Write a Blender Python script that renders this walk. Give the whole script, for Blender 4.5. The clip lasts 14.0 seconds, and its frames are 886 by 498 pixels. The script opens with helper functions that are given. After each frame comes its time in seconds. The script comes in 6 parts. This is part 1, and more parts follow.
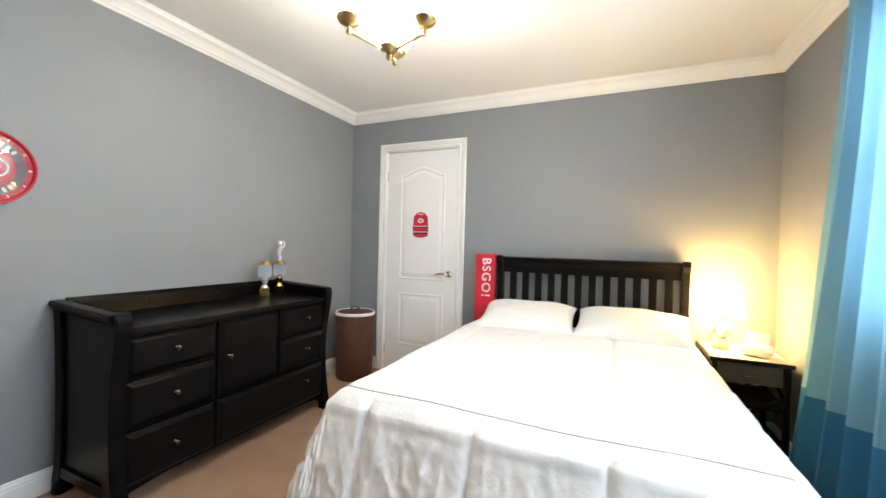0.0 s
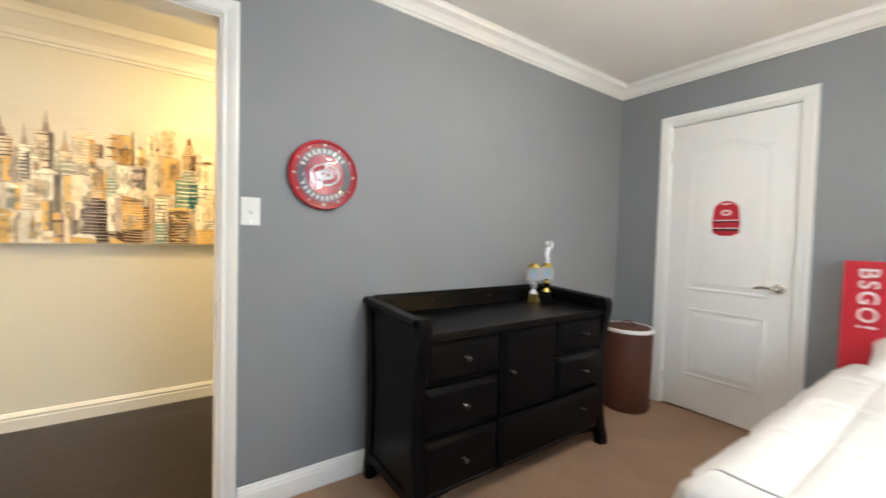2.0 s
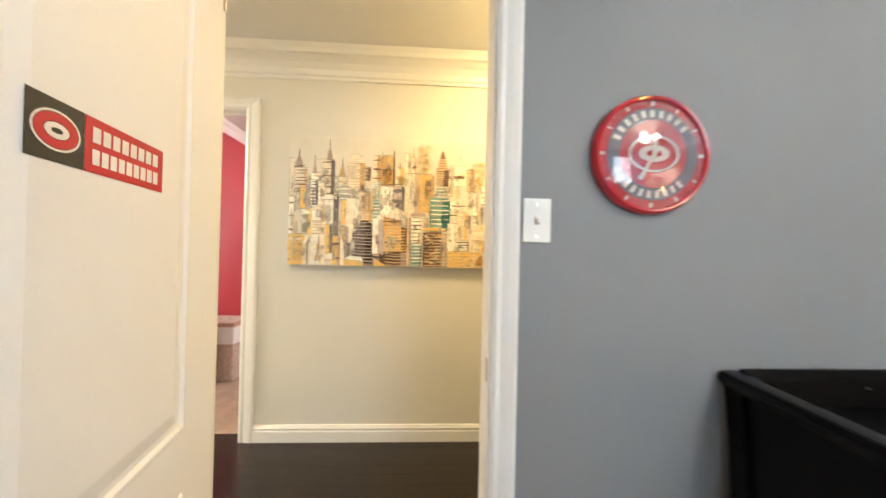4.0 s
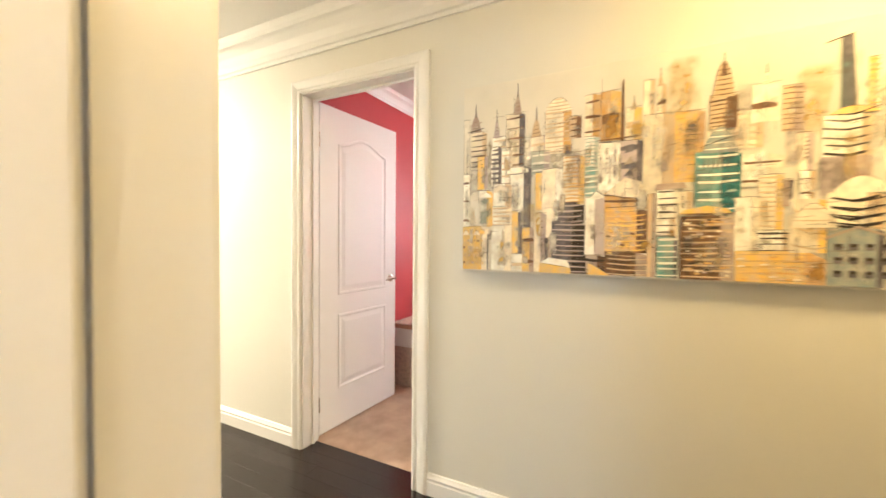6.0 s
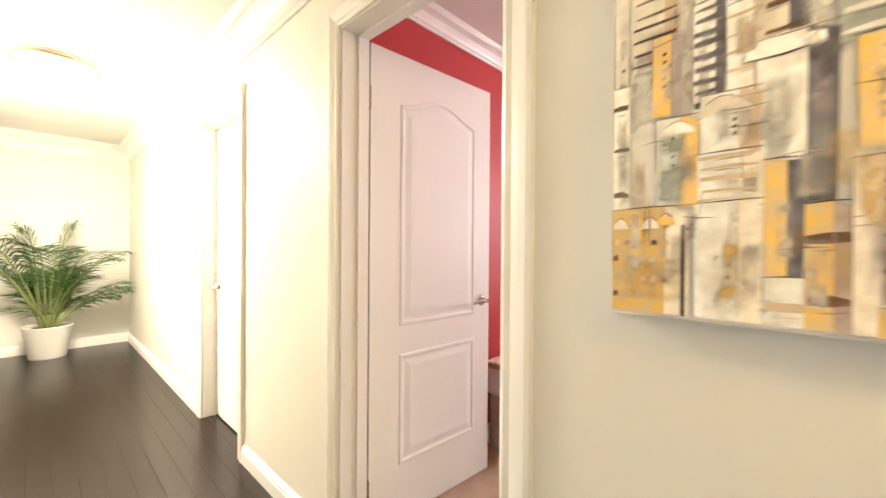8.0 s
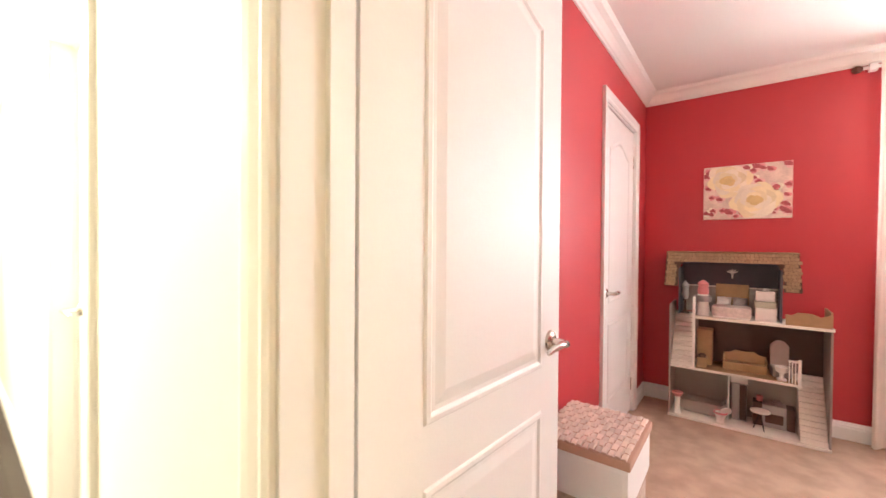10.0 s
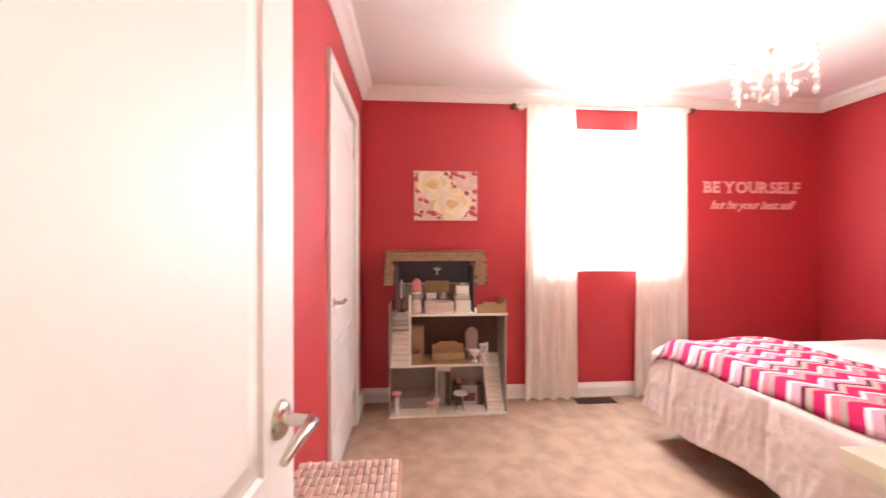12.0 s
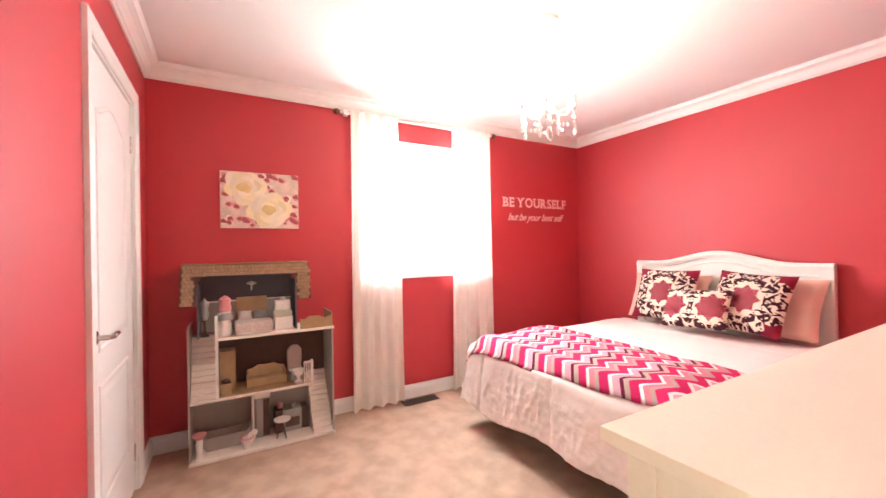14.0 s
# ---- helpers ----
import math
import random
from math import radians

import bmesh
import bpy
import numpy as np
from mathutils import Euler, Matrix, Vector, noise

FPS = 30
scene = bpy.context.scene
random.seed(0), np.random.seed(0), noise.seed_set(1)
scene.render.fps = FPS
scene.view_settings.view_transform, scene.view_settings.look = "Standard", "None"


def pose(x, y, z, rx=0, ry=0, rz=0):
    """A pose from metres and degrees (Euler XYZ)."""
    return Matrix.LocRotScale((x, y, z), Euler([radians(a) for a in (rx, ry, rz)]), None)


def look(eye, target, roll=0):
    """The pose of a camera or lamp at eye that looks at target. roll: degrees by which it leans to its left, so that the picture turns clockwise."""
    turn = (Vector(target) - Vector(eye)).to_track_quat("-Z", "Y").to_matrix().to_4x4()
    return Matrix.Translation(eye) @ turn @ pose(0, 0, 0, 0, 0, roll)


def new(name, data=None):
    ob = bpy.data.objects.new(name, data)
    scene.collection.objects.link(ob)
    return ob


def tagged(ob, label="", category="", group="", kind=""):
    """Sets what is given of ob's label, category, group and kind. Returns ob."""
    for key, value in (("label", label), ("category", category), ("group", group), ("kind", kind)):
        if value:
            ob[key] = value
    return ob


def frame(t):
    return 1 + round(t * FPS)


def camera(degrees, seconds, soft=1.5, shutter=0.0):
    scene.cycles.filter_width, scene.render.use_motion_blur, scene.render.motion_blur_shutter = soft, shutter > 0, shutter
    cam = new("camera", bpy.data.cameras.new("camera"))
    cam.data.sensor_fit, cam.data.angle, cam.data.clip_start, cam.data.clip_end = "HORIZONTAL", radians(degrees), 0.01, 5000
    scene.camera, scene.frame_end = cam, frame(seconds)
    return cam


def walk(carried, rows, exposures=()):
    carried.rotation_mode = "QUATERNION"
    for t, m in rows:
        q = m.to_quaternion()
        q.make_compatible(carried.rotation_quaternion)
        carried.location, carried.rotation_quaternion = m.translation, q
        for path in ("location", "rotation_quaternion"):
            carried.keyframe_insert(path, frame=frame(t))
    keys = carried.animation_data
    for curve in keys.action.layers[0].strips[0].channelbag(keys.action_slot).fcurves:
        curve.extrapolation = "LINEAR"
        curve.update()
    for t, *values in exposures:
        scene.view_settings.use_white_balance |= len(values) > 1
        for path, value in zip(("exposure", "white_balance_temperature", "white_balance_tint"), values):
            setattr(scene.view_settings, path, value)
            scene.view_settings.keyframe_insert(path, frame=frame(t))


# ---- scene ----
import itertools

cam = camera(97.9, 14.0, shutter=0.5)
PATH = [
    (0, (2.368, 0.176, 1.186), (1.555, 2.003, 1.165), 1.5),
    (0.5, (2.224, 0.23, 1.186), (1.33, 2.018, 1.162), 1.5),
    (1, (2.077, 0.286, 1.185), (0.95, 1.938, 1.152), 1.4),
    (1.5, (1.953, 0.308, 1.193), (0.549, 1.731, 1.14), 1.6),
    (2, (1.79, 0.287, 1.193), (0.15, 1.43, 1.129), 1.5),
    (2.5, (1.603, 0.264, 1.188), (-0.188, 1.153, 1.132), 1.3),
    (3, (1.409, 0.249, 1.184), (-0.49, 0.875, 1.135), 1.1),
    (3.5, (1.216, 0.297, 1.195), (-0.76, 0.607, 1.162), 0.8),
    (3.7, (1.133, 0.269, 1.185), (-0.853, 0.508, 1.179), 1.0),
    (5.8, (0.268, 0.183, 1.229), (-1.542, -0.668, 1.172), 0.5),
    (6, (0.172, 0.132, 1.225), (-1.609, -0.777, 1.175), 0.5),
    (6.5, (-0.048, 0.013, 1.225), (-1.77, -1.003, 1.178), 0.5),
    (7, (-0.282, -0.068, 1.226), (-1.903, -1.246, 1.190), 0.4),
    (7.5, (-0.460, -0.148, 1.221), (-1.953, -1.476, 1.184), 0.3),
    (8, (-0.634, -0.293, 1.210), (-2.083, -1.672, 1.199), 0.4),
    (8.2, (-0.706, -0.358, 1.207), (-2.128, -1.764, 1.201), 0.4),
    (10.3, (-1.249, -1.181, 1.212), (-2.907, -2.298, 1.182), 0.6),
    (10.5, (-1.31, -1.205, 1.201), (-3.027, -2.229, 1.161), 0.8),
    (11, (-1.433, -1.245, 1.201), (-3.292, -1.981, 1.142), 0.7),
    (11.5, (-1.55, -1.323, 1.2), (-3.529, -1.61, 1.167), 0.6),
    (12, (-1.634, -1.348, 1.204), (-3.629, -1.195, 1.193), 0.0),
    (12.5, (-1.662, -1.348, 1.211), (-3.612, -0.904, 1.204), -0.4),
    (13, (-1.669, -1.336, 1.23), (-3.547, -0.649, 1.225), -0.7),
    (13.5, (-1.677, -1.33, 1.237), (-3.481, -0.466, 1.237), -0.8),
    (14, (-1.672, -1.323, 1.237), (-3.412, -0.337, 1.242), -1.0),
]
EXPOSURES = [(0, 0.58), (1.5, 0.52), (2.5, 0.33), (3.7, 0.34), (5.8, 0.38), (8.2, 0.36), (10.3, 0.78), (12, 0.80), (14, 0.86)]
# strengths of the daylight in the windows and of the lamps
WIN1, WIN2 = 52, 76
LAMP_TABLE, LAMP_BULB, LAMP_CEIL, LAMP_HALL, LAMP_NEAR, LAMP_CRYSTAL = 42, 72, 36, 430, 62, 175
walk(cam, [(t, look(eye, target, roll)) for t, eye, target, roll in PATH], EXPOSURES)

# ---- world, sun and daylight ----
world = bpy.data.worlds.new("sky")
scene.world = world
world.use_nodes = True
wn = world.node_tree
sky = wn.nodes.new("ShaderNodeTexSky")
sky.sky_type = "NISHITA"
sky.sun_disc = False
sky.sun_elevation, sky.sun_rotation = radians(48), radians(180)
wn.links.new(sky.outputs[0], wn.nodes["Background"].inputs[0])
wn.nodes["Background"].inputs[1].default_value = 0.15


def lamp(name, kind, matrix, power, color=(1, 1, 1), **kw):
    data = bpy.data.lights.new(name, kind)
    data.energy, data.color = power, color
    for k, v in kw.items():
        if k == "size":
            data.shape, data.size, data.size_y = "RECTANGLE", v[0], v[1]
        if k == "angle":
            data.angle = v
        if k == "soft":
            data.shadow_soft_size = v
    ob = new(name, data)
    ob.matrix_world = matrix
    return ob


lamp("sun", "SUN", look((0, -20, 22), (0, 0, 0)), 3.0, (1, 0.95, 0.88), angle=radians(0.5))
# sky light in the two window openings
lamp("window_light_bedroom", "AREA", look((3.47, 1.26, 1.5), (0, 1.26, 1.1)), WIN1, (0.82, 0.91, 1.0), size=(1.9, 1.15))
lamp("window_light_red_room", "AREA", look((-4.80, 0.22, 1.58), (0, 0.22, 1.2)), WIN2, (0.95, 0.97, 1.0), size=(1.1, 1.1))


# ---- materials ----
def mat(name, color, rough=0.5, metal=0.0, var=0.06, scale=6.0, bump=0.0, bscale=80.0, fine=0.04, coat=0.0, spec=0.5, rand=0.0, island=0.0, dark=None, patchy=False):
    """A painted or natural surface: base colour with broad and fine variation, and a fine relief."""
    m = bpy.data.materials.new(name)
    m.use_nodes = True
    nt = m.node_tree
    b = nt.nodes["Principled BSDF"]
    tc = nt.nodes.new("ShaderNodeTexCoord")
    n1, n2 = nt.nodes.new("ShaderNodeTexNoise"), nt.nodes.new("ShaderNodeTexNoise")
    n1.inputs["Scale"].default_value, n1.inputs["Detail"].default_value = scale, 4
    n2.inputs["Scale"].default_value, n2.inputs["Detail"].default_value = bscale, 3
    mx = nt.nodes.new("ShaderNodeMix")
    mx.data_type = "RGBA"
    lo = dark or tuple(c * (1 - 2 * var) for c in color)
    hi = tuple(min(1, c * (1 + var)) for c in color)
    mx.inputs["A"].default_value, mx.inputs["B"].default_value = (*lo, 1), (*hi, 1)
    hv = nt.nodes.new("ShaderNodeHueSaturation")
    hv.inputs["Color"].default_value = (*color, 1)
    add = nt.nodes.new("ShaderNodeMath")
    add.operation = "MULTIPLY_ADD"
    add.inputs[1].default_value, add.inputs[2].default_value = 2 * fine, 1 - fine
    L = nt.links.new
    for n in (n1, n2):
        L(tc.outputs["Object"], n.inputs["Vector"])
    if patchy:
        mr = nt.nodes.new("ShaderNodeMapRange")
        mr.inputs["From Min"].default_value, mr.inputs["From Max"].default_value = 0.36, 0.64
        L(n1.outputs["Fac"], mr.inputs["Value"])
        L(mr.outputs[0], mx.inputs["Factor"])
    else:
        L(n1.outputs["Fac"], mx.inputs["Factor"])
    L(mx.outputs["Result"], hv.inputs["Color"])
    L(n2.outputs["Fac"], add.inputs[0])
    src = add.outputs[0]
    if rand or island:
        r = nt.nodes.new("ShaderNodeObjectInfo" if rand else "ShaderNodeNewGeometry")
        a2 = nt.nodes.new("ShaderNodeMath")
        a2.operation = "MULTIPLY_ADD"
        k = rand or island
        a2.inputs[1].default_value, a2.inputs[2].default_value = 2 * k, 1 - k
        L(r.outputs["Random" if rand else "Random Per Island"], a2.inputs[0])
        a3 = nt.nodes.new("ShaderNodeMath")
        a3.operation = "MULTIPLY"
        L(a2.outputs[0], a3.inputs[0])
        L(src, a3.inputs[1])
        src = a3.outputs[0]
    L(src, hv.inputs["Value"])
    L(hv.outputs[0], b.inputs["Base Color"])
    b.inputs["Roughness"].default_value, b.inputs["Metallic"].default_value = rough, metal
    b.inputs["Specular IOR Level"].default_value = spec
    b.inputs["Coat Weight"].default_value = coat
    if bump:
        bp = nt.nodes.new("ShaderNodeBump")
        bp.inputs["Strength"].default_value, bp.inputs["Distance"].default_value = min(1, bump), 0.002 * max(1, bump)
        L(n2.outputs["Fac"], bp.inputs["Height"])
        L(bp.outputs[0], b.inputs["Normal"])
    return m


def glow(name, color, strength, base=(0.9, 0.88, 0.82)):
    m = mat(name, base, 0.4, var=0.02)
    b = m.node_tree.nodes["Principled BSDF"]
    b.inputs["Emission Color"].default_value = (*color, 1)
    b.inputs["Emission Strength"].default_value = strength
    return m


def sheer(name, color, through_part, rough=0.9):
    """Curtain cloth that lets part of the light through."""
    m = mat(name, color, rough, var=0.05, scale=9, bump=0.3, bscale=400, fine=0.06, spec=0.2)
    nt = m.node_tree
    b, out = nt.nodes["Principled BSDF"], nt.nodes["Material Output"]
    tr, mixer = nt.nodes.new("ShaderNodeBsdfTranslucent"), nt.nodes.new("ShaderNodeMixShader")
    tr.inputs["Color"].default_value = (*color, 1)
    mixer.inputs[0].default_value = through_part
    nt.links.new(b.outputs[0], mixer.inputs[1])
    nt.links.new(tr.outputs[0], mixer.inputs[2])
    nt.links.new(mixer.outputs[0], out.inputs[0])
    return m


def glass(name, color=(1, 1, 1), rough=0.0):
    m = bpy.data.materials.new(name)
    m.use_nodes = True
    b = m.node_tree.nodes["Principled BSDF"]
    b.inputs["Base Color"].default_value = (*color, 1)
    b.inputs["Roughness"].default_value, b.inputs["Transmission Weight"].default_value = rough, 1.0
    return m


GREY = mat("grey_wall_paint", (0.235, 0.245, 0.262), 0.62, var=0.03, scale=2, bump=0.12, bscale=160, fine=0.02)
CREAM = mat("cream_wall_paint", (0.71, 0.69, 0.63), 0.6, var=0.02, scale=2, bump=0.12, bscale=160, fine=0.02)
RED = mat("red_wall_paint", (0.47, 0.032, 0.042), 0.5, var=0.04, scale=2, bump=0.12, bscale=160, fine=0.02)
CEIL = mat("ceiling_white", (0.80, 0.79, 0.77), 0.9, var=0.015, scale=3, bump=0.4, bscale=220, fine=0.03)
TRIM = mat("trim_white_gloss", (0.80, 0.79, 0.77), 0.32, var=0.015, scale=4, fine=0.015)
DOORW = mat("door_white_paint", (0.80, 0.79, 0.78), 0.5, var=0.015, scale=3, bump=0.08, bscale=120, fine=0.015)
CARPET = mat("beige_carpet", (0.38, 0.25, 0.17), 0.95, var=0.12, scale=5, bump=1.0, bscale=500, fine=0.22, spec=0.1)
CARPET2 = mat("pink_beige_carpet", (0.50, 0.355, 0.265), 0.95, var=0.075, scale=8, patchy=True, bump=1.0, bscale=500, fine=0.22, spec=0.1)
PLANK = mat("dark_stained_wood", (0.015, 0.008, 0.006), 0.26, var=0.25, scale=14, bump=0.10, bscale=60, fine=0.1, rand=0.05, spec=0.4)
BLACKWOOD = mat("black_lacquered_wood", (0.0045, 0.0042, 0.0045), 0.30, var=0.2, scale=9, bump=0.1, bscale=90, fine=0.1, spec=0.10)
STEEL = mat("satin_nickel", (0.62, 0.58, 0.52), 0.25, 1.0, var=0.05)
BRASS = mat("antique_brass", (0.55, 0.42, 0.20), 0.3, 1.0, var=0.1, scale=30)
WHITEBED = mat("white_cotton", (0.82, 0.81, 0.80), 0.85, var=0.02, scale=8, bump=0.3, bscale=300, fine=0.03, spec=0.2)
QUILT = mat("white_quilt_cotton", (0.82, 0.81, 0.80), 0.85, var=0.02, scale=8, bump=1.6, bscale=24, fine=0.015, spec=0.2)
PLASTIC = mat("white_plastic", (0.78, 0.77, 0.74), 0.4, var=0.02)


# ---- mesh helpers ----
def link(name, bm, materials, parent=None, label="", smooth=False, loc=None):
    bmesh.ops.recalc_face_normals(bm, faces=bm.faces)
    me = bpy.data.meshes.new(name)
    bm.to_mesh(me)
    bm.free()
    for m in materials if isinstance(materials, (list, tuple)) else [materials]:
        me.materials.append(m)
    if smooth:
        for p in me.polygons:
            p.use_smooth = True
        me.set_sharp_from_angle(angle=radians(40))
    ob = new(name, me)
    if parent:
        ob.parent = parent
    if label:
        ob["label"] = label
    if loc:
        ob.location = loc
    return ob


def part(name, bm, material, parent, label="", smooth=False):
    return link(name, bm, material, parent, label, smooth)


def thing(name, label, category, m=None, group="", kind=""):
    ob = new(name)
    ob.empty_display_size = 0.1
    if m is not None:
        ob.matrix_world = m
    return tagged(ob, label, category, group, kind)


def structure(ob, label, category):
    return tagged(ob, label, category, "", "structure")


def box(x0, x1, y0, y1, z0, z1, bev=0.0, bm=None, seg=2):
    fresh = bmesh.new() if bm is None or bev else bm
    v = [fresh.verts.new((x, y, z)) for x in (x0, x1) for y in (y0, y1) for z in (z0, z1)]
    for f in ((0, 1, 3, 2), (4, 6, 7, 5), (0, 4, 5, 1), (2, 3, 7, 6), (0, 2, 6, 4), (1, 5, 7, 3)):
        fresh.faces.new([v[i] for i in f])
    if bev:
        bmesh.ops.bevel(fresh, geom=fresh.edges[:], offset=bev, segments=seg, affect="EDGES", profile=0.7)
        if bm is not None:
            join(bm, fresh)
            return bm
    return fresh


def join(bm, other):
    me = bpy.data.meshes.new("tmp")
    other.to_mesh(me)
    other.free()
    bm.from_mesh(me)
    bpy.data.meshes.remove(me)
    return bm


def prism(points, a0, a1, axis="y", bm=None, bev=0.0):
    """A flat outline pushed along an axis. points: (u, v) in the other two axes, in x, y, z order."""
    own = bmesh.new()

    def at(u, v, a):
        return {"x": (a, u, v), "y": (u, a, v), "z": (u, v, a)}[axis]

    lo, hi = [own.verts.new(at(u, v, a0)) for u, v in points], [own.verts.new(at(u, v, a1)) for u, v in points]
    n = len(points)
    own.faces.new(lo)
    own.faces.new(hi[::-1])
    for i in range(n):
        own.faces.new((lo[i], lo[(i + 1) % n], hi[(i + 1) % n], hi[i]))
    if bev:
        bmesh.ops.recalc_face_normals(own, faces=own.faces)
        bmesh.ops.bevel(own, geom=own.edges[:], offset=bev, segments=2, affect="EDGES")
    return own if bm is None else join(bm, own)


def lathe(profile, n=32, center=(0, 0, 0), bm=None):
    bm = bm or bmesh.new()
    rings = []
    for r, z in profile:
        if r < 1e-5:
            rings.append([bm.verts.new((center[0], center[1], center[2] + z))])
        else:
            rings.append([bm.verts.new((center[0] + r * math.cos(2 * math.pi * i / n), center[1] + r * math.sin(2 * math.pi * i / n), center[2] + z)) for i in range(n)])
    for a, b in zip(rings, rings[1:]):
        for i in range(n):
            j = (i + 1) % n
            q = [a[i % len(a)], a[j % len(a)], b[j % len(b)], b[i % len(b)]]
            q = list(dict.fromkeys(q))
            if len(q) > 2:
                bm.faces.new(q)
    return bm


def tube(points, radius, n=8, bm=None):
    """A round rod along points; radius: one number or one a point."""
    bm = bm or bmesh.new()
    pts = [Vector(p) for p in points]
    rs = radius if isinstance(radius, (list, tuple)) else [radius] * len(pts)
    rings, side = [], None
    for i, p in enumerate(pts):
        d = (pts[min(i + 1, len(pts) - 1)] - pts[max(i - 1, 0)]).normalized()
        if side is None:
            side = d.orthogonal().normalized()
        side = (side - d * side.dot(d)).normalized()
        up = d.cross(side)
        rings.append([bm.verts.new(p + rs[i] * (math.cos(2 * math.pi * k / n) * side + math.sin(2 * math.pi * k / n) * up)) for k in range(n)])
    for a, b in zip(rings, rings[1:]):
        for k in range(n):
            bm.faces.new((a[k], a[(k + 1) % n], b[(k + 1) % n], b[k]))
    bm.faces.new(rings[0][::-1])
    bm.faces.new(rings[-1])
    return bm


def grid(nx, ny, fn, bm=None):
    bm = bm or bmesh.new()
    v = [[bm.verts.new(fn(i / nx, j / ny)) for j in range(ny + 1)] for i in range(nx + 1)]
    for i in range(nx):
        for j in range(ny):
            bm.faces.new((v[i][j], v[i + 1][j], v[i + 1][j + 1], v[i][j + 1]))
    return bm


def solid(ob, t, offset=0.0):
    s = ob.modifiers.new("thickness", "SOLIDIFY")
    s.thickness, s.offset = t, offset
    return ob


def moulding(profile, path, closed=False, bm=None):
    """A strip of constant section along a level path, mitred; profile: (out, z), out to the left of the path."""
    bm = bm or bmesh.new()
    pts = [Vector((x, y)) for x, y in path]
    n = len(pts)
    rings = []
    for i, p in enumerate(pts):
        a = pts[i] - pts[i - 1] if i or closed else pts[1] - pts[0]
        b = pts[(i + 1) % n] - pts[i] if i < n - 1 or closed else pts[-1] - pts[-2]
        na, nb = Vector((-a.y, a.x)).normalized(), Vector((-b.y, b.x)).normalized()
        m = (na + nb).normalized()
        m /= max(0.3, m.dot(na))
        rings.append([bm.verts.new((p.x + m.x * u, p.y + m.y * u, z)) for u, z in profile])
    k = len(profile)
    for i in range(n if closed else n - 1):
        a, b = rings[i], rings[(i + 1) % n]
        for j in range(k):
            bm.faces.new((a[j], b[j], b[(j + 1) % k], a[(j + 1) % k]))
    if not closed:
        bm.faces.new(rings[0])
        bm.faces.new(rings[-1][::-1])
    return bm


# ---- the shell: walls, floors, ceilings ----
CEILING = 2.425


def wall(name, axis, t0, t1, a0, a1, openings, mats, label, z1=CEILING):
    """A wall square to axis between t0 and t1, from a0 to a1; openings (b0, b1, z0, z1). mats: for the low side and the high side."""
    bm = bmesh.new()
    cuts = sorted(openings)

    def slab(b0, b1, c0, c1):
        if b1 - b0 > 1e-4 and c1 - c0 > 1e-4:
            box(*((t0, t1, b0, b1) if axis == "x" else (b0, b1, t0, t1)), c0, c1, bm=bm)

    if cuts and all(c[2] == 0 for c in cuts):
        # a wall with doorways only is one piece: its outline runs round them
        line = [(a0, 0)]
        for b0, b1, c0, c1 in cuts:
            line += [(b0, 0), (b0, c1), (b1, c1), (b1, 0)]
        prism(line + [(a1, 0), (a1, z1), (a0, z1)], t0, t1, axis, bm)
        cuts, a0 = [], a1
    at = a0
    for b0, b1, c0, c1 in cuts:
        slab(at, b0, 0, z1)
        slab(b0, b1, 0, c0)
        slab(b0, b1, c1, z1)
        at = b1
    slab(at, a1, 0, z1)
    bmesh.ops.recalc_face_normals(bm, faces=bm.faces)
    k = "xy".index(axis)
    for f in bm.faces:
        f.material_index = 1 if f.normal[k] > 0.5 else 0
    return structure(link(name, bm, mats), label, "wall")


D1 = (-0.341, 0.440)      # doorway between grey bedroom and hall
D2 = (-1.600, -0.838)      # doorway between hall and red room
D3 = (-3.375, -2.635)       # closed hall door
C1 = (0.385, 1.125)       # closet door of the grey bedroom
C2 = (-4.265, -3.485)      # closet door of the red room
W1 = (0.30, 2.22, 0.92, 2.10)
W2 = (-0.36, 0.80, 1.012, 2.15)
TOP = 2.05
wall("wall_bedroom_west", "x", -0.12, 0, -1.0, 3.28, [(*D1, 0, TOP)], [CREAM, GREY], "grey painted wall with the bedroom doorway")
wall("wall_hall_east", "x", -0.12, 0, -6.50, -1.0, [], [CREAM, CREAM], "plain cream painted hall wall")
wall("wall_bedroom_north", "y", 3.28, 3.40, -1.55, 3.44, [(*C1, 0, TOP)], [GREY, CREAM], "grey painted wall behind the bed with a closet door")
wall("wall_bedroom_east", "x", 3.32, 3.44, -1.0, 3.28, [W1], [GREY, CREAM], "grey painted wall with a curtained window")
wall("wall_bedroom_south", "y", -1.12, -1.0, 0, 3.44, [], [CREAM, GREY], "plain grey painted wall")
wall("wall_hall_west", "x", -1.55, -1.43, -6.50, 3.28, [(*D3, 0, TOP), (*D2, 0, TOP)], [RED, CREAM], "cream hall wall, painted red on the room side")
wall("wall_hall_south", "y", -6.62, -6.50, -1.55, 0, [], [CREAM, CREAM], "plain cream wall at the end of the hall")
wall("wall_red_room_north", "y", 2.09, 2.21, -4.77, -1.55, [], [RED, CREAM], "bright red wall behind the white headboard")
wall("wall_red_room_west", "x", -4.77, -4.65, -1.74, 2.09, [W2], [CREAM, RED], "bright red wall with a curtained window")
wall("wall_red_room_south", "y", -1.86, -1.74, -4.77, -1.55, [(*C2, 0, TOP)], [CREAM, RED], "bright red wall with a closet door")
structure(link("ceiling", box(-4.77, 3.44, -6.62, 3.40, CEILING, CEILING + 0.1), CEIL), "flat white ceiling", "ceiling")
structure(link("floor_bedroom", box(-0.03, 3.44, -1.12, 3.40, -0.1, 0.0), CARPET), "beige cut-pile carpet", "floor")
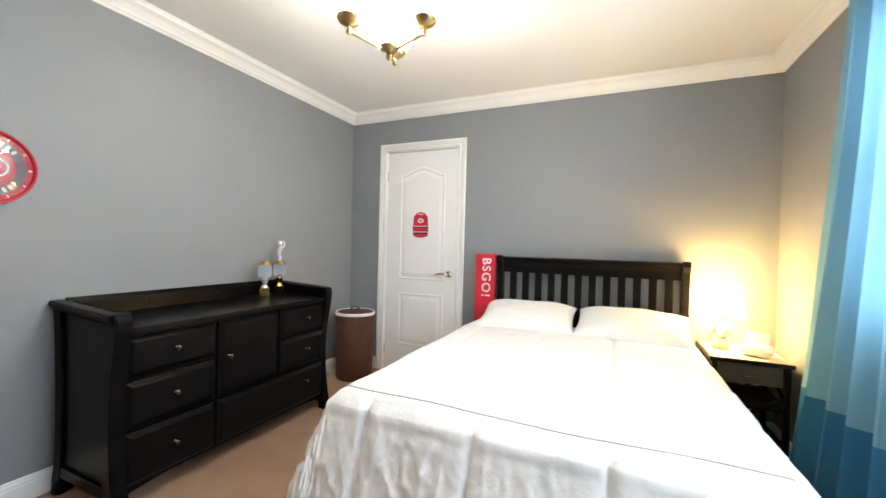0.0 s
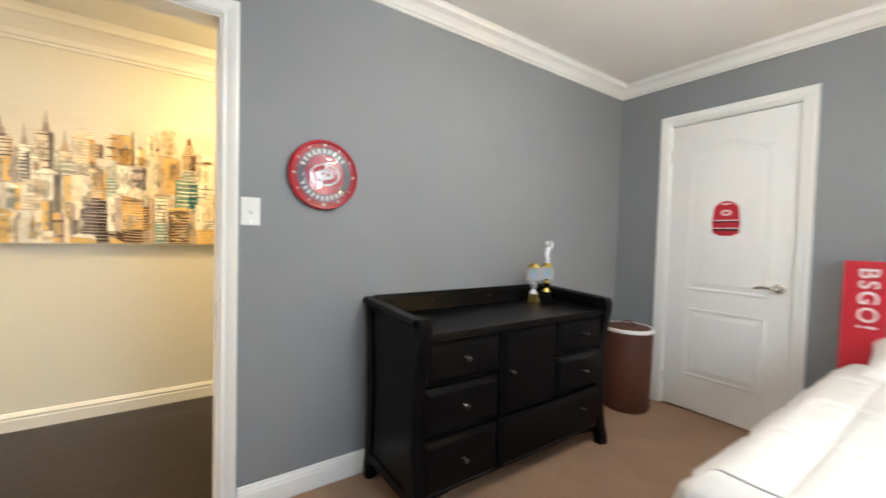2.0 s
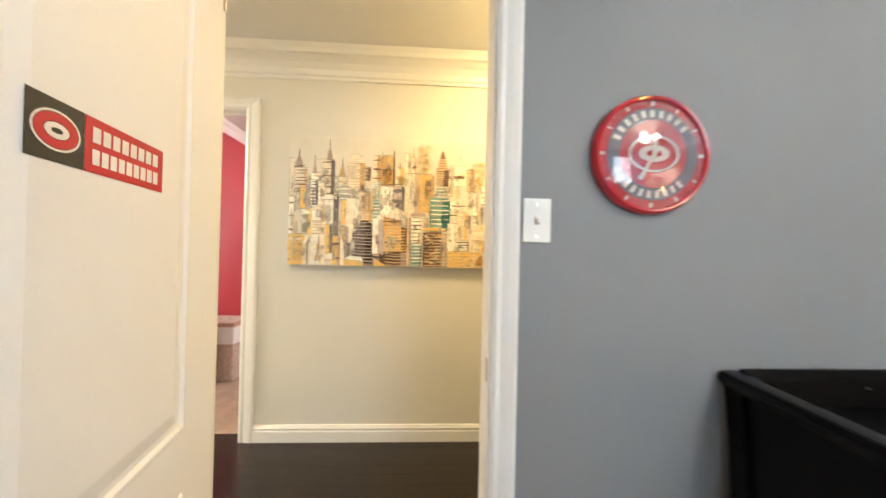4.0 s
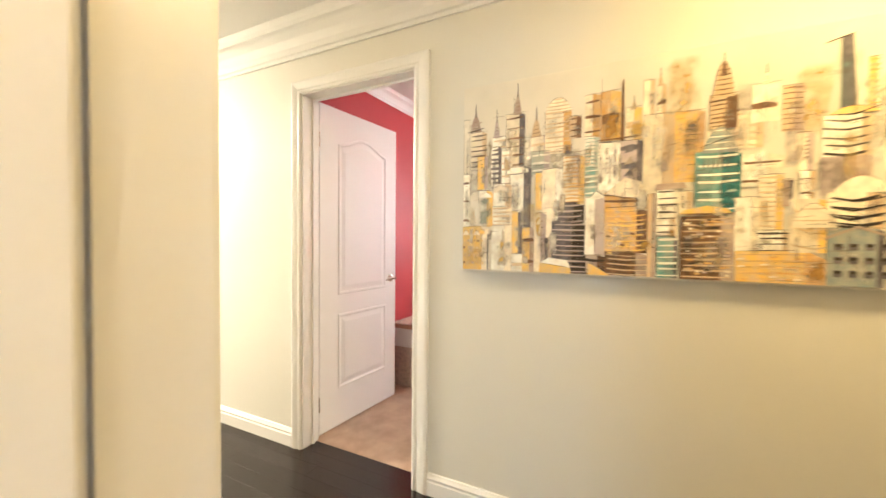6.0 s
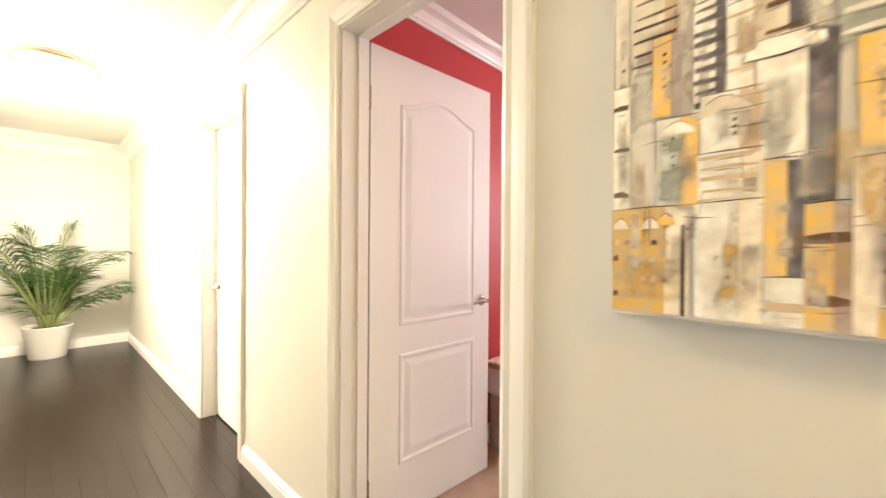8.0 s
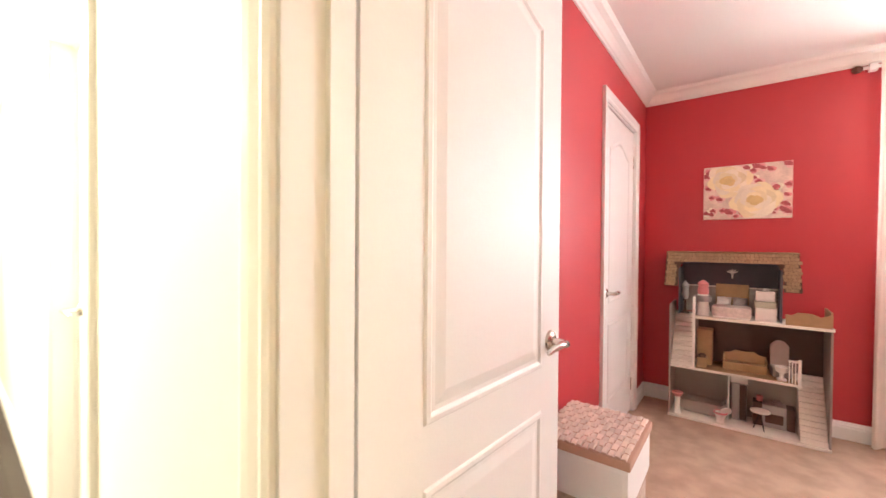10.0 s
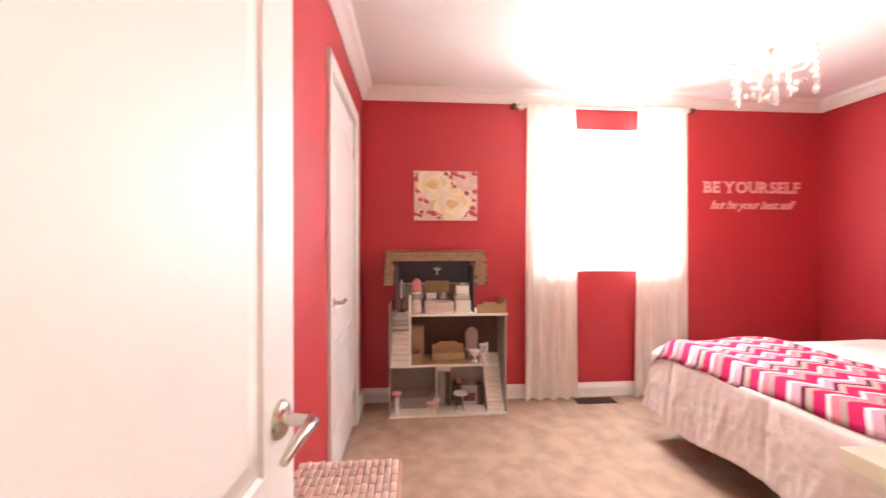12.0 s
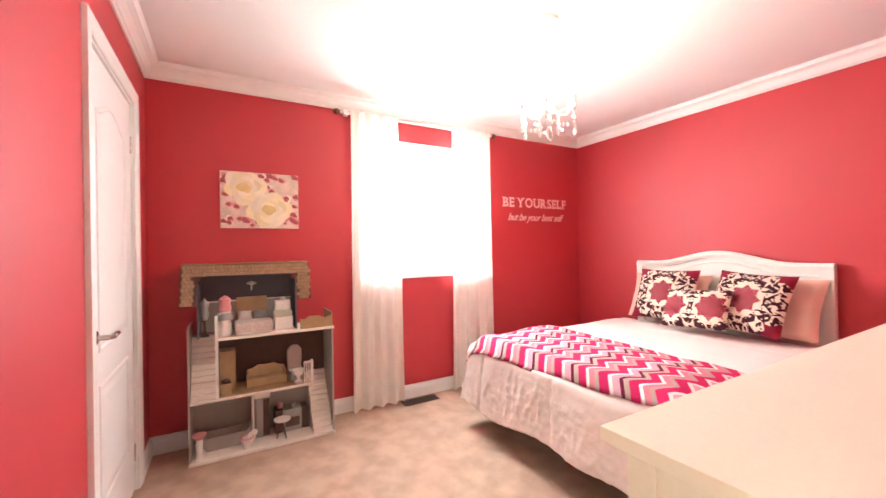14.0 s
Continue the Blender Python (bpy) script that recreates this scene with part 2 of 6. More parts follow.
structure(link("floor_red_room", box(-4.77, -1.54, -1.86, 2.21, -0.1, 0.0), CARPET2), "pinkish beige cut-pile carpet", "floor")
hall_floor = structure(link("floor_hall", box(-1.54, -0.03, -6.62, 3.40, -0.1, -0.008), mat("floor_joint", (0.010, 0.006, 0.004), 0.5)), "dark stained hardwood plank floor", "floor")
structure(link("ground", box(-60, 60, -60, 60, -3.2, -3.1), mat("lawn", (0.07, 0.11, 0.04), 0.9, var=0.3, scale=0.5)), "green lawn far below the windows", "ground")
# unseen plain backs, added to close the doorways behind the shut doors
for nm, b in (("wall_back_closet_grey", (0.30, 1.21, 3.402, 3.44)), ("wall_back_closet_red", (-4.37, -3.45, -1.90, -1.862)), ("wall_back_hall_door", (-1.60, -1.552, D3[0] - 0.08, D3[1] + 0.08))):
    structure(link(nm, box(*b, -0.1, 2.2), CREAM), "unseen added backing behind a closed door", "wall")

CROWN = [(0, 2.335), (0.010, 2.335), (0.014, 2.345), (0.022, 2.350), (0.030, 2.365), (0.045, 2.385), (0.062, 2.396), (0.070, 2.400), (0.074, 2.412), (0.084, 2.4245), (0, 2.4245)]
CROWN_HALL = [(0, 2.245), (0.012, 2.245), (0.014, 2.262), (0.024, 2.268), (0.030, 2.300), (0.050, 2.335), (0.082, 2.365), (0.100, 2.372), (0.104, 2.395), (0.116, 2.4245), (0, 2.4245)]
BASE_HALL = [(0, 0), (0.016, 0), (0.016, 0.066), (0.012, 0.071), (0.012, 0.080), (0.016, 0.084), (0.010, 0.095), (0.006, 0.104), (0, 0.106)]
BASE = [(0, 0), (0.016, 0), (0.016, 0.075), (0.013, 0.082), (0.013, 0.090), (0.008, 0.098), (0.006, 0.108), (0, 0.110)]


def trim(name, profile, path, label, closed=False):
    return structure(link(name, moulding(profile, path, closed), TRIM), label, "baseboard" if "base" in name else "crown moulding")


trim("crown_bedroom", CROWN, [(0, -1), (3.32, -1), (3.32, 3.28), (0, 3.28)], "white stepped crown moulding", True)
trim("crown_hall", CROWN_HALL, [(-1.43, -6.50), (-0.12, -6.50), (-0.12, 3.28), (-1.43, 3.28)], "deep white stepped crown moulding", True)
trim("crown_red_room", CROWN, [(-4.65, -1.74), (-1.55, -1.74), (-1.55, 2.09), (-4.65, 2.09)], "white stepped crown moulding", True)
CW = 0.066                # casing width
trim("baseboard_bedroom_a", BASE, [(0, D1[0] - CW), (0, -1), (3.32, -1), (3.32, 3.28), (C1[1] + CW, 3.28)], "white moulded baseboard")
trim("baseboard_bedroom_b", BASE, [(C1[0] - CW, 3.28), (0, 3.28), (0, D1[1] + CW)], "white moulded baseboard")
trim("baseboard_hall_a", BASE_HALL, [(-1.43, D3[0] - CW), (-1.43, -6.50), (-0.12, -6.50), (-0.12, D1[0] - CW)], "white moulded baseboard")
trim("baseboard_hall_b", BASE_HALL, [(-0.12, D1[1] + CW), (-0.12, 3.28), (-1.43, 3.28), (-1.43, D2[1] + CW)], "white moulded baseboard")
trim("baseboard_hall_c", BASE_HALL, [(-1.43, D2[0] - CW), (-1.43, D3[1] + CW)], "white moulded baseboard")
trim("baseboard_red_room_a", BASE, [(C2[1] + CW, -1.74), (-1.55, -1.74), (-1.55, D2[0] - CW)], "white moulded baseboard")
trim("baseboard_red_room_b", BASE, [(-1.55, D2[1] + CW), (-1.55, 2.09), (-4.65, 2.09), (-4.65, -1.74), (C2[0] - CW, -1.74)], "white moulded baseboard")

CASE = [(0.0, 0.0), (0.0, 0.010), (0.010, 0.016), (0.022, 0.012), (0.040, 0.018), (0.056, 0.021), (0.066, 0.018), (0.066, 0.0)]


def door_frame(name, axis, b0, b1, t0, t1, faces, label, stop=None, wide=1.0):
    """Jambs, head and moulded casings round a doorway. faces: the wall planes that carry a casing, with their outward sign."""
    th = thing(name, label, "door frame", kind="structure")
    j = 0.013

    def put(nm, u0, u1, v0, v1, z0, z1, bev=0.001):
        part(nm, box(*((u0, u1, v0, v1) if axis == "x" else (v0, v1, u0, u1)), z0, z1, bev), TRIM, th)

    put("jamb", t0 + 0.001, t1 - 0.001, b0 - 0.001, b0 + j, 0.0, TOP)
    put("jamb", t0 + 0.001, t1 - 0.001, b1 - j, b1 + 0.001, 0.0, TOP)
    put("head_jamb", t0 + 0.001, t1 - 0.001, b0 + j, b1 - j, TOP - j, TOP + 0.001)
    if stop:
        put("door_stop", *stop, b0 + j, b0 + j + 0.011, 0.0, TOP - j)
        put("door_stop", *stop, b1 - j - 0.011, b1 - j, 0.0, TOP - j)
        put("door_stop", *stop, b0 + j + 0.011, b1 - j - 0.011, TOP - j - 0.011, TOP - j)
    for plane, sign in faces:
        bm = bmesh.new()
        # outline of the casing: up one side, across the head, down the other, mitred
        rings = []
        r = 0.006
        for corner in range(4):
            ring = []
            for w, d in CASE:
                b = b0 + r - w if corner < 2 else b1 - r + w * wide
                z = 0.0 if corner in (0, 3) else TOP - r + w
                t = plane + sign * d
                ring.append(bm.verts.new((t, b, z) if axis == "x" else (b, t, z)))
            rings.append(ring)
        n = len(CASE)
        for a, b in zip(rings, rings[1:]):
            for i in range(n):
                bm.faces.new((a[i], b[i], b[(i + 1) % n], a[(i + 1) % n]))
        bm.faces.new(rings[0])
        bm.faces.new(rings[3][::-1])
        part("casing", bm, TRIM, th)
    return th


door_frame("door_frame_bedroom", "x", *D1, -0.12, 0, [(-0.12, -1), (0, 1)], "white moulded door casing of the grey bedroom")
door_frame("door_frame_red_room", "x", *D2, -1.55, -1.43, [(-1.55, -1), (-1.43, 1)], "white moulded door casing of the red room", (-1.512, -1.50), 1.3)
door_frame("door_frame_hall", "x", *D3, -1.55, -1.43, [(-1.43, 1)], "white moulded casing of the closed hall door", (-1.513, -1.50))
door_frame("door_frame_closet_grey", "y", *C1, 3.28, 3.40, [(3.28, -1)], "white moulded closet door casing on grey wall", (3.325, 3.337))
door_frame("door_frame_closet_red", "y", *C2, -1.86, -1.74, [(-1.74, 1)], "white moulded closet door casing on red wall", (-1.797, -1.785))


def arched(x0, x1, z0, z1, rise):
    """Outline of a door panel whose top swells to a low arch between two shoulders."""
    pts = [(x0, z0), (x1, z0), (x1, z1)]
    if rise:
        n = 14
        for i in range(1, n):
            s = i / n
            pts.append((x1 + (x0 - x1) * s, z1 + rise * (0.5 - 0.5 * math.cos(2 * math.pi * s)) ** 0.9))
    pts.append((x0, z1))
    return pts


def inset(pts, d):
    out, n = [], len(pts)
    for i in range(n):
        a, b, c = Vector(pts[i - 1]), Vector(pts[i]), Vector(pts[(i + 1) % n])
        na, nb = Vector(((b - a).y, -(b - a).x)).normalized(), Vector(((c - b).y, -(c - b).x)).normalized()
        m = -(na + nb).normalized()
        out.append(b + m * d / max(0.5, m.dot(-na)))
    return out


def lever(parent, x, z, y, side, way):
    """A lever handle: rose and curved lever. side: +1 or -1, the face; way: +1 or -1 along the leaf."""
    rose = part("door_handle", turned(lathe([(0, 0.012), (0.012, 0.013), (0.024, 0.010), (0.030, 0.005), (0.031, 0), (0, 0)], 28), x, y, z, side), STEEL, parent, "satin nickel lever handle", True)
    pts = [(x, y, z), (x, y + side * 0.048, z), (x + way * 0.012, y + side * 0.056, z + 0.001), (x + way * 0.045, y + side * 0.057, z + 0.005), (x + way * 0.085, y + side * 0.054, z + 0.001), (x + way * 0.112, y + side * 0.050, z - 0.008)]
    part("lever", tube(pts, [0.011, 0.010, 0.011, 0.010, 0.009, 0.006], 12), STEEL, rose, "", True)


def turned(bm, x, y, z, side):
    """Lays a turned piece, made upright, against a face that looks along y."""
    bmesh.ops.transform(bm, matrix=Matrix.Translation((x, y, z)) @ Matrix.Rotation(radians(-90 * side), 4, "X"), verts=bm.verts)
    return bm


def door_leaf(name, w, h, m, label, way=-1, hx=None, z0=0.012, hz=0.93, sides=(1, -1), e0=0.135, dz=0.0):
    """A moulded two-panel door with an arched upper panel; hinge at the origin, the leaf along +x, thickness along y."""
    th = thing(name, label, "door", m, kind="structure")
    t = 0.0175
    part("slab", box(0, w, -t, t, z0, h, 0.002), DOORW, th)
    e = 0.115
    for side in sides:
        for nm, pts in (("upper_panel", arched(e0, w - e, 0.86 - dz, h - 0.215, 0.07)), ("lower_panel", arched(e0, w - e, 0.25, 0.74 - dz, 0))):
            bm = bmesh.new()
            loops = []
            for d, up in ((0, -0.002), (0.006, 0.005), (0.016, 0.006), (0.024, 0.0008), (0.034, 0.0008), (0.060, 0.0055)):
                loops.append([bm.verts.new((p[0], side * (t + up), p[1])) for p in (inset(pts, d) if d else pts)])
            n = len(pts)
            for a, b in zip(loops, loops[1:]):
                for i in range(n):
                    bm.faces.new((a[i], a[(i + 1) % n], b[(i + 1) % n], b[i]))
            bm.faces.new(loops[-1])
            part(nm, bm, DOORW, th)
        lever(th, w - 0.062 if hx is None else hx, hz, side * t, side, way)
    for z in (0.20, 1.82):
        part("hinge", tube([(-0.004, t if sides[0] > 0 else -t, z - 0.045), (-0.004, t if sides[0] > 0 else -t, z + 0.045)], 0.006, 10), STEEL, th, "", True)
    return th


door_leaf("door_1", 0.732, 2.035, pose(0.0393, -0.2736, 0, 0, 0, 8.6), "white moulded two-panel bedroom door standing wide open", e0=0.157, dz=0.05, hx=0.692, hz=0.885)
door_leaf("door_2", 0.753, 2.045, pose(-1.574, -1.6175, 0, 0, 0, 176.7), "white moulded two-panel door opened into the red room", sides=(-1, 1), e0=0.15)
door_leaf("door_3", 0.705, 2.03, pose(-1.531, D3[0] + 0.015, 0, 0, 0, 90), "closed white moulded hall door", hx=0.06, way=1, sides=(-1, 1))
door_leaf("door_4", 0.71, 2.03, pose(C1[0] + 0.015, 3.307, 0), "closed white moulded two-panel closet door", sides=(-1, 1))
door_leaf("door_5", 0.75, 2.03, pose(C2[0] + 0.015, -1.767, 0), "closed white moulded two-panel closet door", sides=(1, -1))


# ---- shared makers of things ----
def text_mesh(name, body, size, m, material, parent, label="", shear=0.0, bold=0.0, spacing=1.0, depth=0.0008):
    c = bpy.data.curves.new(name, "FONT")
    c.body, c.size, c.align_x, c.align_y = body, size, "CENTER", "CENTER"
    c.shear, c.offset, c.space_character, c.extrude = shear, bold, spacing, depth
    tmp = bpy.data.objects.new("tmp", c)
    me = bpy.data.meshes.new_from_object(tmp)
    bpy.data.objects.remove(tmp)
    me.name = name
    me.materials.clear()
    me.materials.append(material)
    ob = new(name, me)
    if parent:
        ob.parent = parent
    ob.matrix_basis = m
    if label:
        ob["label"] = label
    return ob


def drape(x0, x1, yf, yh, top, dl, dr, df, r=0.07, splay=0.08, puff=0.018, cell=0.42, fold=0.018, res=0.02, wave=20.0, hem=0.0, crease=0.010):
    """A quilt on a bed: flat on top, rounded over the edges, hanging in soft folds at both sides and the foot, stitched in squares."""
    W, L = x1 - x0, yh - yf

    def over(e):
        if e <= 0:
            return 0.0, 0.0
        q = r * math.pi / 2
        if e < q:
            return r * math.sin(e / r), r * (1 - math.cos(e / r))
        return r + splay * (e - q), r + (e - q)

    def seam(c):
        f = c / cell
        return abs(f - round(f)) * cell

    def at(u, v):
        s, w = -dl + u * (W - 2 * r + dl + dr), -df + v * (L - r + df)
        (ol, hl), (orr, hr), (of, hf) = over(-s), over(s - (W - 2 * r)), over(-w)
        x = x0 + r + min(max(s, 0), W - 2 * r) - ol + orr
        y = yf + r + max(w, 0) - of
        drop = max(hl, hr, hf)
        z = top - drop
        k = min(1.0, drop / 0.22)
        d = min(seam(s - 0.095), seam(w + 0.03))
        ridge = 0.6 * (1 - abs(noise.noise((s * 5.5, w * 4.0, 3.0)))) ** 7 + 0.7 * (1 - abs(noise.noise((s * 14, w * 5, 7.0)))) ** 9 + 0.4 * (1 - abs(noise.noise((s * 26, w * 17, 2.0)))) ** 8
        bulge = puff * (1 - math.exp(-d / 0.014)) + crease * ridge * (0.25 + 0.75 * k)
        along = s if hf >= max(hl, hr) else w
        wavy = fold * k * math.sin(wave * along + 3.5 * noise.noise((s * 2.1, w * 2.1, 5.0)))
        if drop < 0.5 * r:
            z += 0.5 * bulge + 0.010 * noise.noise((s * 3, w * 3, 1.7))
        elif hf >= max(hl, hr):
            y -= bulge + wavy
        elif hl > 0:
            x -= bulge + wavy
        else:
            x += bulge + wavy
        z += hem * k * noise.noise((s * 2.2, w * 2.2, 9.0)) * 0.06
        return x, y, max(z, 0.012)

    nx, ny = int((W + dl + dr) / res), int((L + df) / res)
    foot = [at(i / 110, (df - 0.03) / (L - r + df)) for i in range(111)]
    return grid(nx, ny, at), [(p[0], p[1] - 0.003, p[2] + 0.004) for p in foot]


def cushion(w, h, t, corner=0.35, n=22, wob=0.006, seed=0.0):
    """A stuffed pillow, lying flat: w by h, t thick, with pinched corners."""
    bm = bmesh.new()

    def at(u, v, s):
        a, b = 2 * u - 1, 2 * v - 1
        pinch = 1 - 0.06 * (1 - a * a) * abs(b) ** 3
        pinch2 = 1 - 0.06 * (1 - b * b) * abs(a) ** 3
        d = max(0.0, (1 - abs(a) ** 2.6) * (1 - abs(b) ** 2.6)) ** 0.5
        z = s * t / 2 * d + wob * noise.noise((a * 2 + seed, b * 2, s)) * d * 3
        return a * w / 2 * pinch2, b * h / 2 * pinch, z

    for s in (1, -1):
        grid(n, n, lambda u, v, s=s: at(u, v, s), bm)
    bmesh.ops.remove_doubles(bm, verts=bm.verts, dist=1e-4)
    return bm


def disc(r, z0, z1, n=40, center=(0, 0, 0)):
    return lathe([(0, z0), (r, z0), (r, z1), (0, z1)], n, center)


def facing(bm, m):
    bmesh.ops.transform(bm, matrix=m, verts=bm.verts)
    return bm


# ---- grey bedroom: dresser ----
BLACKMETAL = mat("dark_pewter", (0.16, 0.15, 0.15), 0.25, 1.0)
dresser = thing("dresser", "black lacquered wooden sleigh dresser with drawers and cabinet door", "dresser")
FRONT = [(0.520, 0.0), (0.522, 0.03), (0.504, 0.10), (0.490, 0.20), (0.477, 0.33), (0.476, 0.45), (0.486, 0.58), (0.506, 0.70), (0.520, 0.79), (0.522, 0.835), (0.508, 0.862)]
BACK = [(0.018, 0.0), (0.008, 0.04), (0.024, 0.10), (0.034, 0.22), (0.034, 0.50), (0.024, 0.68), (0.010, 0.80), (0.006, 0.85), (0.016, 0.878)]
for y, out in ((1.072, -1), (2.352, 1)):
    y0, y1 = (y, y + 0.062) if out < 0 else (y - 0.024, y + 0.038)
    rim = y0 if out < 0 else y1
    inner = sorted((rim - out * 0.014, rim - out * 0.034))
    part("side_panel", prism([(0.06, 0.11), (0.46, 0.11), (0.45, 0.45), (0.47, 0.70), (0.48, 0.85), (0.05, 0.868), (0.06, 0.45)], *inner, "y"), BLACKWOOD, dresser, "recessed black end panel")
    part("corner_stile", prism(FRONT + [(x - 0.075 + 0.02 * (z < 0.05), z) for x, z in FRONT[::-1]], y0, y1, "y", bev=0.004), BLACKWOOD, dresser)
    part("corner_stile", prism(BACK + [(x + 0.060, z) for x, z in BACK[::-1]], y0, y1, "y", bev=0.004), BLACKWOOD, dresser)
    part("end_rail", box(0.075, 0.44, y0 + 0.004, y1 - 0.004, 0.075, 0.125, 0.003), BLACKWOOD, dresser)
    lip = [(rim - out * 0.052, 0.838), (rim - out * 0.004, 0.838), (rim + out * 0.006, 0.852), (rim + out * 0.016, 0.862), (rim + out * 0.018, 0.874), (rim + out * 0.010, 0.884), (rim - out * 0.030, 0.886), (rim - out * 0.052, 0.876)]
    cap = prism(lip, 0.004, 0.492, "x", bev=0.002)
    for v in cap.verts:
        v.co.z -= 0.024 * max(0.0, (v.co.x - 0.05) / 0.44) ** 2
    part("cap_rail", cap, BLACKWOOD, dresser, "moulded cap rail", True)
    for x in (0.058, 0.505):
        part("foot_scroll", facing(lathe([(0, 0.0), (0.030, 0.0), (0.034, 0.014), (0.026, 0.040), (0.018, 0.060), (0, 0.062)], 16), pose(x - 0.012 * (x > 0.3), rim + out * 0.004 - out * 0.02, 0.0)), BLACKWOOD, dresser, "", True)
part("body", box(0.045, 0.462, 1.110, 2.352, 0.085, 0.765), BLACKWOOD, dresser)
part("top", box(0.028, 0.503, 1.112, 2.350, 0.765, 0.795, 0.004), BLACKWOOD, dresser, "polished black top board")
part("back_gallery", prism([(0.018, 0.796), (0.040, 0.796), (0.036, 0.87), (0.024, 0.893), (0.008, 0.890), (0.006, 0.875)], 1.112, 2.350, "y", bev=0.003), BLACKWOOD, dresser)
for y in (1.45, 1.86):
    part("screw_cap", turned(lathe([(0, 0.005), (0.006, 0.004), (0.008, 0)], 14), 0, 0, 0, 1), BLACKMETAL, dresser).matrix_basis = pose(0.042, y, 0.845, 0, 0, -90)


def drawer(y0, y1, z0, z1, knobs, name="drawer"):
    pts = []
    d = part(name, box(0.463, 0.480, y0, y1, z0, z1, 0.002), BLACKWOOD, dresser)
    bm = bmesh.new()
    loops = [[bm.verts.new((x, y, z)) for y, z in ((y0 + i, z0 + i), (y1 - i, z0 + i), (y1 - i, z1 - i), (y0 + i, z1 - i))] for i, x in ((0.004, 0.4795), (0.026, 0.497))]
    for k in range(4):
        bm.faces.new((loops[0][k], loops[0][(k + 1) % 4], loops[1][(k + 1) % 4], loops[1][k]))
    bm.faces.new(loops[1])
    part("raised_front", bm, BLACKWOOD, d)
    for ky, kz in knobs:
        k = lathe([(0, 0.027), (0.008, 0.0265), (0.0125, 0.022), (0.012, 0.016), (0.006, 0.011), (0.005, 0.004), (0.009, 0.0), (0, 0)], 18)
        part("knob", facing(k, pose(0.497, ky, kz, 0, 90, 0)), BLACKMETAL, d, "dark metal knob", True)


for z0, z1 in ((0.575, 0.757), (0.352, 0.562), (0.10, 0.340)):
    drawer(1.122, 1.533, z0, z1, [(1.328, (z0 + z1) / 2 + 0.005)])
drawer(1.548, 1.943, 0.352, 0.757, [(1.60, 0.562)], "cabinet_door")
for z0, z1 in ((0.575, 0.757), (0.352, 0.562)):
    drawer(1.957, 2.340, z0, z1, [(2.17, (z0 + z1) / 2 + 0.01)])
drawer(1.548, 2.340, 0.10, 0.340, [(2.17, 0.25)])
part("plinth", prism([(1.112, 0.035), (1.16, 0.07), (1.30, 0.085), (2.17, 0.085), (2.30, 0.07), (2.350, 0.035), (2.350, 0.099), (1.112, 0.099)], 0.440, 0.468, "x"), BLACKWOOD, dresser)

# trophies
GOLD = mat("gold_plastic", (0.85, 0.60, 0.18), 0.2, 1.0)
SILVER = mat("silver_plastic", (0.82, 0.83, 0.85), 0.2, 0.55)
EMBLEM = mat("trophy_emblem", (0.30, 0.42, 0.60), 0.3, var=0.3, scale=60)
for tall, (x, y) in ((False, (0.15, 2.125)), (True, (0.125, 2.275))):
    tr = thing("trophy", "tall silver and gold trophy with a figure" if tall else "small gold and silver trophy on a gold base", "trophy", pose(x, y, 0.7955, 0, 0, 45) @ Matrix.Scale(1.08, 4), "trophies on the dresser")
    part("base", box(-0.028, 0.028, -0.022, 0.022, 0, 0.055, 0.003), BLACKWOOD if tall else GOLD, tr)
    part("stem", lathe([(0.024, 0.054), (0.020, 0.066), (0.010, 0.078), (0.018, 0.092), (0.022, 0.110), (0.012, 0.122), (0.014, 0.130), (0, 0.131)], 18), SILVER if not tall else GOLD, tr, "", True)
    part("emblem_plate", prism([(-0.038, 0.125), (0.038, 0.125), (0.042, 0.17), (0.034, 0.205), (-0.034, 0.205), (-0.042, 0.17)], -0.007, 0.007, "y", bev=0.003), SILVER, tr)
    part("emblem", facing(disc(0.022, 0, 0.002, 24), pose(0, -0.0075, 0.165, 90)), EMBLEM, tr)
    part("crest", lathe([(0.0, 0.232), (0.018, 0.228), (0.034, 0.214), (0.040, 0.204), (0.0, 0.203)], 8), GOLD, tr)
    if tall:
        bm = tube([(0, 0, 0.22), (0.004, 0, 0.25), (-0.006, 0, 0.275), (0.004, 0, 0.30), (0.006, 0, 0.325)], [0.018, 0.012, 0.016, 0.018, 0.008], 10)
        tube([(0.0, 0, 0.30), (0.025, 0, 0.318), (0.030, 0, 0.345), (0.016, 0, 0.362)], [0.009, 0.007, 0.006, 0.004], 8, bm)
        lathe([(0, 0.017), (0.012, 0.012), (0.016, 0), (0.012, -0.012), (0, -0.017)], 12, (0.0, 0, 0.345), bm)
        part("figure", bm, SILVER, tr, "", True)

# laundry basket
BROWN = mat("brown_woven_fibre", (0.11, 0.035, 0.016), 0.6, var=0.25, scale=25, bump=1.0, bscale=180, fine=0.25)
lb = thing("laundry_basket", "round brown woven laundry basket with a white liner rim", "laundry basket", pose(0.285, 2.985, 0))
part("body", lathe([(0, 0.002), (0.150, 0.002), (0.158, 0.02), (0.164, 0.30), (0.168, 0.555), (0.160, 0.555), (0.150, 0.05), (0, 0.05)], 40), BROWN, lb, "", True)
part("liner_rim", lathe([(0.169, 0.556), (0.173, 0.560), (0.173, 0.576), (0.168, 0.583), (0.158, 0.580), (0.156, 0.56)], 40), WHITEBED, lb, "white cotton liner rim", True)
part("lid", lathe([(0.157, 0.566), (0.150, 0.580), (0.08, 0.586), (0, 0.588), (0, 0.570)], 40), BROWN, lb, "", True)
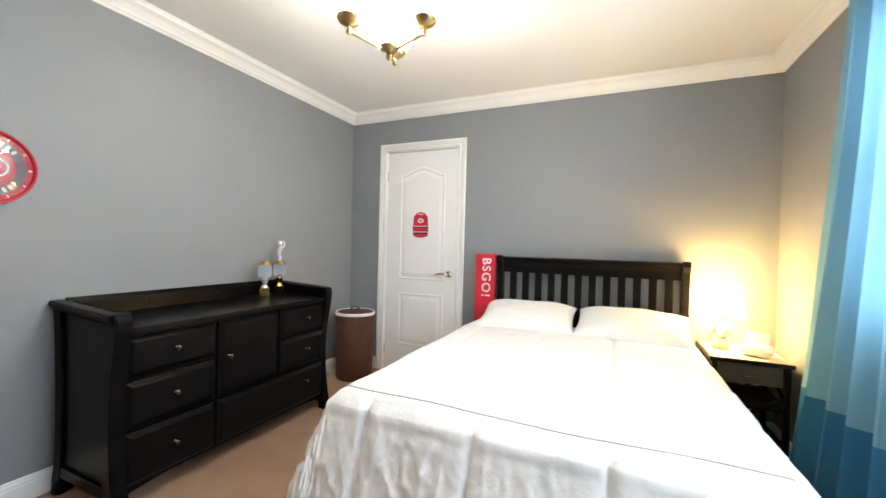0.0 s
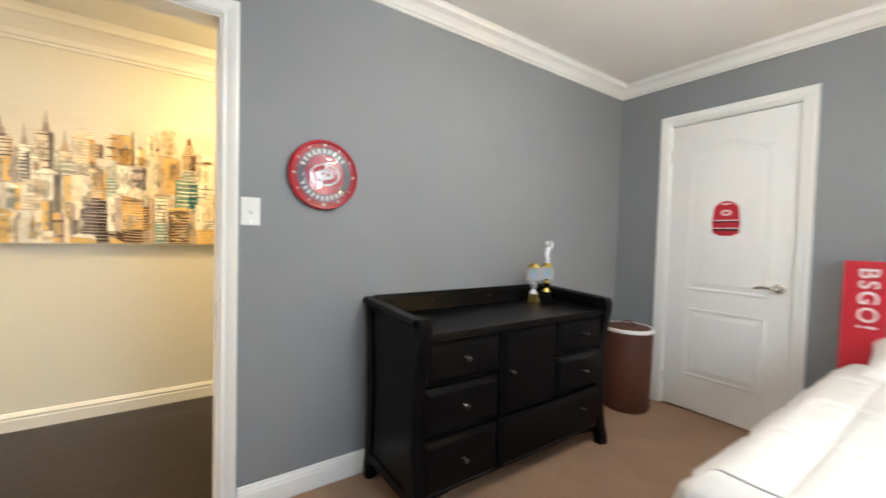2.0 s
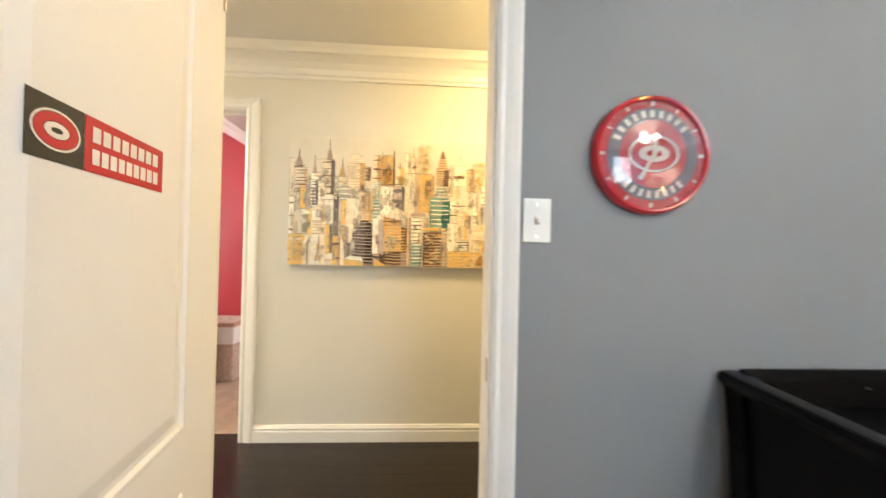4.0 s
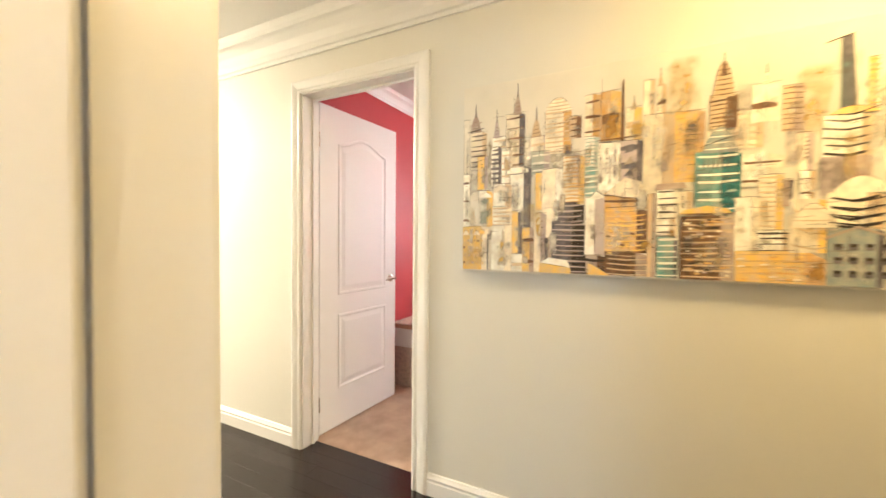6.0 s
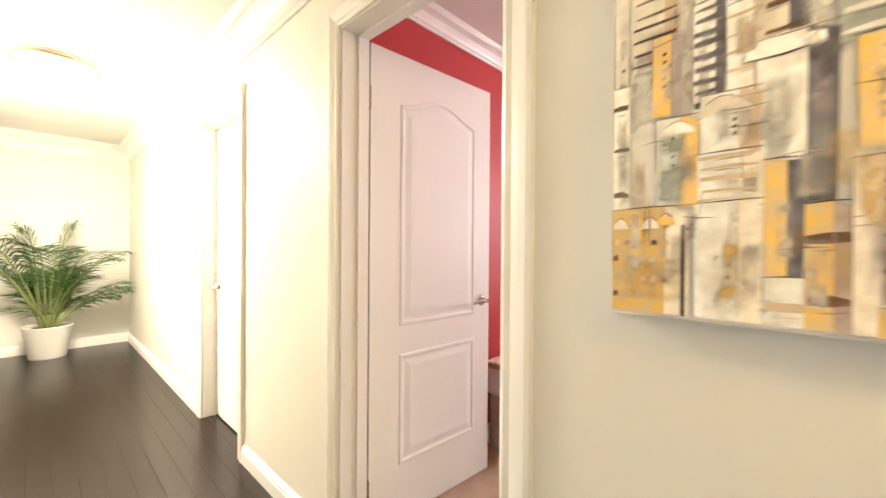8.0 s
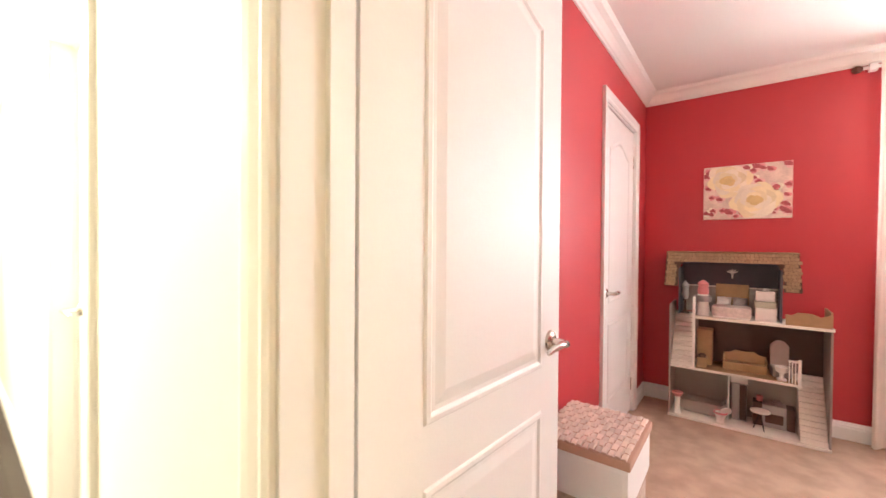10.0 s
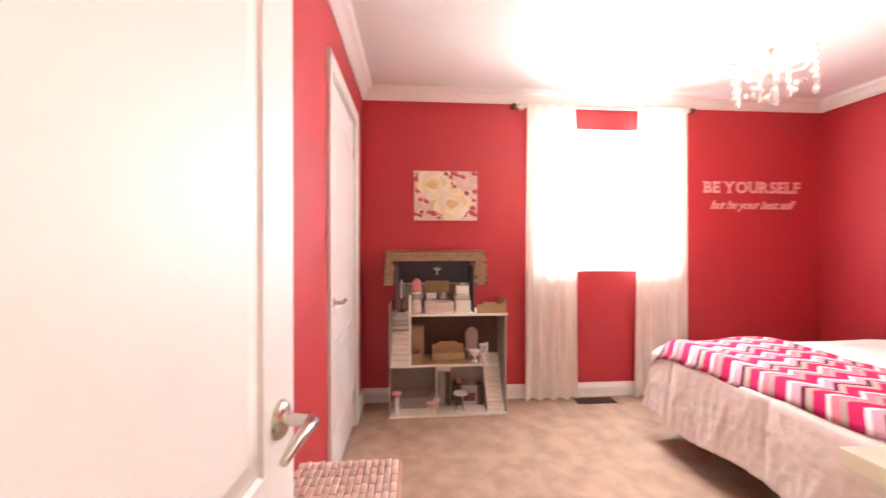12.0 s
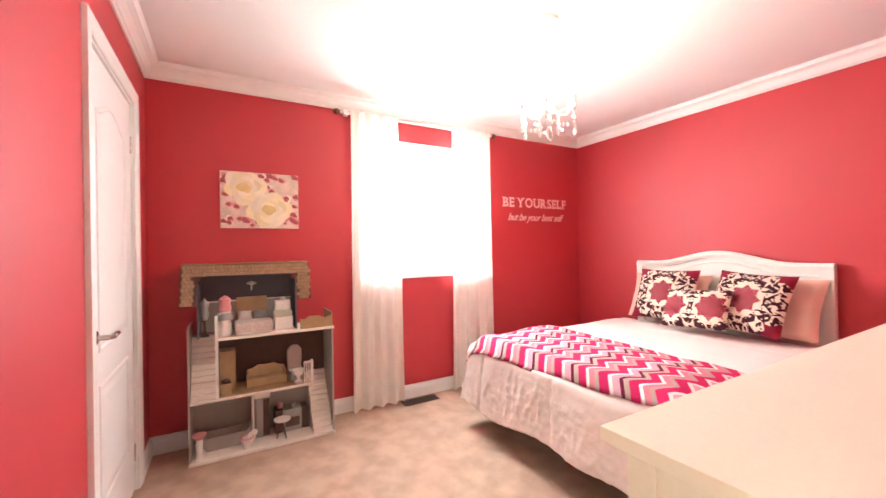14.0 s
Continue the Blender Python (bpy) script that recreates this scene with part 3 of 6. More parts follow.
part("handle", tube([(-0.05, 0, 0.585), (-0.04, 0, 0.61), (0, 0, 0.622), (0.04, 0, 0.61), (0.05, 0, 0.585)], 0.006), BROWN, lb, "", True)

# ---- grey bedroom: bed ----
bed = thing("bed", "black wooden slatted bed made up with white bedding", "bed")
for x in (1.505, 2.785):
    post = [(3.205, 0.0), (3.265, 0.0), (3.265, 0.80), (3.262, 0.95), (3.250, 1.05), (3.225, 1.105), (3.190, 1.118), (3.165, 1.105), (3.158, 1.080), (3.175, 1.065), (3.195, 1.04), (3.205, 0.95)]
    part("post", prism(post, x, x + 0.05, "x", bev=0.005), BLACKWOOD, bed)
rail = [(3.215, 0.985), (3.255, 0.985), (3.252, 1.04), (3.232, 1.09), (3.200, 1.108), (3.178, 1.100), (3.182, 1.088), (3.205, 1.07), (3.215, 1.04)]
part("top_rail", prism(rail, 1.555, 2.785, "x"), BLACKWOOD, bed)
part("lower_rail", box(1.505, 2.785, 3.218, 3.25, 0.40, 0.56, 0.003), BLACKWOOD, bed)
pitch = 1.23 / 12.5
for i in range(12):
    x = 1.555 + pitch * (i + 0.53)
    part("slat", box(x, x + 0.052, 3.224, 3.246, 0.555, 0.99, 0.002), BLACKWOOD, bed)
part("side_rail", box(1.475, 1.50, 1.52, 3.21, 0.20, 0.36, 0.004), BLACKWOOD, bed)
part("side_rail", box(2.79, 2.815, 1.52, 3.21, 0.20, 0.36, 0.004), BLACKWOOD, bed)
part("foot_rail", box(1.475, 2.815, 1.495, 1.52, 0.0, 0.36, 0.004), BLACKWOOD, bed)
part("mattress", box(1.50, 2.79, 1.525, 3.20, 0.24, 0.545, 0.04, seg=3), WHITEBED, bed)
quilt, foot_seam = drape(1.350, 2.855, 1.40, 3.12, 0.605, 0.52, 0.48, 0.56, r=0.085, splay=0.30, puff=0.024, fold=0.006, res=0.011, wave=13, crease=0.011)
comforter = link("comforter", quilt, QUILT, smooth=True)
tagged(solid(comforter, 0.02, -1), "white quilted cotton comforter hanging over the bed", "comforter")
part("seam", tube(foot_seam, 0.0030), mat("grey_stitching", (0.50, 0.49, 0.48), 0.9), comforter, "grey stitched seam", True)
for i, (x, y, rz, w) in enumerate(((1.79, 3.00, 2, 0.68), (2.48, 3.00, -3, 0.70))):
    p = link("pillow", cushion(w, 0.42, 0.17, seed=i * 3.1), WHITEBED, smooth=True)
    p.matrix_world = pose(x, y + 0.02, 0.675, 17, 0, rz)
    tagged(p, "plump white pillow leaning on the slatted headboard", "pillow", "pillows on the bed")

# red banner sign beside the headboard
SIGNRED = mat("sign_red", (0.52, 0.012, 0.03), 0.45, var=0.05)
SIGNWHITE = mat("sign_white", (0.80, 0.76, 0.74), 0.5)
INK = mat("black_print", (0.015, 0.015, 0.018), 0.5)
sg = thing("wall_sign", "narrow red sign with large white letters beside the headboard", "sign", pose(1.418, 3.145, 0, -2.0))
part("board", box(-0.082, 0.080, -0.02, 0.02, 0.02, 1.125, 0.003), SIGNRED, sg)
text_mesh("lettering", "BSGO!", 0.100, pose(0.008, -0.0212, 0.935, 90, 90, 0), SIGNWHITE, sg, "white block letters", bold=0.0012, spacing=1.15)

# ---- grey bedroom: bedside table, lamp, clock radio ----
nt_ = thing("bedside_table", "black bedside table with crossed side braces and shelf", "bedside table")
part("tabletop", box(2.885, 3.275, 2.835, 3.245, 0.562, 0.585, 0.003), BLACKWOOD, nt_)
for x in (2.90, 3.235):
    for y in (2.85, 3.205):
        part("leg", box(x, x + 0.028, y, y + 0.028, 0, 0.562, 0.002), BLACKWOOD, nt_)
for y in (2.864, 3.219):
    part("cross_brace", tube([(2.92, y, 0.17), (3.245, y, 0.40)], 0.008), BLACKWOOD, nt_)
for x in (2.914, 3.249):
    part("cross_brace", tube([(x, 2.87, 0.34), (x, 3.21, 0.55)], 0.009), BLACKWOOD, nt_)
    part("cross_brace", tube([(x, 2.87, 0.55), (x, 3.21, 0.34)], 0.009), BLACKWOOD, nt_)
part("shelf", box(2.90, 3.262, 2.85, 3.233, 0.315, 0.335, 0.002), BLACKWOOD, nt_)
part("shelf", box(2.90, 3.262, 2.85, 3.233, 0.10, 0.12, 0.002), BLACKWOOD, nt_)
dw = part("drawer", box(2.935, 3.23, 2.858, 3.20, 0.45, 0.555, 0.003), mat("grey_drawer", (0.035, 0.032, 0.03), 0.5), nt_, "dark grey drawer")
part("handle", tube([(3.05, 2.856, 0.50), (3.05, 2.838, 0.495), (3.11, 2.838, 0.495), (3.11, 2.856, 0.50)], 0.004), STEEL, dw, "", True)
tagged(link("table_runner", box(2.895, 3.265, 2.842, 3.235, 0.586, 0.589, 0.001), mat("ivory_lace", (0.70, 0.64, 0.50), 0.9, var=0.15, scale=60, bump=0.8, bscale=200)), "ivory lace runner on the bedside table", "table runner")

MERCURY = mat("mercury_glass", (0.72, 0.66, 0.55), 0.16, 0.9, var=0.35, scale=45, fine=0.3, bscale=200)
LAMPSHADE = glow("lit_lamp_shade", (1.0, 0.64, 0.22), LAMP_TABLE, (0.85, 0.78, 0.62))
tl = thing("table_lamp", "lit table lamp with mercury glass base and white shade", "lamp", pose(2.985, 3.065, 0.590))
part("base", lathe([(0, 0), (0.045, 0), (0.048, 0.008), (0.040, 0.016), (0.052, 0.035), (0.062, 0.060), (0.060, 0.085), (0.042, 0.115), (0.022, 0.145), (0.014, 0.175), (0.012, 0.20), (0, 0.20)], 32), MERCURY, tl, "mottled silver glass base", True)
part("shade", lathe([(0.118, 0.205), (0.120, 0.205), (0.090, 0.395), (0.088, 0.395)], 40), LAMPSHADE, tl, "glowing white fabric shade", True)
part("bulb", lathe([(0, 0.20), (0.012, 0.205), (0.014, 0.24), (0.030, 0.28), (0.026, 0.31), (0, 0.325)], 20), glow("warm_bulb", (1.0, 0.68, 0.32), LAMP_BULB), tl, "", True)
cr = thing("clock_radio", "white rounded clock radio with a grey display", "clock radio", pose(3.135, 2.955, 0.590, 0, 0, -20))
part("body", facing(cushion(0.17, 0.13, 0.075, n=16, wob=0), pose(0, 0, 0.038)), PLASTIC, cr, "", True)
part("stand", prism([(-0.05, 0.02), (0.03, 0.02), (0.03, 0.128), (0.01, 0.135), (-0.02, 0.03)], -0.055, 0.055, "x", bev=0.004), PLASTIC, cr)
part("display", box(-0.035, 0.035, -0.001, 0.002, 0.0, 0.034), mat("display_grey", (0.30, 0.31, 0.27), 0.3), cr, "grey display").matrix_basis = pose(0, 0.0115, 0.092, -16)

# ---- grey bedroom: window, curtain ----
WINFRAME = mat("white_vinyl", (0.80, 0.80, 0.80), 0.35, var=0.01)
PANE = glass("window_glass")


def window(name, x0, x1, y0, y1, z0, z1, label, mid=None):
    """A sash window in a wall square to x, with frame, panes and a meeting rail."""
    th = thing(name, label, "window", kind="structure")
    f = 0.045
    part("window_frame", box(x0, x1, y0, y0 + f, z0, z1, 0.003), WINFRAME, th)
    part("window_frame", box(x0, x1, y1 - f, y1, z0, z1, 0.003), WINFRAME, th)
    part("window_frame", box(x0, x1, y0 + f, y1 - f, z0, z0 + f, 0.003), WINFRAME, th)
    part("window_frame", box(x0, x1, y0 + f, y1 - f, z1 - f, z1, 0.003), WINFRAME, th)
    zm = mid or (z0 + z1) / 2
    part("meeting_rail", box(x0 + 0.01, x1 - 0.01, y0 + f, y1 - f, zm - 0.02, zm + 0.02, 0.002), WINFRAME, th)
    xm = (x0 + x1) / 2
    for a, b in ((z0 + f, zm - 0.02), (zm + 0.02, z1 - f)):
        p = part("pane", box(xm - 0.003, xm + 0.003, y0 + f, y1 - f, a, b), PANE, th)
        p.visible_shadow = False
    return th


window("window_1", 3.34, 3.41, *W1, "white vinyl window behind the teal curtain")


def curtain(name, y0, y1, flare, x, ztop, zbot, pleats, mats, label, split=None, amp=0.03, seed=0.0, side=-1):
    """A pleated curtain hanging along y near a wall square to x; the hem flares to y0 - flare[0] and y1 + flare[1]."""
    nx, ny = pleats * 10, 44

    def at(u, v):
        z = ztop + (zbot - ztop) * v
        a, b = y0 - flare[0] * v ** 1.5, y1 + flare[1] * v ** 1.5
        uu = u + 0.010 * noise.noise((u * 6, v * 1.5, seed))
        ph = 2 * math.pi * pleats * uu
        k = amp * (0.55 + 0.45 * v) * (1 + 0.35 * noise.noise((u * 5, v, seed + 4)))
        return x + side * k * (math.sin(ph) + 0.25 * math.sin(2 * ph + 1)), a + (b - a) * uu + 0.25 * k * math.cos(ph), z

    if not split:
        ob = link(name, grid(nx, ny, at), mats[0], smooth=True)
        return tagged(ob, label, "curtain")
    th = thing(name, label, "curtain")
    vs = (ztop - split) / (ztop - zbot)
    part("upper_cloth", grid(nx, 34, lambda u, v: at(u, v * vs)), mats[0], th, "pale teal cloth", True)
    part("lower_band", grid(nx, 16, lambda u, v: at(u, vs + v * (1 - vs))), mats[1], th, "darker teal lower band", True)
    return th


TEAL = sheer("pale_teal_cloth", (0.24, 0.46, 0.60), 0.50)
TEAL2 = sheer("dark_teal_cloth", (0.05, 0.20, 0.37), 0.4)
curtain("curtain", 1.62, 2.29, (0.02, 0.46), 3.225, 2.30, 0.02, 6, [TEAL, TEAL2], "floor-length teal curtain with a darker lower band", split=0.54, amp=0.046)
curtain("curtain", 0.40, 0.85, (0.10, 0.02), 3.235, 2.30, 0.02, 5, [TEAL, TEAL2], "floor-length teal curtain with a darker lower band", split=0.56, amp=0.03, seed=7.0)
rod = thing("curtain_rod", "dark metal curtain rod above the bedroom window", "curtain rod")
part("rod", tube([(3.235, 0.28, 2.315), (3.235, 2.42, 2.315)], 0.012), BLACKMETAL, rod, "", True)
for y in (0.5, 2.30):
    part("bracket", tube([(3.319, y, 2.315), (3.235, y, 2.315)], 0.008), BLACKMETAL, rod, "", True)

# ---- grey bedroom: ceiling lamp ----
FROST = glow("lit_frosted_glass", (1.0, 0.94, 0.84), LAMP_CEIL)
cl = thing("ceiling_lamp", "brass ceiling lamp with lit frosted glass bowls", "ceiling lamp", pose(1.486, 1.555, 0))
part("canopy", lathe([(0, 2.424), (0.07, 2.424), (0.068, 2.41), (0.03, 2.398), (0.012, 2.39), (0, 2.39)], 28), BRASS, cl, "", True)
part("stem", lathe([(0.010, 2.395), (0.010, 2.30), (0.020, 2.285), (0.010, 2.27), (0.010, 2.16), (0.022, 2.14), (0.014, 2.11), (0.007, 2.09), (0.006, 2.0), (0, 2.0)], 20), BRASS, cl, "", True)
part("lower_bowl", lathe([(0.078, 2.066), (0.082, 2.062), (0.076, 2.034), (0.058, 2.012), (0.030, 1.998), (0, 1.995)], 36), FROST, cl, "frosted glass bowl, lit", True)
part("finial", lathe([(0.045, 2.008), (0.040, 1.996), (0.018, 1.985), (0.010, 1.975), (0.016, 1.965), (0.010, 1.953), (0, 1.948)], 20), BRASS, cl, "", True)
for k in range(3):
    a = radians(-6 + 120 * k)
    c, s = math.cos(a), math.sin(a)
    arm = [(0.012 * c, 0.012 * s, 2.00), (0.05 * c, 0.05 * s, 1.992), (0.11 * c, 0.11 * s, 2.006), (0.160 * c, 0.160 * s, 2.018), (0.172 * c, 0.172 * s, 2.022), (0.172 * c, 0.172 * s, 2.046)]
    part("knop", lathe([(0, 2.006), (0.009, 2.010), (0.012, 2.018), (0.009, 2.027), (0, 2.030)], 14, (0.172 * c, 0.172 * s, 0)), BRASS, cl, "", True)
    am = part("arm", tube(arm, 0.0065, 10), BRASS, cl, "", True)
    part("cup", lathe([(0, 2.040), (0.020, 2.043), (0.042, 2.057), (0.050, 2.073), (0.046, 2.073), (0, 2.065)], 24, (0.172 * c, 0.172 * s, 0)), BRASS, am, "", True)
    part("glass_bowl", lathe([(0.030, 2.066), (0.056, 2.086), (0.080, 2.120), (0.088, 2.165), (0.085, 2.165), (0.076, 2.122), (0.048, 2.088), (0, 2.074)], 28, (0.172 * c, 0.172 * s, 0)), FROST, am, "frosted glass bowl, lit", True)

# ---- grey bedroom: wall clock, switch, door signs ----
ck = thing("wall_clock", "round red wall clock with a domed glass", "wall clock", pose(0.001, 0.849, 1.460, 90, 0, 90))
CLOCKRED = mat("clock_red_gloss", (0.50, 0.008, 0.022), 0.2, var=0.03, coat=0.5)
part("rim", lathe([(0.158, 0.0), (0.160, 0.012), (0.158, 0.026), (0.152, 0.034), (0.146, 0.032), (0.143, 0.024), (0.142, 0.012), (0.142, 0)], 56), CLOCKRED, ck, "glossy red rim", True)
part("face", lathe([(0, 0.012), (0.144, 0.012), (0.144, 0.006), (0, 0.006)], 48), CLOCKRED, ck, "glossy red face")
part("letter_ring", lathe([(0.088, 0.0122), (0.088, 0.0128), (0.120, 0.0128), (0.120, 0.0122)], 48), mat("clock_blue_grey", (0.14, 0.13, 0.17), 0.4, var=0.1, scale=30), ck, "dark printed ring")
for i in range(12):
    part("hour_mark", facing(box(-0.002 if i % 3 else -0.004, 0.002 if i % 3 else 0.004, 0.126, 0.138, 0.0122, 0.0130), Matrix.Rotation(radians(30 * i), 4, "Z")), SIGNWHITE, ck)
for i in range(20):
    a = radians(40 + i * 13) if i < 10 else radians(205 + (i - 10) * 12)
    part("print_bar", facing(box(-0.0055, 0.0055, -0.010, 0.010, 0.0129, 0.0137), Matrix.Rotation(a - math.pi / 2, 4, "Z") @ Matrix.Translation((0, 0.104, 0))), SIGNWHITE, ck)


def oval_ring(a0, b0, a1, b1, z, n=48, gap=0.0):
    bm = bmesh.new()
    k = n if not gap else n - 6
    ring = [[bm.verts.new((a * math.cos(2 * math.pi * i / n + gap), b * math.sin(2 * math.pi * i / n + gap), z)) for i in range(n if not gap else k + 1)] for a, b in ((a0, b0), (a1, b1))]
    for i in range(k):
        j = (i + 1) % len(ring[0])
        bm.faces.new((ring[0][i], ring[0][j], ring[1][j], ring[1][i]))
    return bm


part("emblem", oval_ring(0.066, 0.048, 0.060, 0.042, 0.0150), SIGNWHITE, ck)
part("emblem", oval_ring(0.040, 0.022, 0.020, 0.010, 0.0150), SIGNWHITE, ck)
for ang, ln, w in ((208, 0.075, 0.005), (5, 0.055, 0.006)):
    part("hand", facing(box(-w, w, -0.012, ln, 0.0170, 0.0182), Matrix.Rotation(radians(-ang), 4, "Z")), SIGNWHITE, ck)
dome = part("glass", lathe([(0.145, 0.026), (0.11, 0.036), (0.06, 0.043), (0, 0.046), (0, 0.0445), (0.06, 0.0415), (0.11, 0.0345), (0.143, 0.0245)], 48), PANE, ck, "clear domed glass", True)
dome.visible_shadow = False

sw = thing("light_switch", "white toggle light switch plate beside the doorway", "light switch", pose(0.001, 0.548, 1.278, 90, 0, 90))
part("plate", box(-0.037, 0.037, -0.058, 0.058, 0, 0.006, 0.002), PLASTIC, sw)
part("toggle", prism([(-0.012, 0.006), (0.012, 0.006), (0.004, 0.020), (-0.006, 0.018)], -0.005, 0.005, "x"), PLASTIC, sw)
for z in (-0.042, 0.042):
    part("screw", disc(0.003, 0.006, 0.0072, 10, (0, z, 0)), STEEL, sw)

bs = thing("door_sticker", "black and red banner sticker on the open door", "sticker", pose(0.0146, -0.2773, 0, 0, 0, 8.6) @ pose(0.450, 0.0235, 1.315, 90, 0, 180) @ Matrix.Diagonal((1.1, 0.82, 1, 1)))
part("black_field", box(-0.127, -0.048, -0.043, 0.043, 0, 0.0008), INK, bs)
part("red_field", box(-0.046, 0.127, -0.043, 0.043, 0, 0.0008), SIGNRED, bs)
part("emblem", facing(oval_ring(0.034, 0.028, 0.031, 0.025, 0.0012), pose(-0.088, 0, 0)), SIGNWHITE, bs)
part("emblem", facing(oval_ring(0.030, 0.024, 0.018, 0.012, 0.0012), pose(-0.088, 0, 0)), SIGNRED, bs)
part("emblem", facing(oval_ring(0.017, 0.011, 0.008, 0.004, 0.0012), pose(-0.088, 0, 0)), SIGNWHITE, bs)
for row, n in ((0.017, 8), (-0.018, 9)):
    for i in range(n):
        w = 0.150 / n
        x = -0.034 + i * w
        part("print_bar", box(x, x + w * 0.72, row - 0.012, row + 0.012, 0.0008, 0.0014), SIGNWHITE, bs)

js = thing("door_sticker", "red jersey-shaped sticker on the closet door", "sticker", pose(0.757, 3.2835, 1.365, 90))
part("shape", prism([(-0.075, -0.10), (-0.03, -0.118), (0.03, -0.118), (0.075, -0.10), (0.080, -0.03), (0.068, 0.075), (0.035, 0.105), (0.0, 0.115), (-0.035, 0.105), (-0.068, 0.075), (-0.080, -0.03)], 0, 0.0008, "z"), SIGNRED, js)
for z0, z1, m_ in ((-0.085, -0.072, INK), (-0.070, -0.064, SIGNWHITE), (-0.030, -0.020, INK), (-0.018, -0.012, SIGNWHITE)):
    part("stripe", box(-0.072, 0.072, z0, z1, 0.0008, 0.0014), m_, js)
part("emblem", facing(oval_ring(0.030, 0.020, 0.018, 0.009, 0.0012), pose(0, 0.035, 0)), SIGNWHITE, js)
part("collar", box(-0.025, 0.025, 0.088, 0.098, 0.0008, 0.0014), SIGNWHITE, js)
latch = tagged(link("strike_plate", box(-0.034, -0.012, D1[1] - 0.0145, D1[1] - 0.0125, 0.845, 0.905), STEEL), "satin metal strike plate on the door jamb", "strike plate")

# ---- hall: ceiling lights, plant, outlet ----
HALLGLASS = [glow("lit_hall_glass_far", (1.0, 0.88, 0.68), LAMP_HALL), glow("lit_hall_glass_near", (1.0, 0.70, 0.29), LAMP_NEAR)]


def flush_light(x, y, lit):
    th = thing("ceiling_light", "round flush ceiling light with brass ring, lit", "ceiling light", pose(x, y, 0), "hall ceiling lights")
    part("pan", lathe([(0, 2.424), (0.19, 2.424), (0.195, 2.405), (0.18, 2.398), (0, 2.398)], 40), CEIL, th, "", True)
    part("ring", lathe([(0.19, 2.405), (0.215, 2.402), (0.220, 2.392), (0.210, 2.382), (0.190, 2.384), (0.185, 2.395)], 48), BRASS, th, "polished brass ring", True)
    part("glass_dome", lathe([(0.192, 2.386), (0.180, 2.362), (0.140, 2.338), (0.08, 2.322), (0.012, 2.316), (0, 2.316)], 40), lit, th, "lit white glass dome", True)
    part("finial", lathe([(0.010, 2.317), (0.013, 2.308), (0.006, 2.298), (0, 2.296)], 14), BRASS, th, "", True)


flush_light(-0.72, -3.92, HALLGLASS[0])
flush_light(-0.74, 0.80, HALLGLASS[1])

LEAF = mat("palm_green", (0.050, 0.125, 0.028), 0.45, var=0.35, scale=5, fine=0.15, island=0.35)
STALK = mat("palm_stalk", (0.22, 0.26, 0.09), 0.5, var=0.2)
plant = thing("potted_palm", "green areca palm in a white pot at the hall end", "plant", pose(-0.71, -6.22, 0))
part("pot", lathe([(0, 0), (0.145, 0), (0.15, 0.01), (0.198, 0.315), (0.205, 0.33), (0.198, 0.338), (0.188, 0.33), (0.182, 0.29), (0, 0.29)], 40), PLASTIC, plant, "white tapered pot", True)
part("soil", disc(0.182, 0.285, 0.298, 32), mat("potting_soil", (0.04, 0.025, 0.015), 0.95, var=0.4, scale=60, bump=1, bscale=120), plant)
rng = random.Random(5)
for k in range(30):
    az = radians(rng.uniform(-20, 200) if k % 4 else rng.uniform(200, 340))
    back = math.sin(az) < 0
    reach = rng.uniform(0.15, 0.22) if back else rng.uniform(0.45, 1.0)
    if not back and math.cos(az) < -0.5:
        reach = min(reach, 0.70)
    high = rng.uniform(0.7, 1.15) if k % 2 else rng.uniform(0.25, 0.6)
    bm = bmesh.new()
    pts = []
    for i in range(15):
        s = i / 14
        rr = 0.05 + reach * s ** 1.25
        pts.append(Vector((rr * math.cos(az), rr * math.sin(az), 0.295 + high * (1.75 * s - 0.80 * s ** 2.6) / 0.95)))
    tube(pts, [0.009 * (1 - 0.8 * i / 14) + 0.001 for i in range(15)], 6, bm)
    fr = part("frond", bm, STALK, plant, "", True)
    lf = bmesh.new()
    for i in range(32):
        s = 0.30 + 0.70 * i / 31
        f = s * 14
        j = min(13, int(f))
        p = pts[j].lerp(pts[j + 1], f - j)
        d = (pts[j + 1] - pts[j]).normalized()
        out = d.cross(Vector((0, 0, 1))).normalized()
        ln = 0.30 * math.sin(math.pi * min(1, 0.14 + 0.86 * (s - 0.30) / 0.70)) ** 0.7 * rng.uniform(0.8, 1.1)
        for sd in (-1, 1):
            dirn = (out * sd * 0.75 + d * 0.6 + Vector((0, 0, rng.uniform(-0.25, 0.12)))).normalized()
            w = d * 0.0062
            mid, tip = p + dirn * ln * 0.5 + Vector((0, 0, 0.012)), p + dirn * ln + Vector((0, 0, -0.10 * ln))
            q = [p - w * 0.5, mid - w, tip, mid + w, p + w * 0.5]
            for v in q:
                v.x, v.y = max(v.x, -0.68), max(v.y, -0.26)
            a = [lf.verts.new(v) for v in q]
            lf.faces.new((a[0], a[1], a[3], a[4]))
            lf.faces.new((a[1], a[2], a[3]))
    part("foliage", lf, LEAF, fr)["kind"] = "stuff"

ot = thing("wall_outlet", "white wall outlet low on the hall wall", "outlet", pose(-1.429, -3.99, 0.375, 90, 0, 90))
part("plate", box(-0.036, 0.036, -0.058, 0.058, 0, 0.005, 0.002), PLASTIC, ot)
for z in (-0.02, 0.02):
    part("socket", box(-0.016, 0.016, z - 0.013, z + 0.013, 0.005, 0.0065, 0.001), PLASTIC, ot)

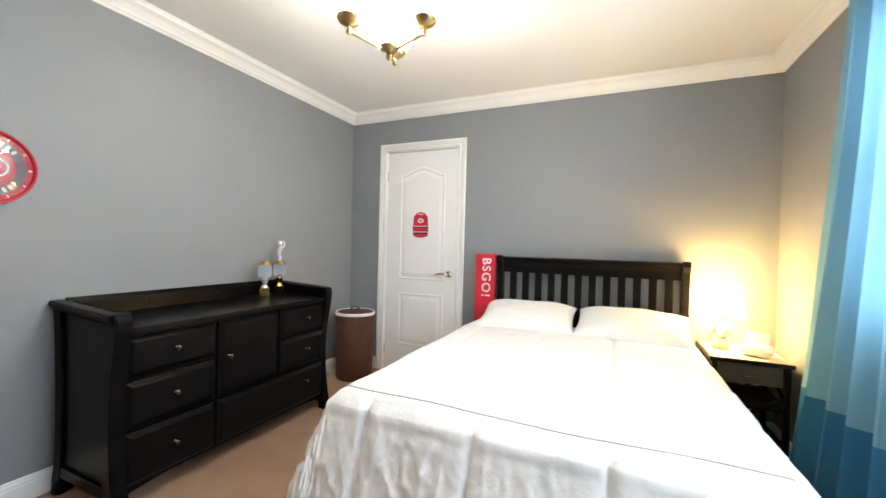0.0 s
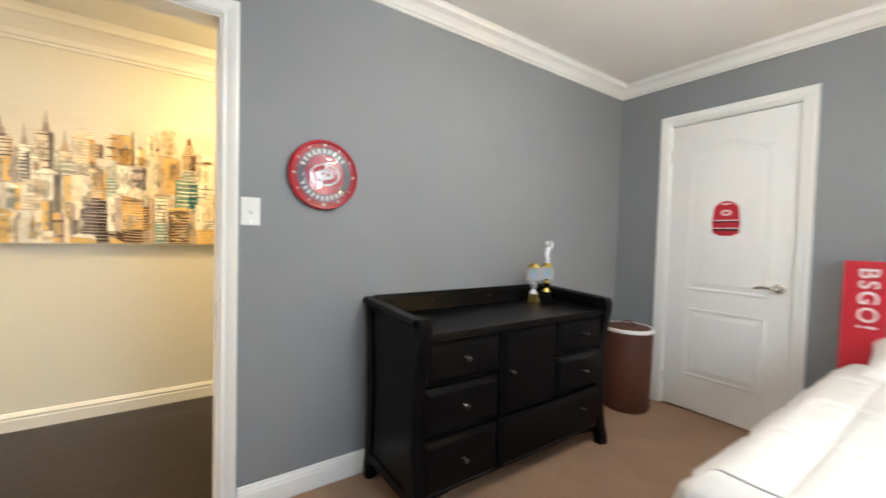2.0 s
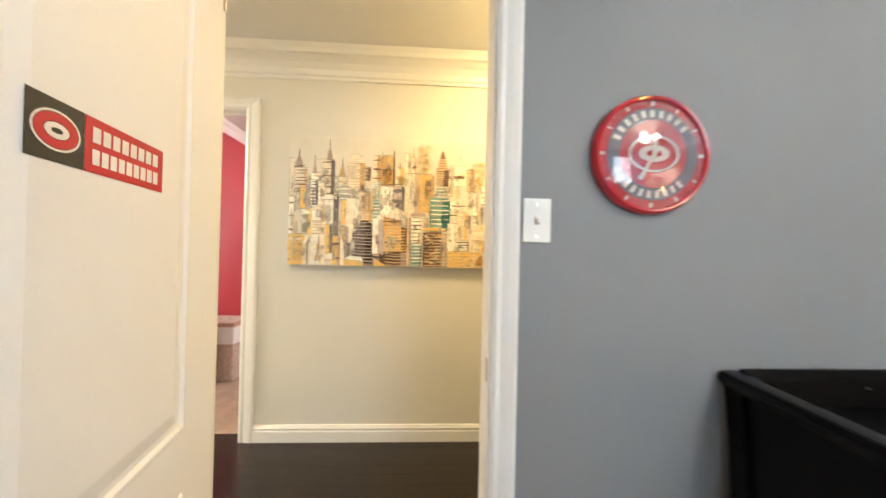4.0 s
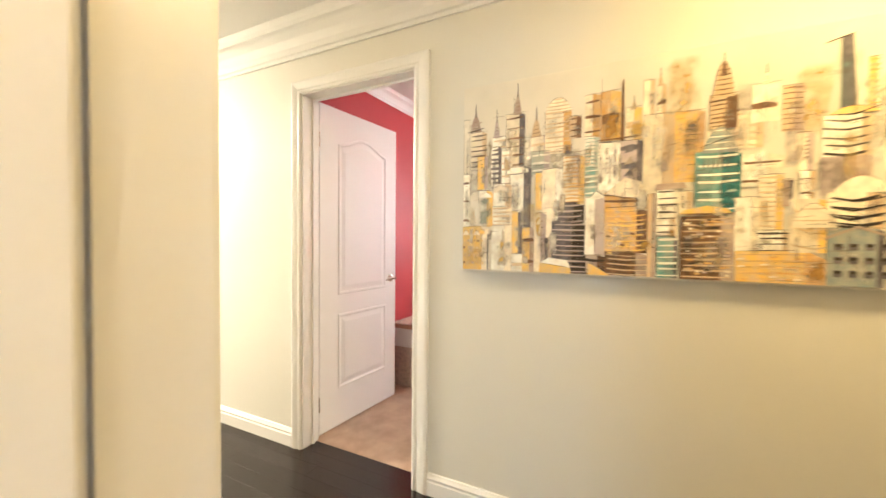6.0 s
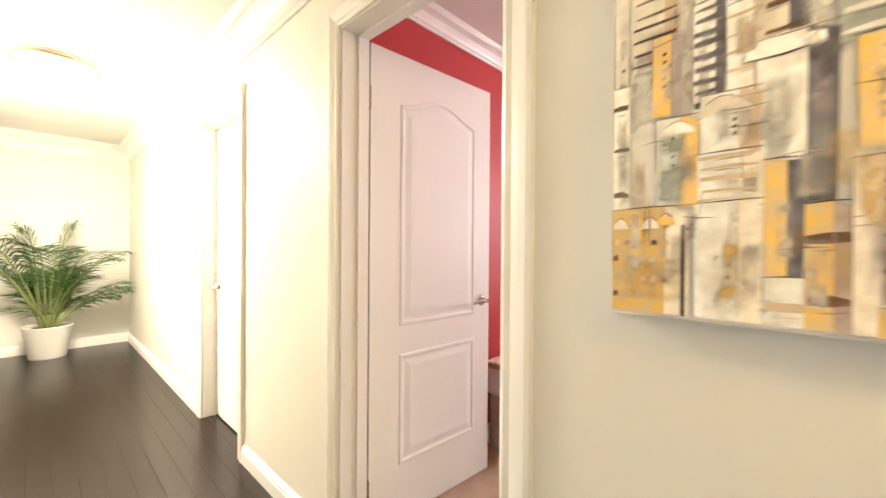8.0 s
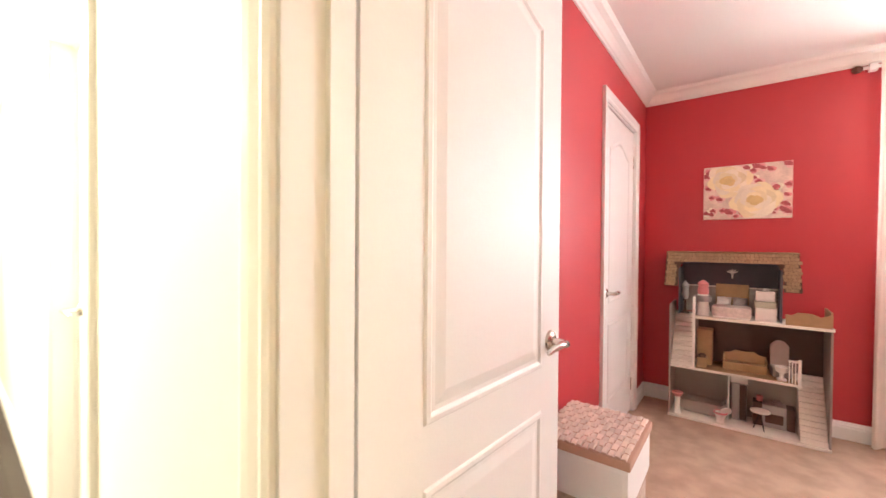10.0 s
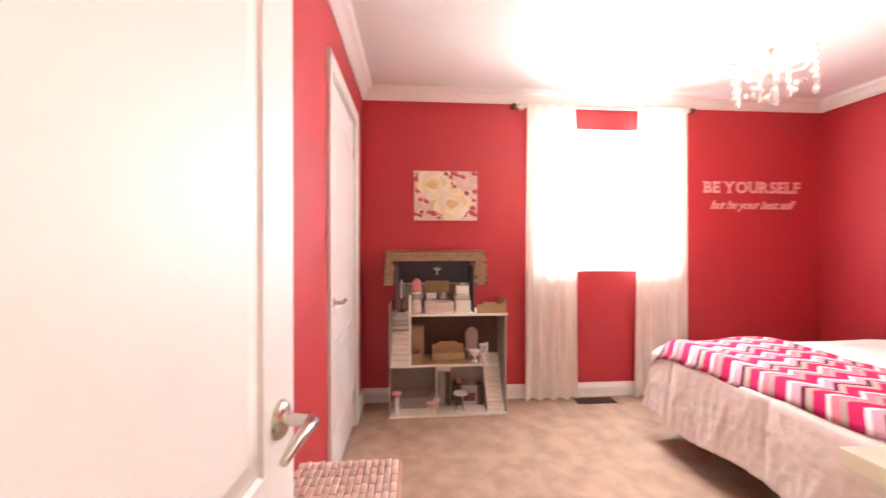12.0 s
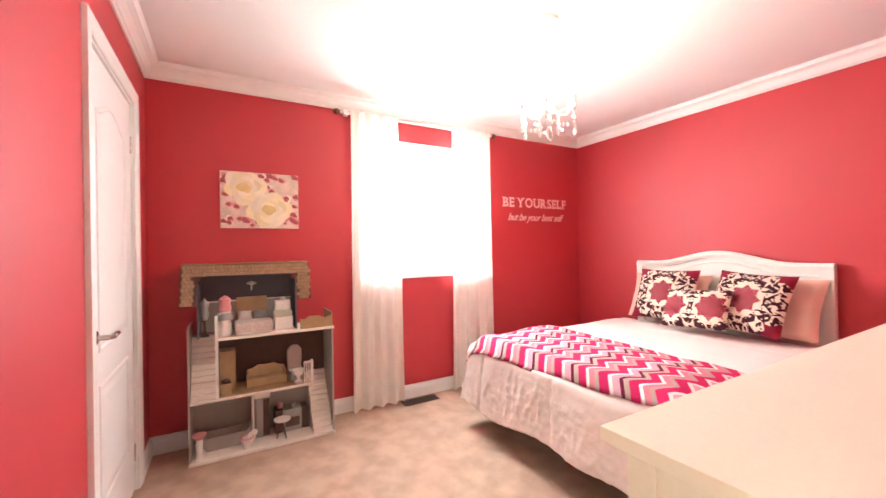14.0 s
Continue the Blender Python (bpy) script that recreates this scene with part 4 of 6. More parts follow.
# ---- hall: skyline canvas ----
PY0, PY1, PZ0, PZ1, PX = -0.568, 0.96, 1.088, 1.885, -1.392
canvas = thing("canvas_painting", "long canvas painting of a pale city skyline", "painting")
part("canvas", box(-1.4295, PX, PY0, PY1, PZ0, PZ1, 0.003), mat("painted_canvas", (0.78, 0.74, 0.66), 0.75, var=0.10, scale=5, bump=0.5, bscale=350, fine=0.05), canvas)
PIGMENT = {"canvas": (0.77, 0.72, 0.63), "cream": (0.76, 0.69, 0.57), "white": (0.83, 0.80, 0.74), "gold": (0.68, 0.44, 0.11), "ochre": (0.50, 0.28, 0.08), "tan": (0.50, 0.36, 0.22), "umber": (0.17, 0.088, 0.048), "taupe": (0.29, 0.21, 0.18),
           "slate": (0.15, 0.135, 0.155), "lilac": (0.40, 0.33, 0.34), "sage": (0.36, 0.41, 0.37), "steel": (0.19, 0.25, 0.27), "teal": (0.10, 0.27, 0.27), "deepteal": (0.03, 0.20, 0.22), "ink": (0.035, 0.025, 0.022)}
PAINTS = list(PIGMENT)
CITY = [mat("paint_" + n, c, 0.7, var=0.25, scale=34, bump=0.4, bscale=240, fine=0.10, island=0.12, patchy=True, dark=tuple(0.62 * v + 0.38 * q for v, q in zip(c, (0.74, 0.66, 0.54))) if sum(c) > 0.6 else None) for n, c in PIGMENT.items()]


def watery(m):
    """Thin paint: the canvas shows through at the brush mark's rim and where the wash is uneven."""
    nt = m.node_tree
    cover, n, tc = nt.nodes.new("ShaderNodeAttribute"), nt.nodes.new("ShaderNodeTexNoise"), nt.nodes.new("ShaderNodeTexCoord")
    cover.attribute_name = "cover"
    n.inputs["Scale"].default_value, n.inputs["Detail"].default_value = 26, 5
    mr, mul = nt.nodes.new("ShaderNodeMapRange"), nt.nodes.new("ShaderNodeMath")
    mr.inputs["From Min"].default_value, mr.inputs["From Max"].default_value, mr.inputs["To Min"].default_value = 0.30, 0.68, 0.15
    mul.operation = "MULTIPLY"
    nt.links.new(tc.outputs["Object"], n.inputs["Vector"])
    nt.links.new(n.outputs["Fac"], mr.inputs["Value"])
    nt.links.new(mr.outputs[0], mul.inputs[0])
    nt.links.new(cover.outputs["Fac"], mul.inputs[1])
    nt.links.new(mul.outputs[0], nt.nodes["Principled BSDF"].inputs["Alpha"])
    return m


CITY += [watery(mat("wash_" + n, c, 0.7, var=0.18, scale=30, bump=0.3, bscale=240, fine=0.07)) for n, c in PIGMENT.items()]
city = bmesh.new()
COVER = city.verts.layers.float.new("cover")
coats = itertools.count(1)
rng = random.Random(21)


def coat():
    return PX + 0.0005 + 0.000005 * next(coats)


def patch(pts, paint):
    """One flat brush mark; each lies a hair above the last."""
    x = coat()
    f = city.faces.new([city.verts.new((x, min(max(y, PY0), PY1), min(max(z, PZ0), PZ1))) for y, z in pts])
    f.material_index = PAINTS.index(paint)


def stroke(y0, z0, y1, z1, paint="ink", w=0.0022, sag=0.0):
    """A pencil or brush line that swells in its middle and bends by sag."""
    d = Vector((y1 - y0, z1 - z0))
    n = Vector((-d.y, d.x)).normalized() * w
    mid = Vector(((y0 + y1) / 2, (z0 + z1) / 2 + sag))
    patch([(y0, z0), mid - n * 0.6, (y1, z1), (y1 + n.x * 0.5, z1 + n.y * 0.5), mid + n * 0.6, (y0 + n.x * 0.4, z0 + n.y * 0.4)], paint)


def wash(y, z, w, h, paint, strength=0.85):
    """A watery mark with an uneven rim, drawn upwards from z, centred on y."""
    n, rows, x = 7, [], coat()
    lean = rng.uniform(-0.006, 0.006)
    for k in range(n + 1):
        c, q, zz = y + lean * k / n, w * 0.55 * rng.uniform(0.8, 1.15), z + h * k / n
        row = []
        for e, cov in ((-1, 0.0), (-0.5, strength), (0.5, strength), (1, 0.0)):
            v = city.verts.new((x, min(max(c + e * q, PY0), PY1), min(max(zz + rng.uniform(-0.003, 0.003), PZ0), PZ1)))
            v[COVER] = cov * (0.0 if k in (0, n) else 1.0)
            row.append(v)
        rows.append(row)
    for lower, upper in zip(rows, rows[1:]):
        for i in range(3):
            f = city.faces.new((lower[i], lower[i + 1], upper[i + 1], upper[i]))
            f.material_index = PAINTS.index(paint) + len(PAINTS)


def block(y0, y1, z0, z1, paint, flank, share, bands, band_paint, thick, sag):
    """A painted building: front, flank in another paint, bands of storeys, thin washes and loose pencil outlines."""
    w, h = y1 - y0, z1 - z0
    tilt = rng.uniform(-0.004, 0.006)
    edge = y1 - w * share if flank else y1
    patch([(y0 + rng.uniform(0, 0.003), z0), (edge, z0), (edge, z1 + tilt), (y0 + w * 0.3, z1 + tilt * 0.5 + rng.uniform(-0.002, 0.002)), (y0, z1)], paint)
    if flank:
        patch([(edge, z0), (y1 - rng.uniform(0, 0.002), z0), (y1, z1 - 0.1 * w), (edge, z1 + tilt)], flank)
    wash(y0 + w * rng.uniform(0.2, 0.7), z0 + h * rng.uniform(0.0, 0.35), w * rng.uniform(0.4, 0.8), h * rng.uniform(0.4, 0.65), rng.choice(("white", "cream", paint if paint != "canvas" else "cream", flank or "tan")), 0.5)
    if flank and w > 0.03:
        wash(edge + w * share * 0.5, z0 + h * rng.uniform(0.05, 0.4), w * share * 0.8, h * rng.uniform(0.3, 0.5), rng.choice((paint, "taupe", "lilac")), 0.4)
    for i in range(bands):
        p = h / bands
        z = z0 + p * (i + 0.35) + rng.uniform(-0.1, 0.1) * p
        t = p * thick * rng.uniform(0.6, 1.25)
        a, b = y0 + w * rng.uniform(0.0, 0.10), y1 - w * rng.uniform(0.0, 0.12)
        m, d = (a + b) / 2 + w * rng.uniform(-0.1, 0.1), tilt * 0.6 + rng.uniform(-0.0015, 0.0015)
        cut = rng.uniform(0.3, 0.7)
        patch([(a, z), (m, z + sag), (b, z + d), (b, z + d + t * rng.uniform(0.4, 1)), (m, z + sag + t), (a, z + t * rng.uniform(0.5, 1))], band_paint)
        if rng.random() < 0.6:
            stroke(a + (b - a) * cut * 0.5, z - p * 0.12, a + (b - a) * min(1, cut + 0.4), z - p * 0.12 + d, rng.choice(("umber", "tan", "ink")), 0.0013, sag)
    if rng.random() < 0.85:
        stroke(y0 - 0.002, z1, y1 + 0.002, z1 + tilt * 0.6, rng.choice(("ink", "ink", "umber")), 0.0020, rng.uniform(0, 0.003))
    if rng.random() < 0.6:
        stroke(y0, z1, y0 + 0.001, z0 + h * rng.uniform(0.1, 0.6), rng.choice(("umber", "ink", "taupe")), 0.0014)
    if rng.random() < 0.7:
        stroke(edge, z1, edge + 0.001, z0 + h * rng.uniform(0.0, 0.4), rng.choice(("taupe", "umber")), 0.0013)
    if bands == 0 and rng.random() < 0.6:
        q = y0 + w * rng.uniform(0.25, 0.6)
        for i in range(rng.randint(3, 6)):
            zz = z0 + h * (0.35 + 0.1 * i)
            patch([(q, zz), (q + 0.006, zz + 0.001), (q + 0.006, zz + 0.006), (q, zz + 0.005)], rng.choice(("umber", "taupe", "ink")))


def spire(y, z0, z1, w, paint="taupe", mast="ink"):
    """A stepped, tapering top that ends in a needle."""
    h = z1 - z0
    patch([(y - w, z0), (y + w, z0), (y + w * 0.55, z0 + h * 0.42), (y + w * 0.12, z0 + h * 0.62), (y - w * 0.12, z0 + h * 0.62), (y - w * 0.6, z0 + h * 0.40)], paint)
    patch([(y - w * 0.15, z0 + h * 0.55), (y + w * 0.15, z0 + h * 0.55), (y + 0.001, z1), (y - 0.001, z1)], mast)
    for k in range(4):
        q = w * (1.05 - 0.2 * k)
        stroke(y - q, z0 + h * 0.12 * k, y + q, z0 + h * 0.12 * k + 0.003, rng.choice(("ink", "umber")), 0.0018)


def arc(y0, y1, z0, rise, paint, bands=0, band_paint="tan"):
    """A domed or gently curved roof."""
    n = 10
    top = [(y0 + (y1 - y0) * i / n, z0 + rise * math.sin(math.pi * i / n) ** 0.8) for i in range(n + 1)]
    patch(top[::-1], paint)
    for k in range(bands):
        f = (k + 0.6) / bands
        half = (y1 - y0) / 2 * math.sqrt(max(0.05, 1 - f * f)) * 0.95
        stroke((y0 + y1) / 2 - half, z0 + rise * f * 0.95, (y0 + y1) / 2 + half, z0 + rise * f * 0.95, band_paint, 0.004)
    for (ya, za), (yb, zb) in zip(top[2:8], top[3:9]):
        stroke(ya, za, yb, zb, "umber", 0.0016)


# outlines of the painted blocks: y0, y1, z0, z1, paint, flank paint and share, bands, their paint, thickness and sag
FAR_A = [
    (-0.566, -0.539, 1.286, 1.745, "canvas", None, 0, 0, "ink", 0.2, 0),
    (-0.533, -0.459, 1.529, 1.687, "cream", "tan", 0.3, 7, "ink", 0.22, 0),
    (-0.434, -0.34, 1.521, 1.658, "white", "lilac", 0.25, 5, "tan", 0.25, 0),
    (-0.375, -0.294, 1.517, 1.745, "cream", "slate", 0.3, 6, "umber", 0.2, 0),
    (-0.269, -0.197, 1.532, 1.639, "cream", "lilac", 0.3, 2, "tan", 0.2, 0),
    (-0.214, -0.112, 1.566, 1.734, "cream", "ochre", 0.3, 9, "tan", 0.35, 0),
    (-0.121, -0.075, 1.619, 1.705, "tan", "umber", 0.4, 4, "umber", 0.3, 0),
    (-0.064, -0.008, 1.612, 1.775, "cream", "ochre", 0.5, 3, "umber", 0.2, 0),
    (-0.008, 0.061, 1.595, 1.778, "ochre", "gold", 0.5, 1, "umber", 0.2, 0),
    (0.077, 0.131, 1.59, 1.708, "cream", "gold", 0.5, 1, "tan", 0.2, 0),
]
FAR_B = [
    (0.134, 0.17, 1.671, 1.797, "cream", "tan", 0.4, 0, "ink", 0.2, 0),
    (0.177, 0.205, 1.666, 1.774, "cream", "tan", 0.5, 1, "umber", 0.2, 0),
    (0.136, 0.234, 1.389, 1.673, "cream", "tan", 0.38, 0, "ink", 0.2, 0),
    (0.232, 0.319, 1.429, 1.672, "gold", "ochre", 0.25, 14, "ochre", 0.35, 0.002),
    (0.399, 0.475, 1.529, 1.65, "cream", "tan", 0.25, 6, "tan", 0.3, 0.003),
    (0.519, 0.573, 1.57, 1.713, "tan", "taupe", 0.45, 9, "umber", 0.25, 0),
    (0.441, 0.515, 1.608, 1.728, "canvas", "cream", 0.5, 1, "umber", 0.15, 0),
    (0.556, 0.599, 1.441, 1.562, "cream", "lilac", 0.4, 0, "ink", 0.2, 0),
    (0.712, 0.738, 1.607, 1.762, "gold", "cream", 0.3, 10, "ochre", 0.4, 0),
]
MID_A = [
    (-0.016, 0.065, 1.411, 1.591, "white", "white", 0.3, 0, "lilac", 0.2, 0),
    (0.061, 0.135, 1.407, 1.591, "lilac", "slate", 0.25, 3, "slate", 0.35, 0),
    (-0.063, -0.013, 1.495, 1.619, "white", "sage", 0.3, 9, "teal", 0.3, 0.001),
    (-0.061, -0.011, 1.393, 1.499, "teal", "sage", 0.25, 5, "white", 0.3, 0.001),
    (-0.5, -0.453, 1.441, 1.581, "gold", "lilac", 0.35, 0, "ink", 0.2, 0),
    (-0.438, -0.393, 1.416, 1.614, "white", "slate", 0.3, 10, "slate", 0.45, 0),
    (-0.393, -0.344, 1.449, 1.595, "white", "cream", 0.3, 5, "tan", 0.2, 0),
    (-0.269, -0.192, 1.491, 1.582, "sage", "lilac", 0.3, 3, "white", 0.3, 0),
    (-0.355, -0.265, 1.279, 1.525, "white", "slate", 0.36, 0, "ink", 0.2, 0),
    (-0.249, -0.195, 1.346, 1.496, "gold", "cream", 0.4, 0, "ink", 0.2, 0),
]
MID_B = [
    (-0.222, -0.134, 1.226, 1.506, "cream", "white", 0.4, 0, "ink", 0.2, 0),
    (-0.566, -0.536, 1.281, 1.509, "white", None, 0, 3, "umber", 0.12, 0),
    (-0.493, -0.428, 1.28, 1.435, "white", "gold", 0.45, 0, "ink", 0.2, 0),
    (-0.426, -0.347, 1.351, 1.46, "white", "tan", 0.35, 0, "ink", 0.2, 0),
    (-0.141, -0.06, 1.365, 1.552, "cream", "gold", 0.3, 13, "ochre", 0.45, 0.002),
    (0.417, 0.531, 1.403, 1.507, "white", "cream", 0.4, 2, "umber", 0.15, 0),
    (0.465, 0.53, 1.255, 1.438, "cream", "gold", 0.3, 12, "tan", 0.3, 0),
    (0.526, 0.552, 1.337, 1.421, "taupe", "slate", 0.4, 0, "ink", 0.2, 0),
    (0.613, 0.727, 1.367, 1.489, "lilac", "taupe", 0.4, 0, "ink", 0.2, 0),
    (0.614, 0.725, 1.482, 1.605, "white", "tan", 0.22, 5, "ink", 0.3, -0.01),
]
NEAR_A = [
    (-0.566, -0.439, 1.096, 1.28, "gold", "cream", 0.3, 0, "umber", 0.2, 0),
    (-0.345, -0.298, 1.162, 1.344, "gold", "slate", 0.42, 0, "ink", 0.2, 0),
    (-0.43, -0.346, 1.279, 1.365, "white", "cream", 0.3, 5, "tan", 0.35, 0.001),
    (-0.434, -0.345, 1.096, 1.284, "white", "cream", 0.35, 0, "ink", 0.2, 0),
    (-0.345, -0.295, 1.096, 1.167, "white", None, 0, 1, "tan", 0.2, 0),
    (-0.299, -0.25, 1.096, 1.274, "gold", "taupe", 0.4, 2, "umber", 0.15, 0),
    (-0.253, -0.203, 1.096, 1.333, "cream", "lilac", 0.45, 0, "ink", 0.2, 0),
    (-0.209, -0.178, 1.098, 1.233, "slate", "taupe", 0.5, 0, "ink", 0.2, 0),
    (-0.158, -0.061, 1.291, 1.37, "slate", "ink", 0.42, 4, "lilac", 0.35, -0.002),
    (-0.181, -0.045, 1.097, 1.3, "slate", "ink", 0.45, 10, "lilac", 0.28, -0.003),
]
NEAR_B = [
    (-0.057, 0.015, 1.17, 1.388, "white", "lilac", 0.52, 0, "ink", 0.2, 0),
    (-0.053, 0.03, 1.102, 1.17, "taupe", "umber", 0.5, 2, "ink", 0.4, -0.004),
    (0.01, 0.153, 1.338, 1.404, "ochre", "umber", 0.28, 3, "umber", 0.45, -0.004),
    (0.011, 0.154, 1.181, 1.346, "ochre", "umber", 0.24, 9, "gold", 0.35, -0.004),
    (0.014, 0.164, 1.098, 1.185, "umber", "taupe", 0.3, 5, "tan", 0.25, -0.005),
    (0.153, 0.183, 1.098, 1.39, "tan", "taupe", 0.5, 0, "ink", 0.2, 0),
    (0.181, 0.244, 1.248, 1.41, "white", "cream", 0.15, 7, "ink", 0.32, 0),
    (0.184, 0.248, 1.097, 1.24, "teal", "slate", 0.2, 7, "white", 0.35, 0),
    (0.244, 0.289, 1.314, 1.395, "cream", "tan", 0.4, 0, "ink", 0.2, 0),
]
NEAR_C = [
    (0.293, 0.42, 1.323, 1.526, "teal", "deepteal", 0.42, 7, "white", 0.28, -0.003),
    (0.33, 0.407, 1.599, 1.71, "tan", "umber", 0.4, 8, "umber", 0.38, 0.002),
    (0.255, 0.407, 1.096, 1.309, "umber", "taupe", 0.25, 11, "tan", 0.32, 0),
    (0.405, 0.47, 1.189, 1.369, "white", "cream", 0.3, 0, "ink", 0.2, 0),
    (0.464, 0.545, 1.191, 1.263, "white", "tan", 0.2, 4, "ink", 0.34, 0),
    (0.409, 0.633, 1.096, 1.195, "gold", "ochre", 0.22, 5, "ochre", 0.28, 0.003),
    (0.565, 0.603, 1.359, 1.446, "white", "tan", 0.35, 2, "umber", 0.15, 0),
    (0.543, 0.657, 1.193, 1.359, "cream", "gold", 0.4, 3, "tan", 0.12, -0.014),
    (0.629, 0.754, 1.265, 1.375, "cream", "tan", 0.3, 4, "ink", 0.34, -0.012),
    (0.631, 0.757, 1.096, 1.269, "steel", "slate", 0.12, 0, "ink", 0.2, 0),
]
EDGE = [
    (0.78, 0.832, 1.37, 1.672, "sage", "cream", 0.4, 14, "tan", 0.2, 0),
    (0.832, 0.886, 1.368, 1.677, "steel", "slate", 0.45, 9, "tan", 0.2, 0),
    (0.883, 0.907, 1.367, 1.708, "cream", "tan", 0.5, 3, "umber", 0.2, 0),
    (0.787, 0.833, 1.671, 1.783, "taupe", "tan", 0.5, 2, "umber", 0.2, 0),
    (0.765, 0.917, 1.219, 1.369, "cream", "gold", 0.35, 2, "tan", 0.15, 0.004),
    (0.798, 0.888, 1.096, 1.225, "ochre", "umber", 0.15, 6, "umber", 0.4, 0),
    (0.888, 0.925, 1.096, 1.232, "cream", "gold", 0.5, 3, "tan", 0.2, 0),
]
# far row: pale towers, then their spires, masts and domes
for y, z in ((-0.50, 1.40), (-0.42, 1.43), (-0.30, 1.45), (-0.15, 1.42), (0.02, 1.55), (0.25, 1.64), (0.44, 1.52), (0.60, 1.55), (0.74, 1.50), (0.88, 1.55)):
    wash(y, z, 0.10, 0.22, rng.choice(("cream", "white", "lilac", "gold")), 0.6)
for spec in FAR_A + FAR_B:
    block(*spec)
for y, z0, z1, w, paint in ((-0.510, 1.690, 1.806, 0.026, "taupe"), (-0.415, 1.655, 1.773, 0.014, "lilac"), (-0.326, 1.740, 1.868, 0.017, "taupe"), (-0.248, 1.640, 1.762, 0.020, "tan"), (0.186, 1.770, 1.832, 0.008, "tan"), (0.104, 1.70, 1.75, 0.010, "tan"), (0.48, 1.725, 1.79, 0.012, "cream")):
    spire(y, z0, z1, w, paint)
stroke(-0.548, 1.690, -0.470, 1.702, "ink", 0.005)
stroke(-0.540, 1.716, -0.480, 1.728, "taupe", 0.006)
arc(-0.214, -0.112, 1.730, 0.055, "cream", 4)
patch([(0.061, 1.590), (0.074, 1.590), (0.070, 1.80), (0.067, 1.818), (0.063, 1.80)], "umber")
wash(0.03, 1.60, 0.07, 0.10, "ochre", 0.9)
wash(0.115, 1.605, 0.05, 0.05, "gold", 0.9)
patch([(0.625, 1.600), (0.690, 1.617), (0.678, 1.838), (0.650, 1.832)], "sage")
patch([(0.655, 1.605), (0.690, 1.617), (0.678, 1.838), (0.652, 1.835)], "slate")
wash(0.668, 1.62, 0.03, 0.16, "steel", 0.8)
stroke(0.615, 1.822, 0.682, 1.840, "ink", 0.003)
# middle row
for spec in EDGE + MID_A + MID_B:
    block(*spec)
for k in range(5):
    wash(-0.005 + 0.016 * k, 1.43 + 0.02 * (k % 2), 0.014, 0.12, ("lilac", "cream", "taupe")[k % 3], 0.7)
for k in range(3):
    y, z = 0.073, 1.46 + 0.042 * k
    patch([(y, z), (y + 0.032, z + 0.006), (y + 0.024, z + 0.030)], ("slate", "taupe", "slate")[k])
stroke(-0.020, 1.598, 0.137, 1.604, "umber", 0.005)
patch([(-0.370, 1.497), (-0.278, 1.500), (-0.280, 1.516), (-0.325, 1.524), (-0.366, 1.512)], "white")
stroke(-0.372, 1.497, -0.276, 1.502, "ink", 0.003, -0.003)
arc(-0.488, -0.432, 1.405, 0.022, "white")
arc(-0.435, -0.355, 1.425, 0.030, "cream")
wash(-0.47, 1.28, 0.05, 0.13, "sage", 0.9)
wash(-0.54, 1.28, 0.03, 0.14, "sage", 0.5)
arc(0.627, 0.740, 1.606, 0.022, "gold")
stroke(0.627, 1.606, 0.742, 1.622, "ink", 0.004, -0.012)
wash(0.64, 1.38, 0.08, 0.10, "lilac", 0.9)
wash(0.55, 1.46, 0.05, 0.14, "lilac", 0.7)
# near row
for spec in NEAR_A + NEAR_B + NEAR_C:
    block(*spec)
for z in (1.12, 1.15, 1.185, 1.215, 1.245):
    for k in range(5):
        y = -0.562 + 0.021 * k + rng.uniform(-0.004, 0.004)
        patch([(y, z), (y + 0.010, z + 0.002), (y + 0.009, z + rng.uniform(0.008, 0.014)), (y + 0.001, z + 0.010)], rng.choice(("umber", "tan", "ochre", "taupe", "gold")))
for k in range(4):
    arc(-0.565 + 0.025 * k, -0.535 + 0.025 * k, 1.245 + 0.006 * (k % 2), 0.020, ("cream", "gold")[k % 2])
patch([(-0.452, 1.096), (-0.446, 1.096), (-0.447, 1.25), (-0.451, 1.25)], "ink")
patch([(-0.228, 1.096), (-0.108, 1.096), (-0.108, 1.120), (-0.228, 1.135)], "gold")
patch([(-0.228, 1.135), (-0.108, 1.118), (-0.120, 1.148), (-0.190, 1.156)], "white")
stroke(-0.228, 1.135, -0.106, 1.119, "umber", 0.002)
patch([(-0.045, 1.096), (0.035, 1.096), (-0.030, 1.135), (-0.045, 1.138)], "gold")
patch([(-0.046, 1.385), (-0.018, 1.412), (0.012, 1.390), (-0.012, 1.380)], "white")
stroke(-0.046, 1.385, -0.018, 1.412, "ink")
stroke(-0.018, 1.412, 0.014, 1.390, "ink")
patch([(0.012, 1.396), (0.080, 1.456), (0.130, 1.440), (0.148, 1.385), (0.110, 1.378)], "cream")
stroke(0.012, 1.398, 0.148, 1.378, "umber", 0.004, -0.006)
stroke(0.012, 1.396, 0.080, 1.456, "tan", 0.002)
for k in range(26):
    y, z = rng.uniform(0.018, 0.11), rng.uniform(1.17, 1.34)
    patch([(y, z), (y + 0.016, z - 0.003), (y + 0.015, z + 0.005), (y + 0.001, z + 0.007)], rng.choice(("gold", "gold", "umber", "tan")))
patch([(0.176, 1.404), (0.272, 1.408), (0.262, 1.428), (0.180, 1.426)], "taupe")
arc(0.338, 0.398, 1.700, 0.118, "tan", 7, "umber")
spire(0.368, 1.77, 1.845, 0.010, "umber", "umber")
arc(0.312, 0.412, 1.520, 0.085, "steel", 4, "white")
stroke(0.306, 1.540, 0.412, 1.572, "ink", 0.003, 0.004)
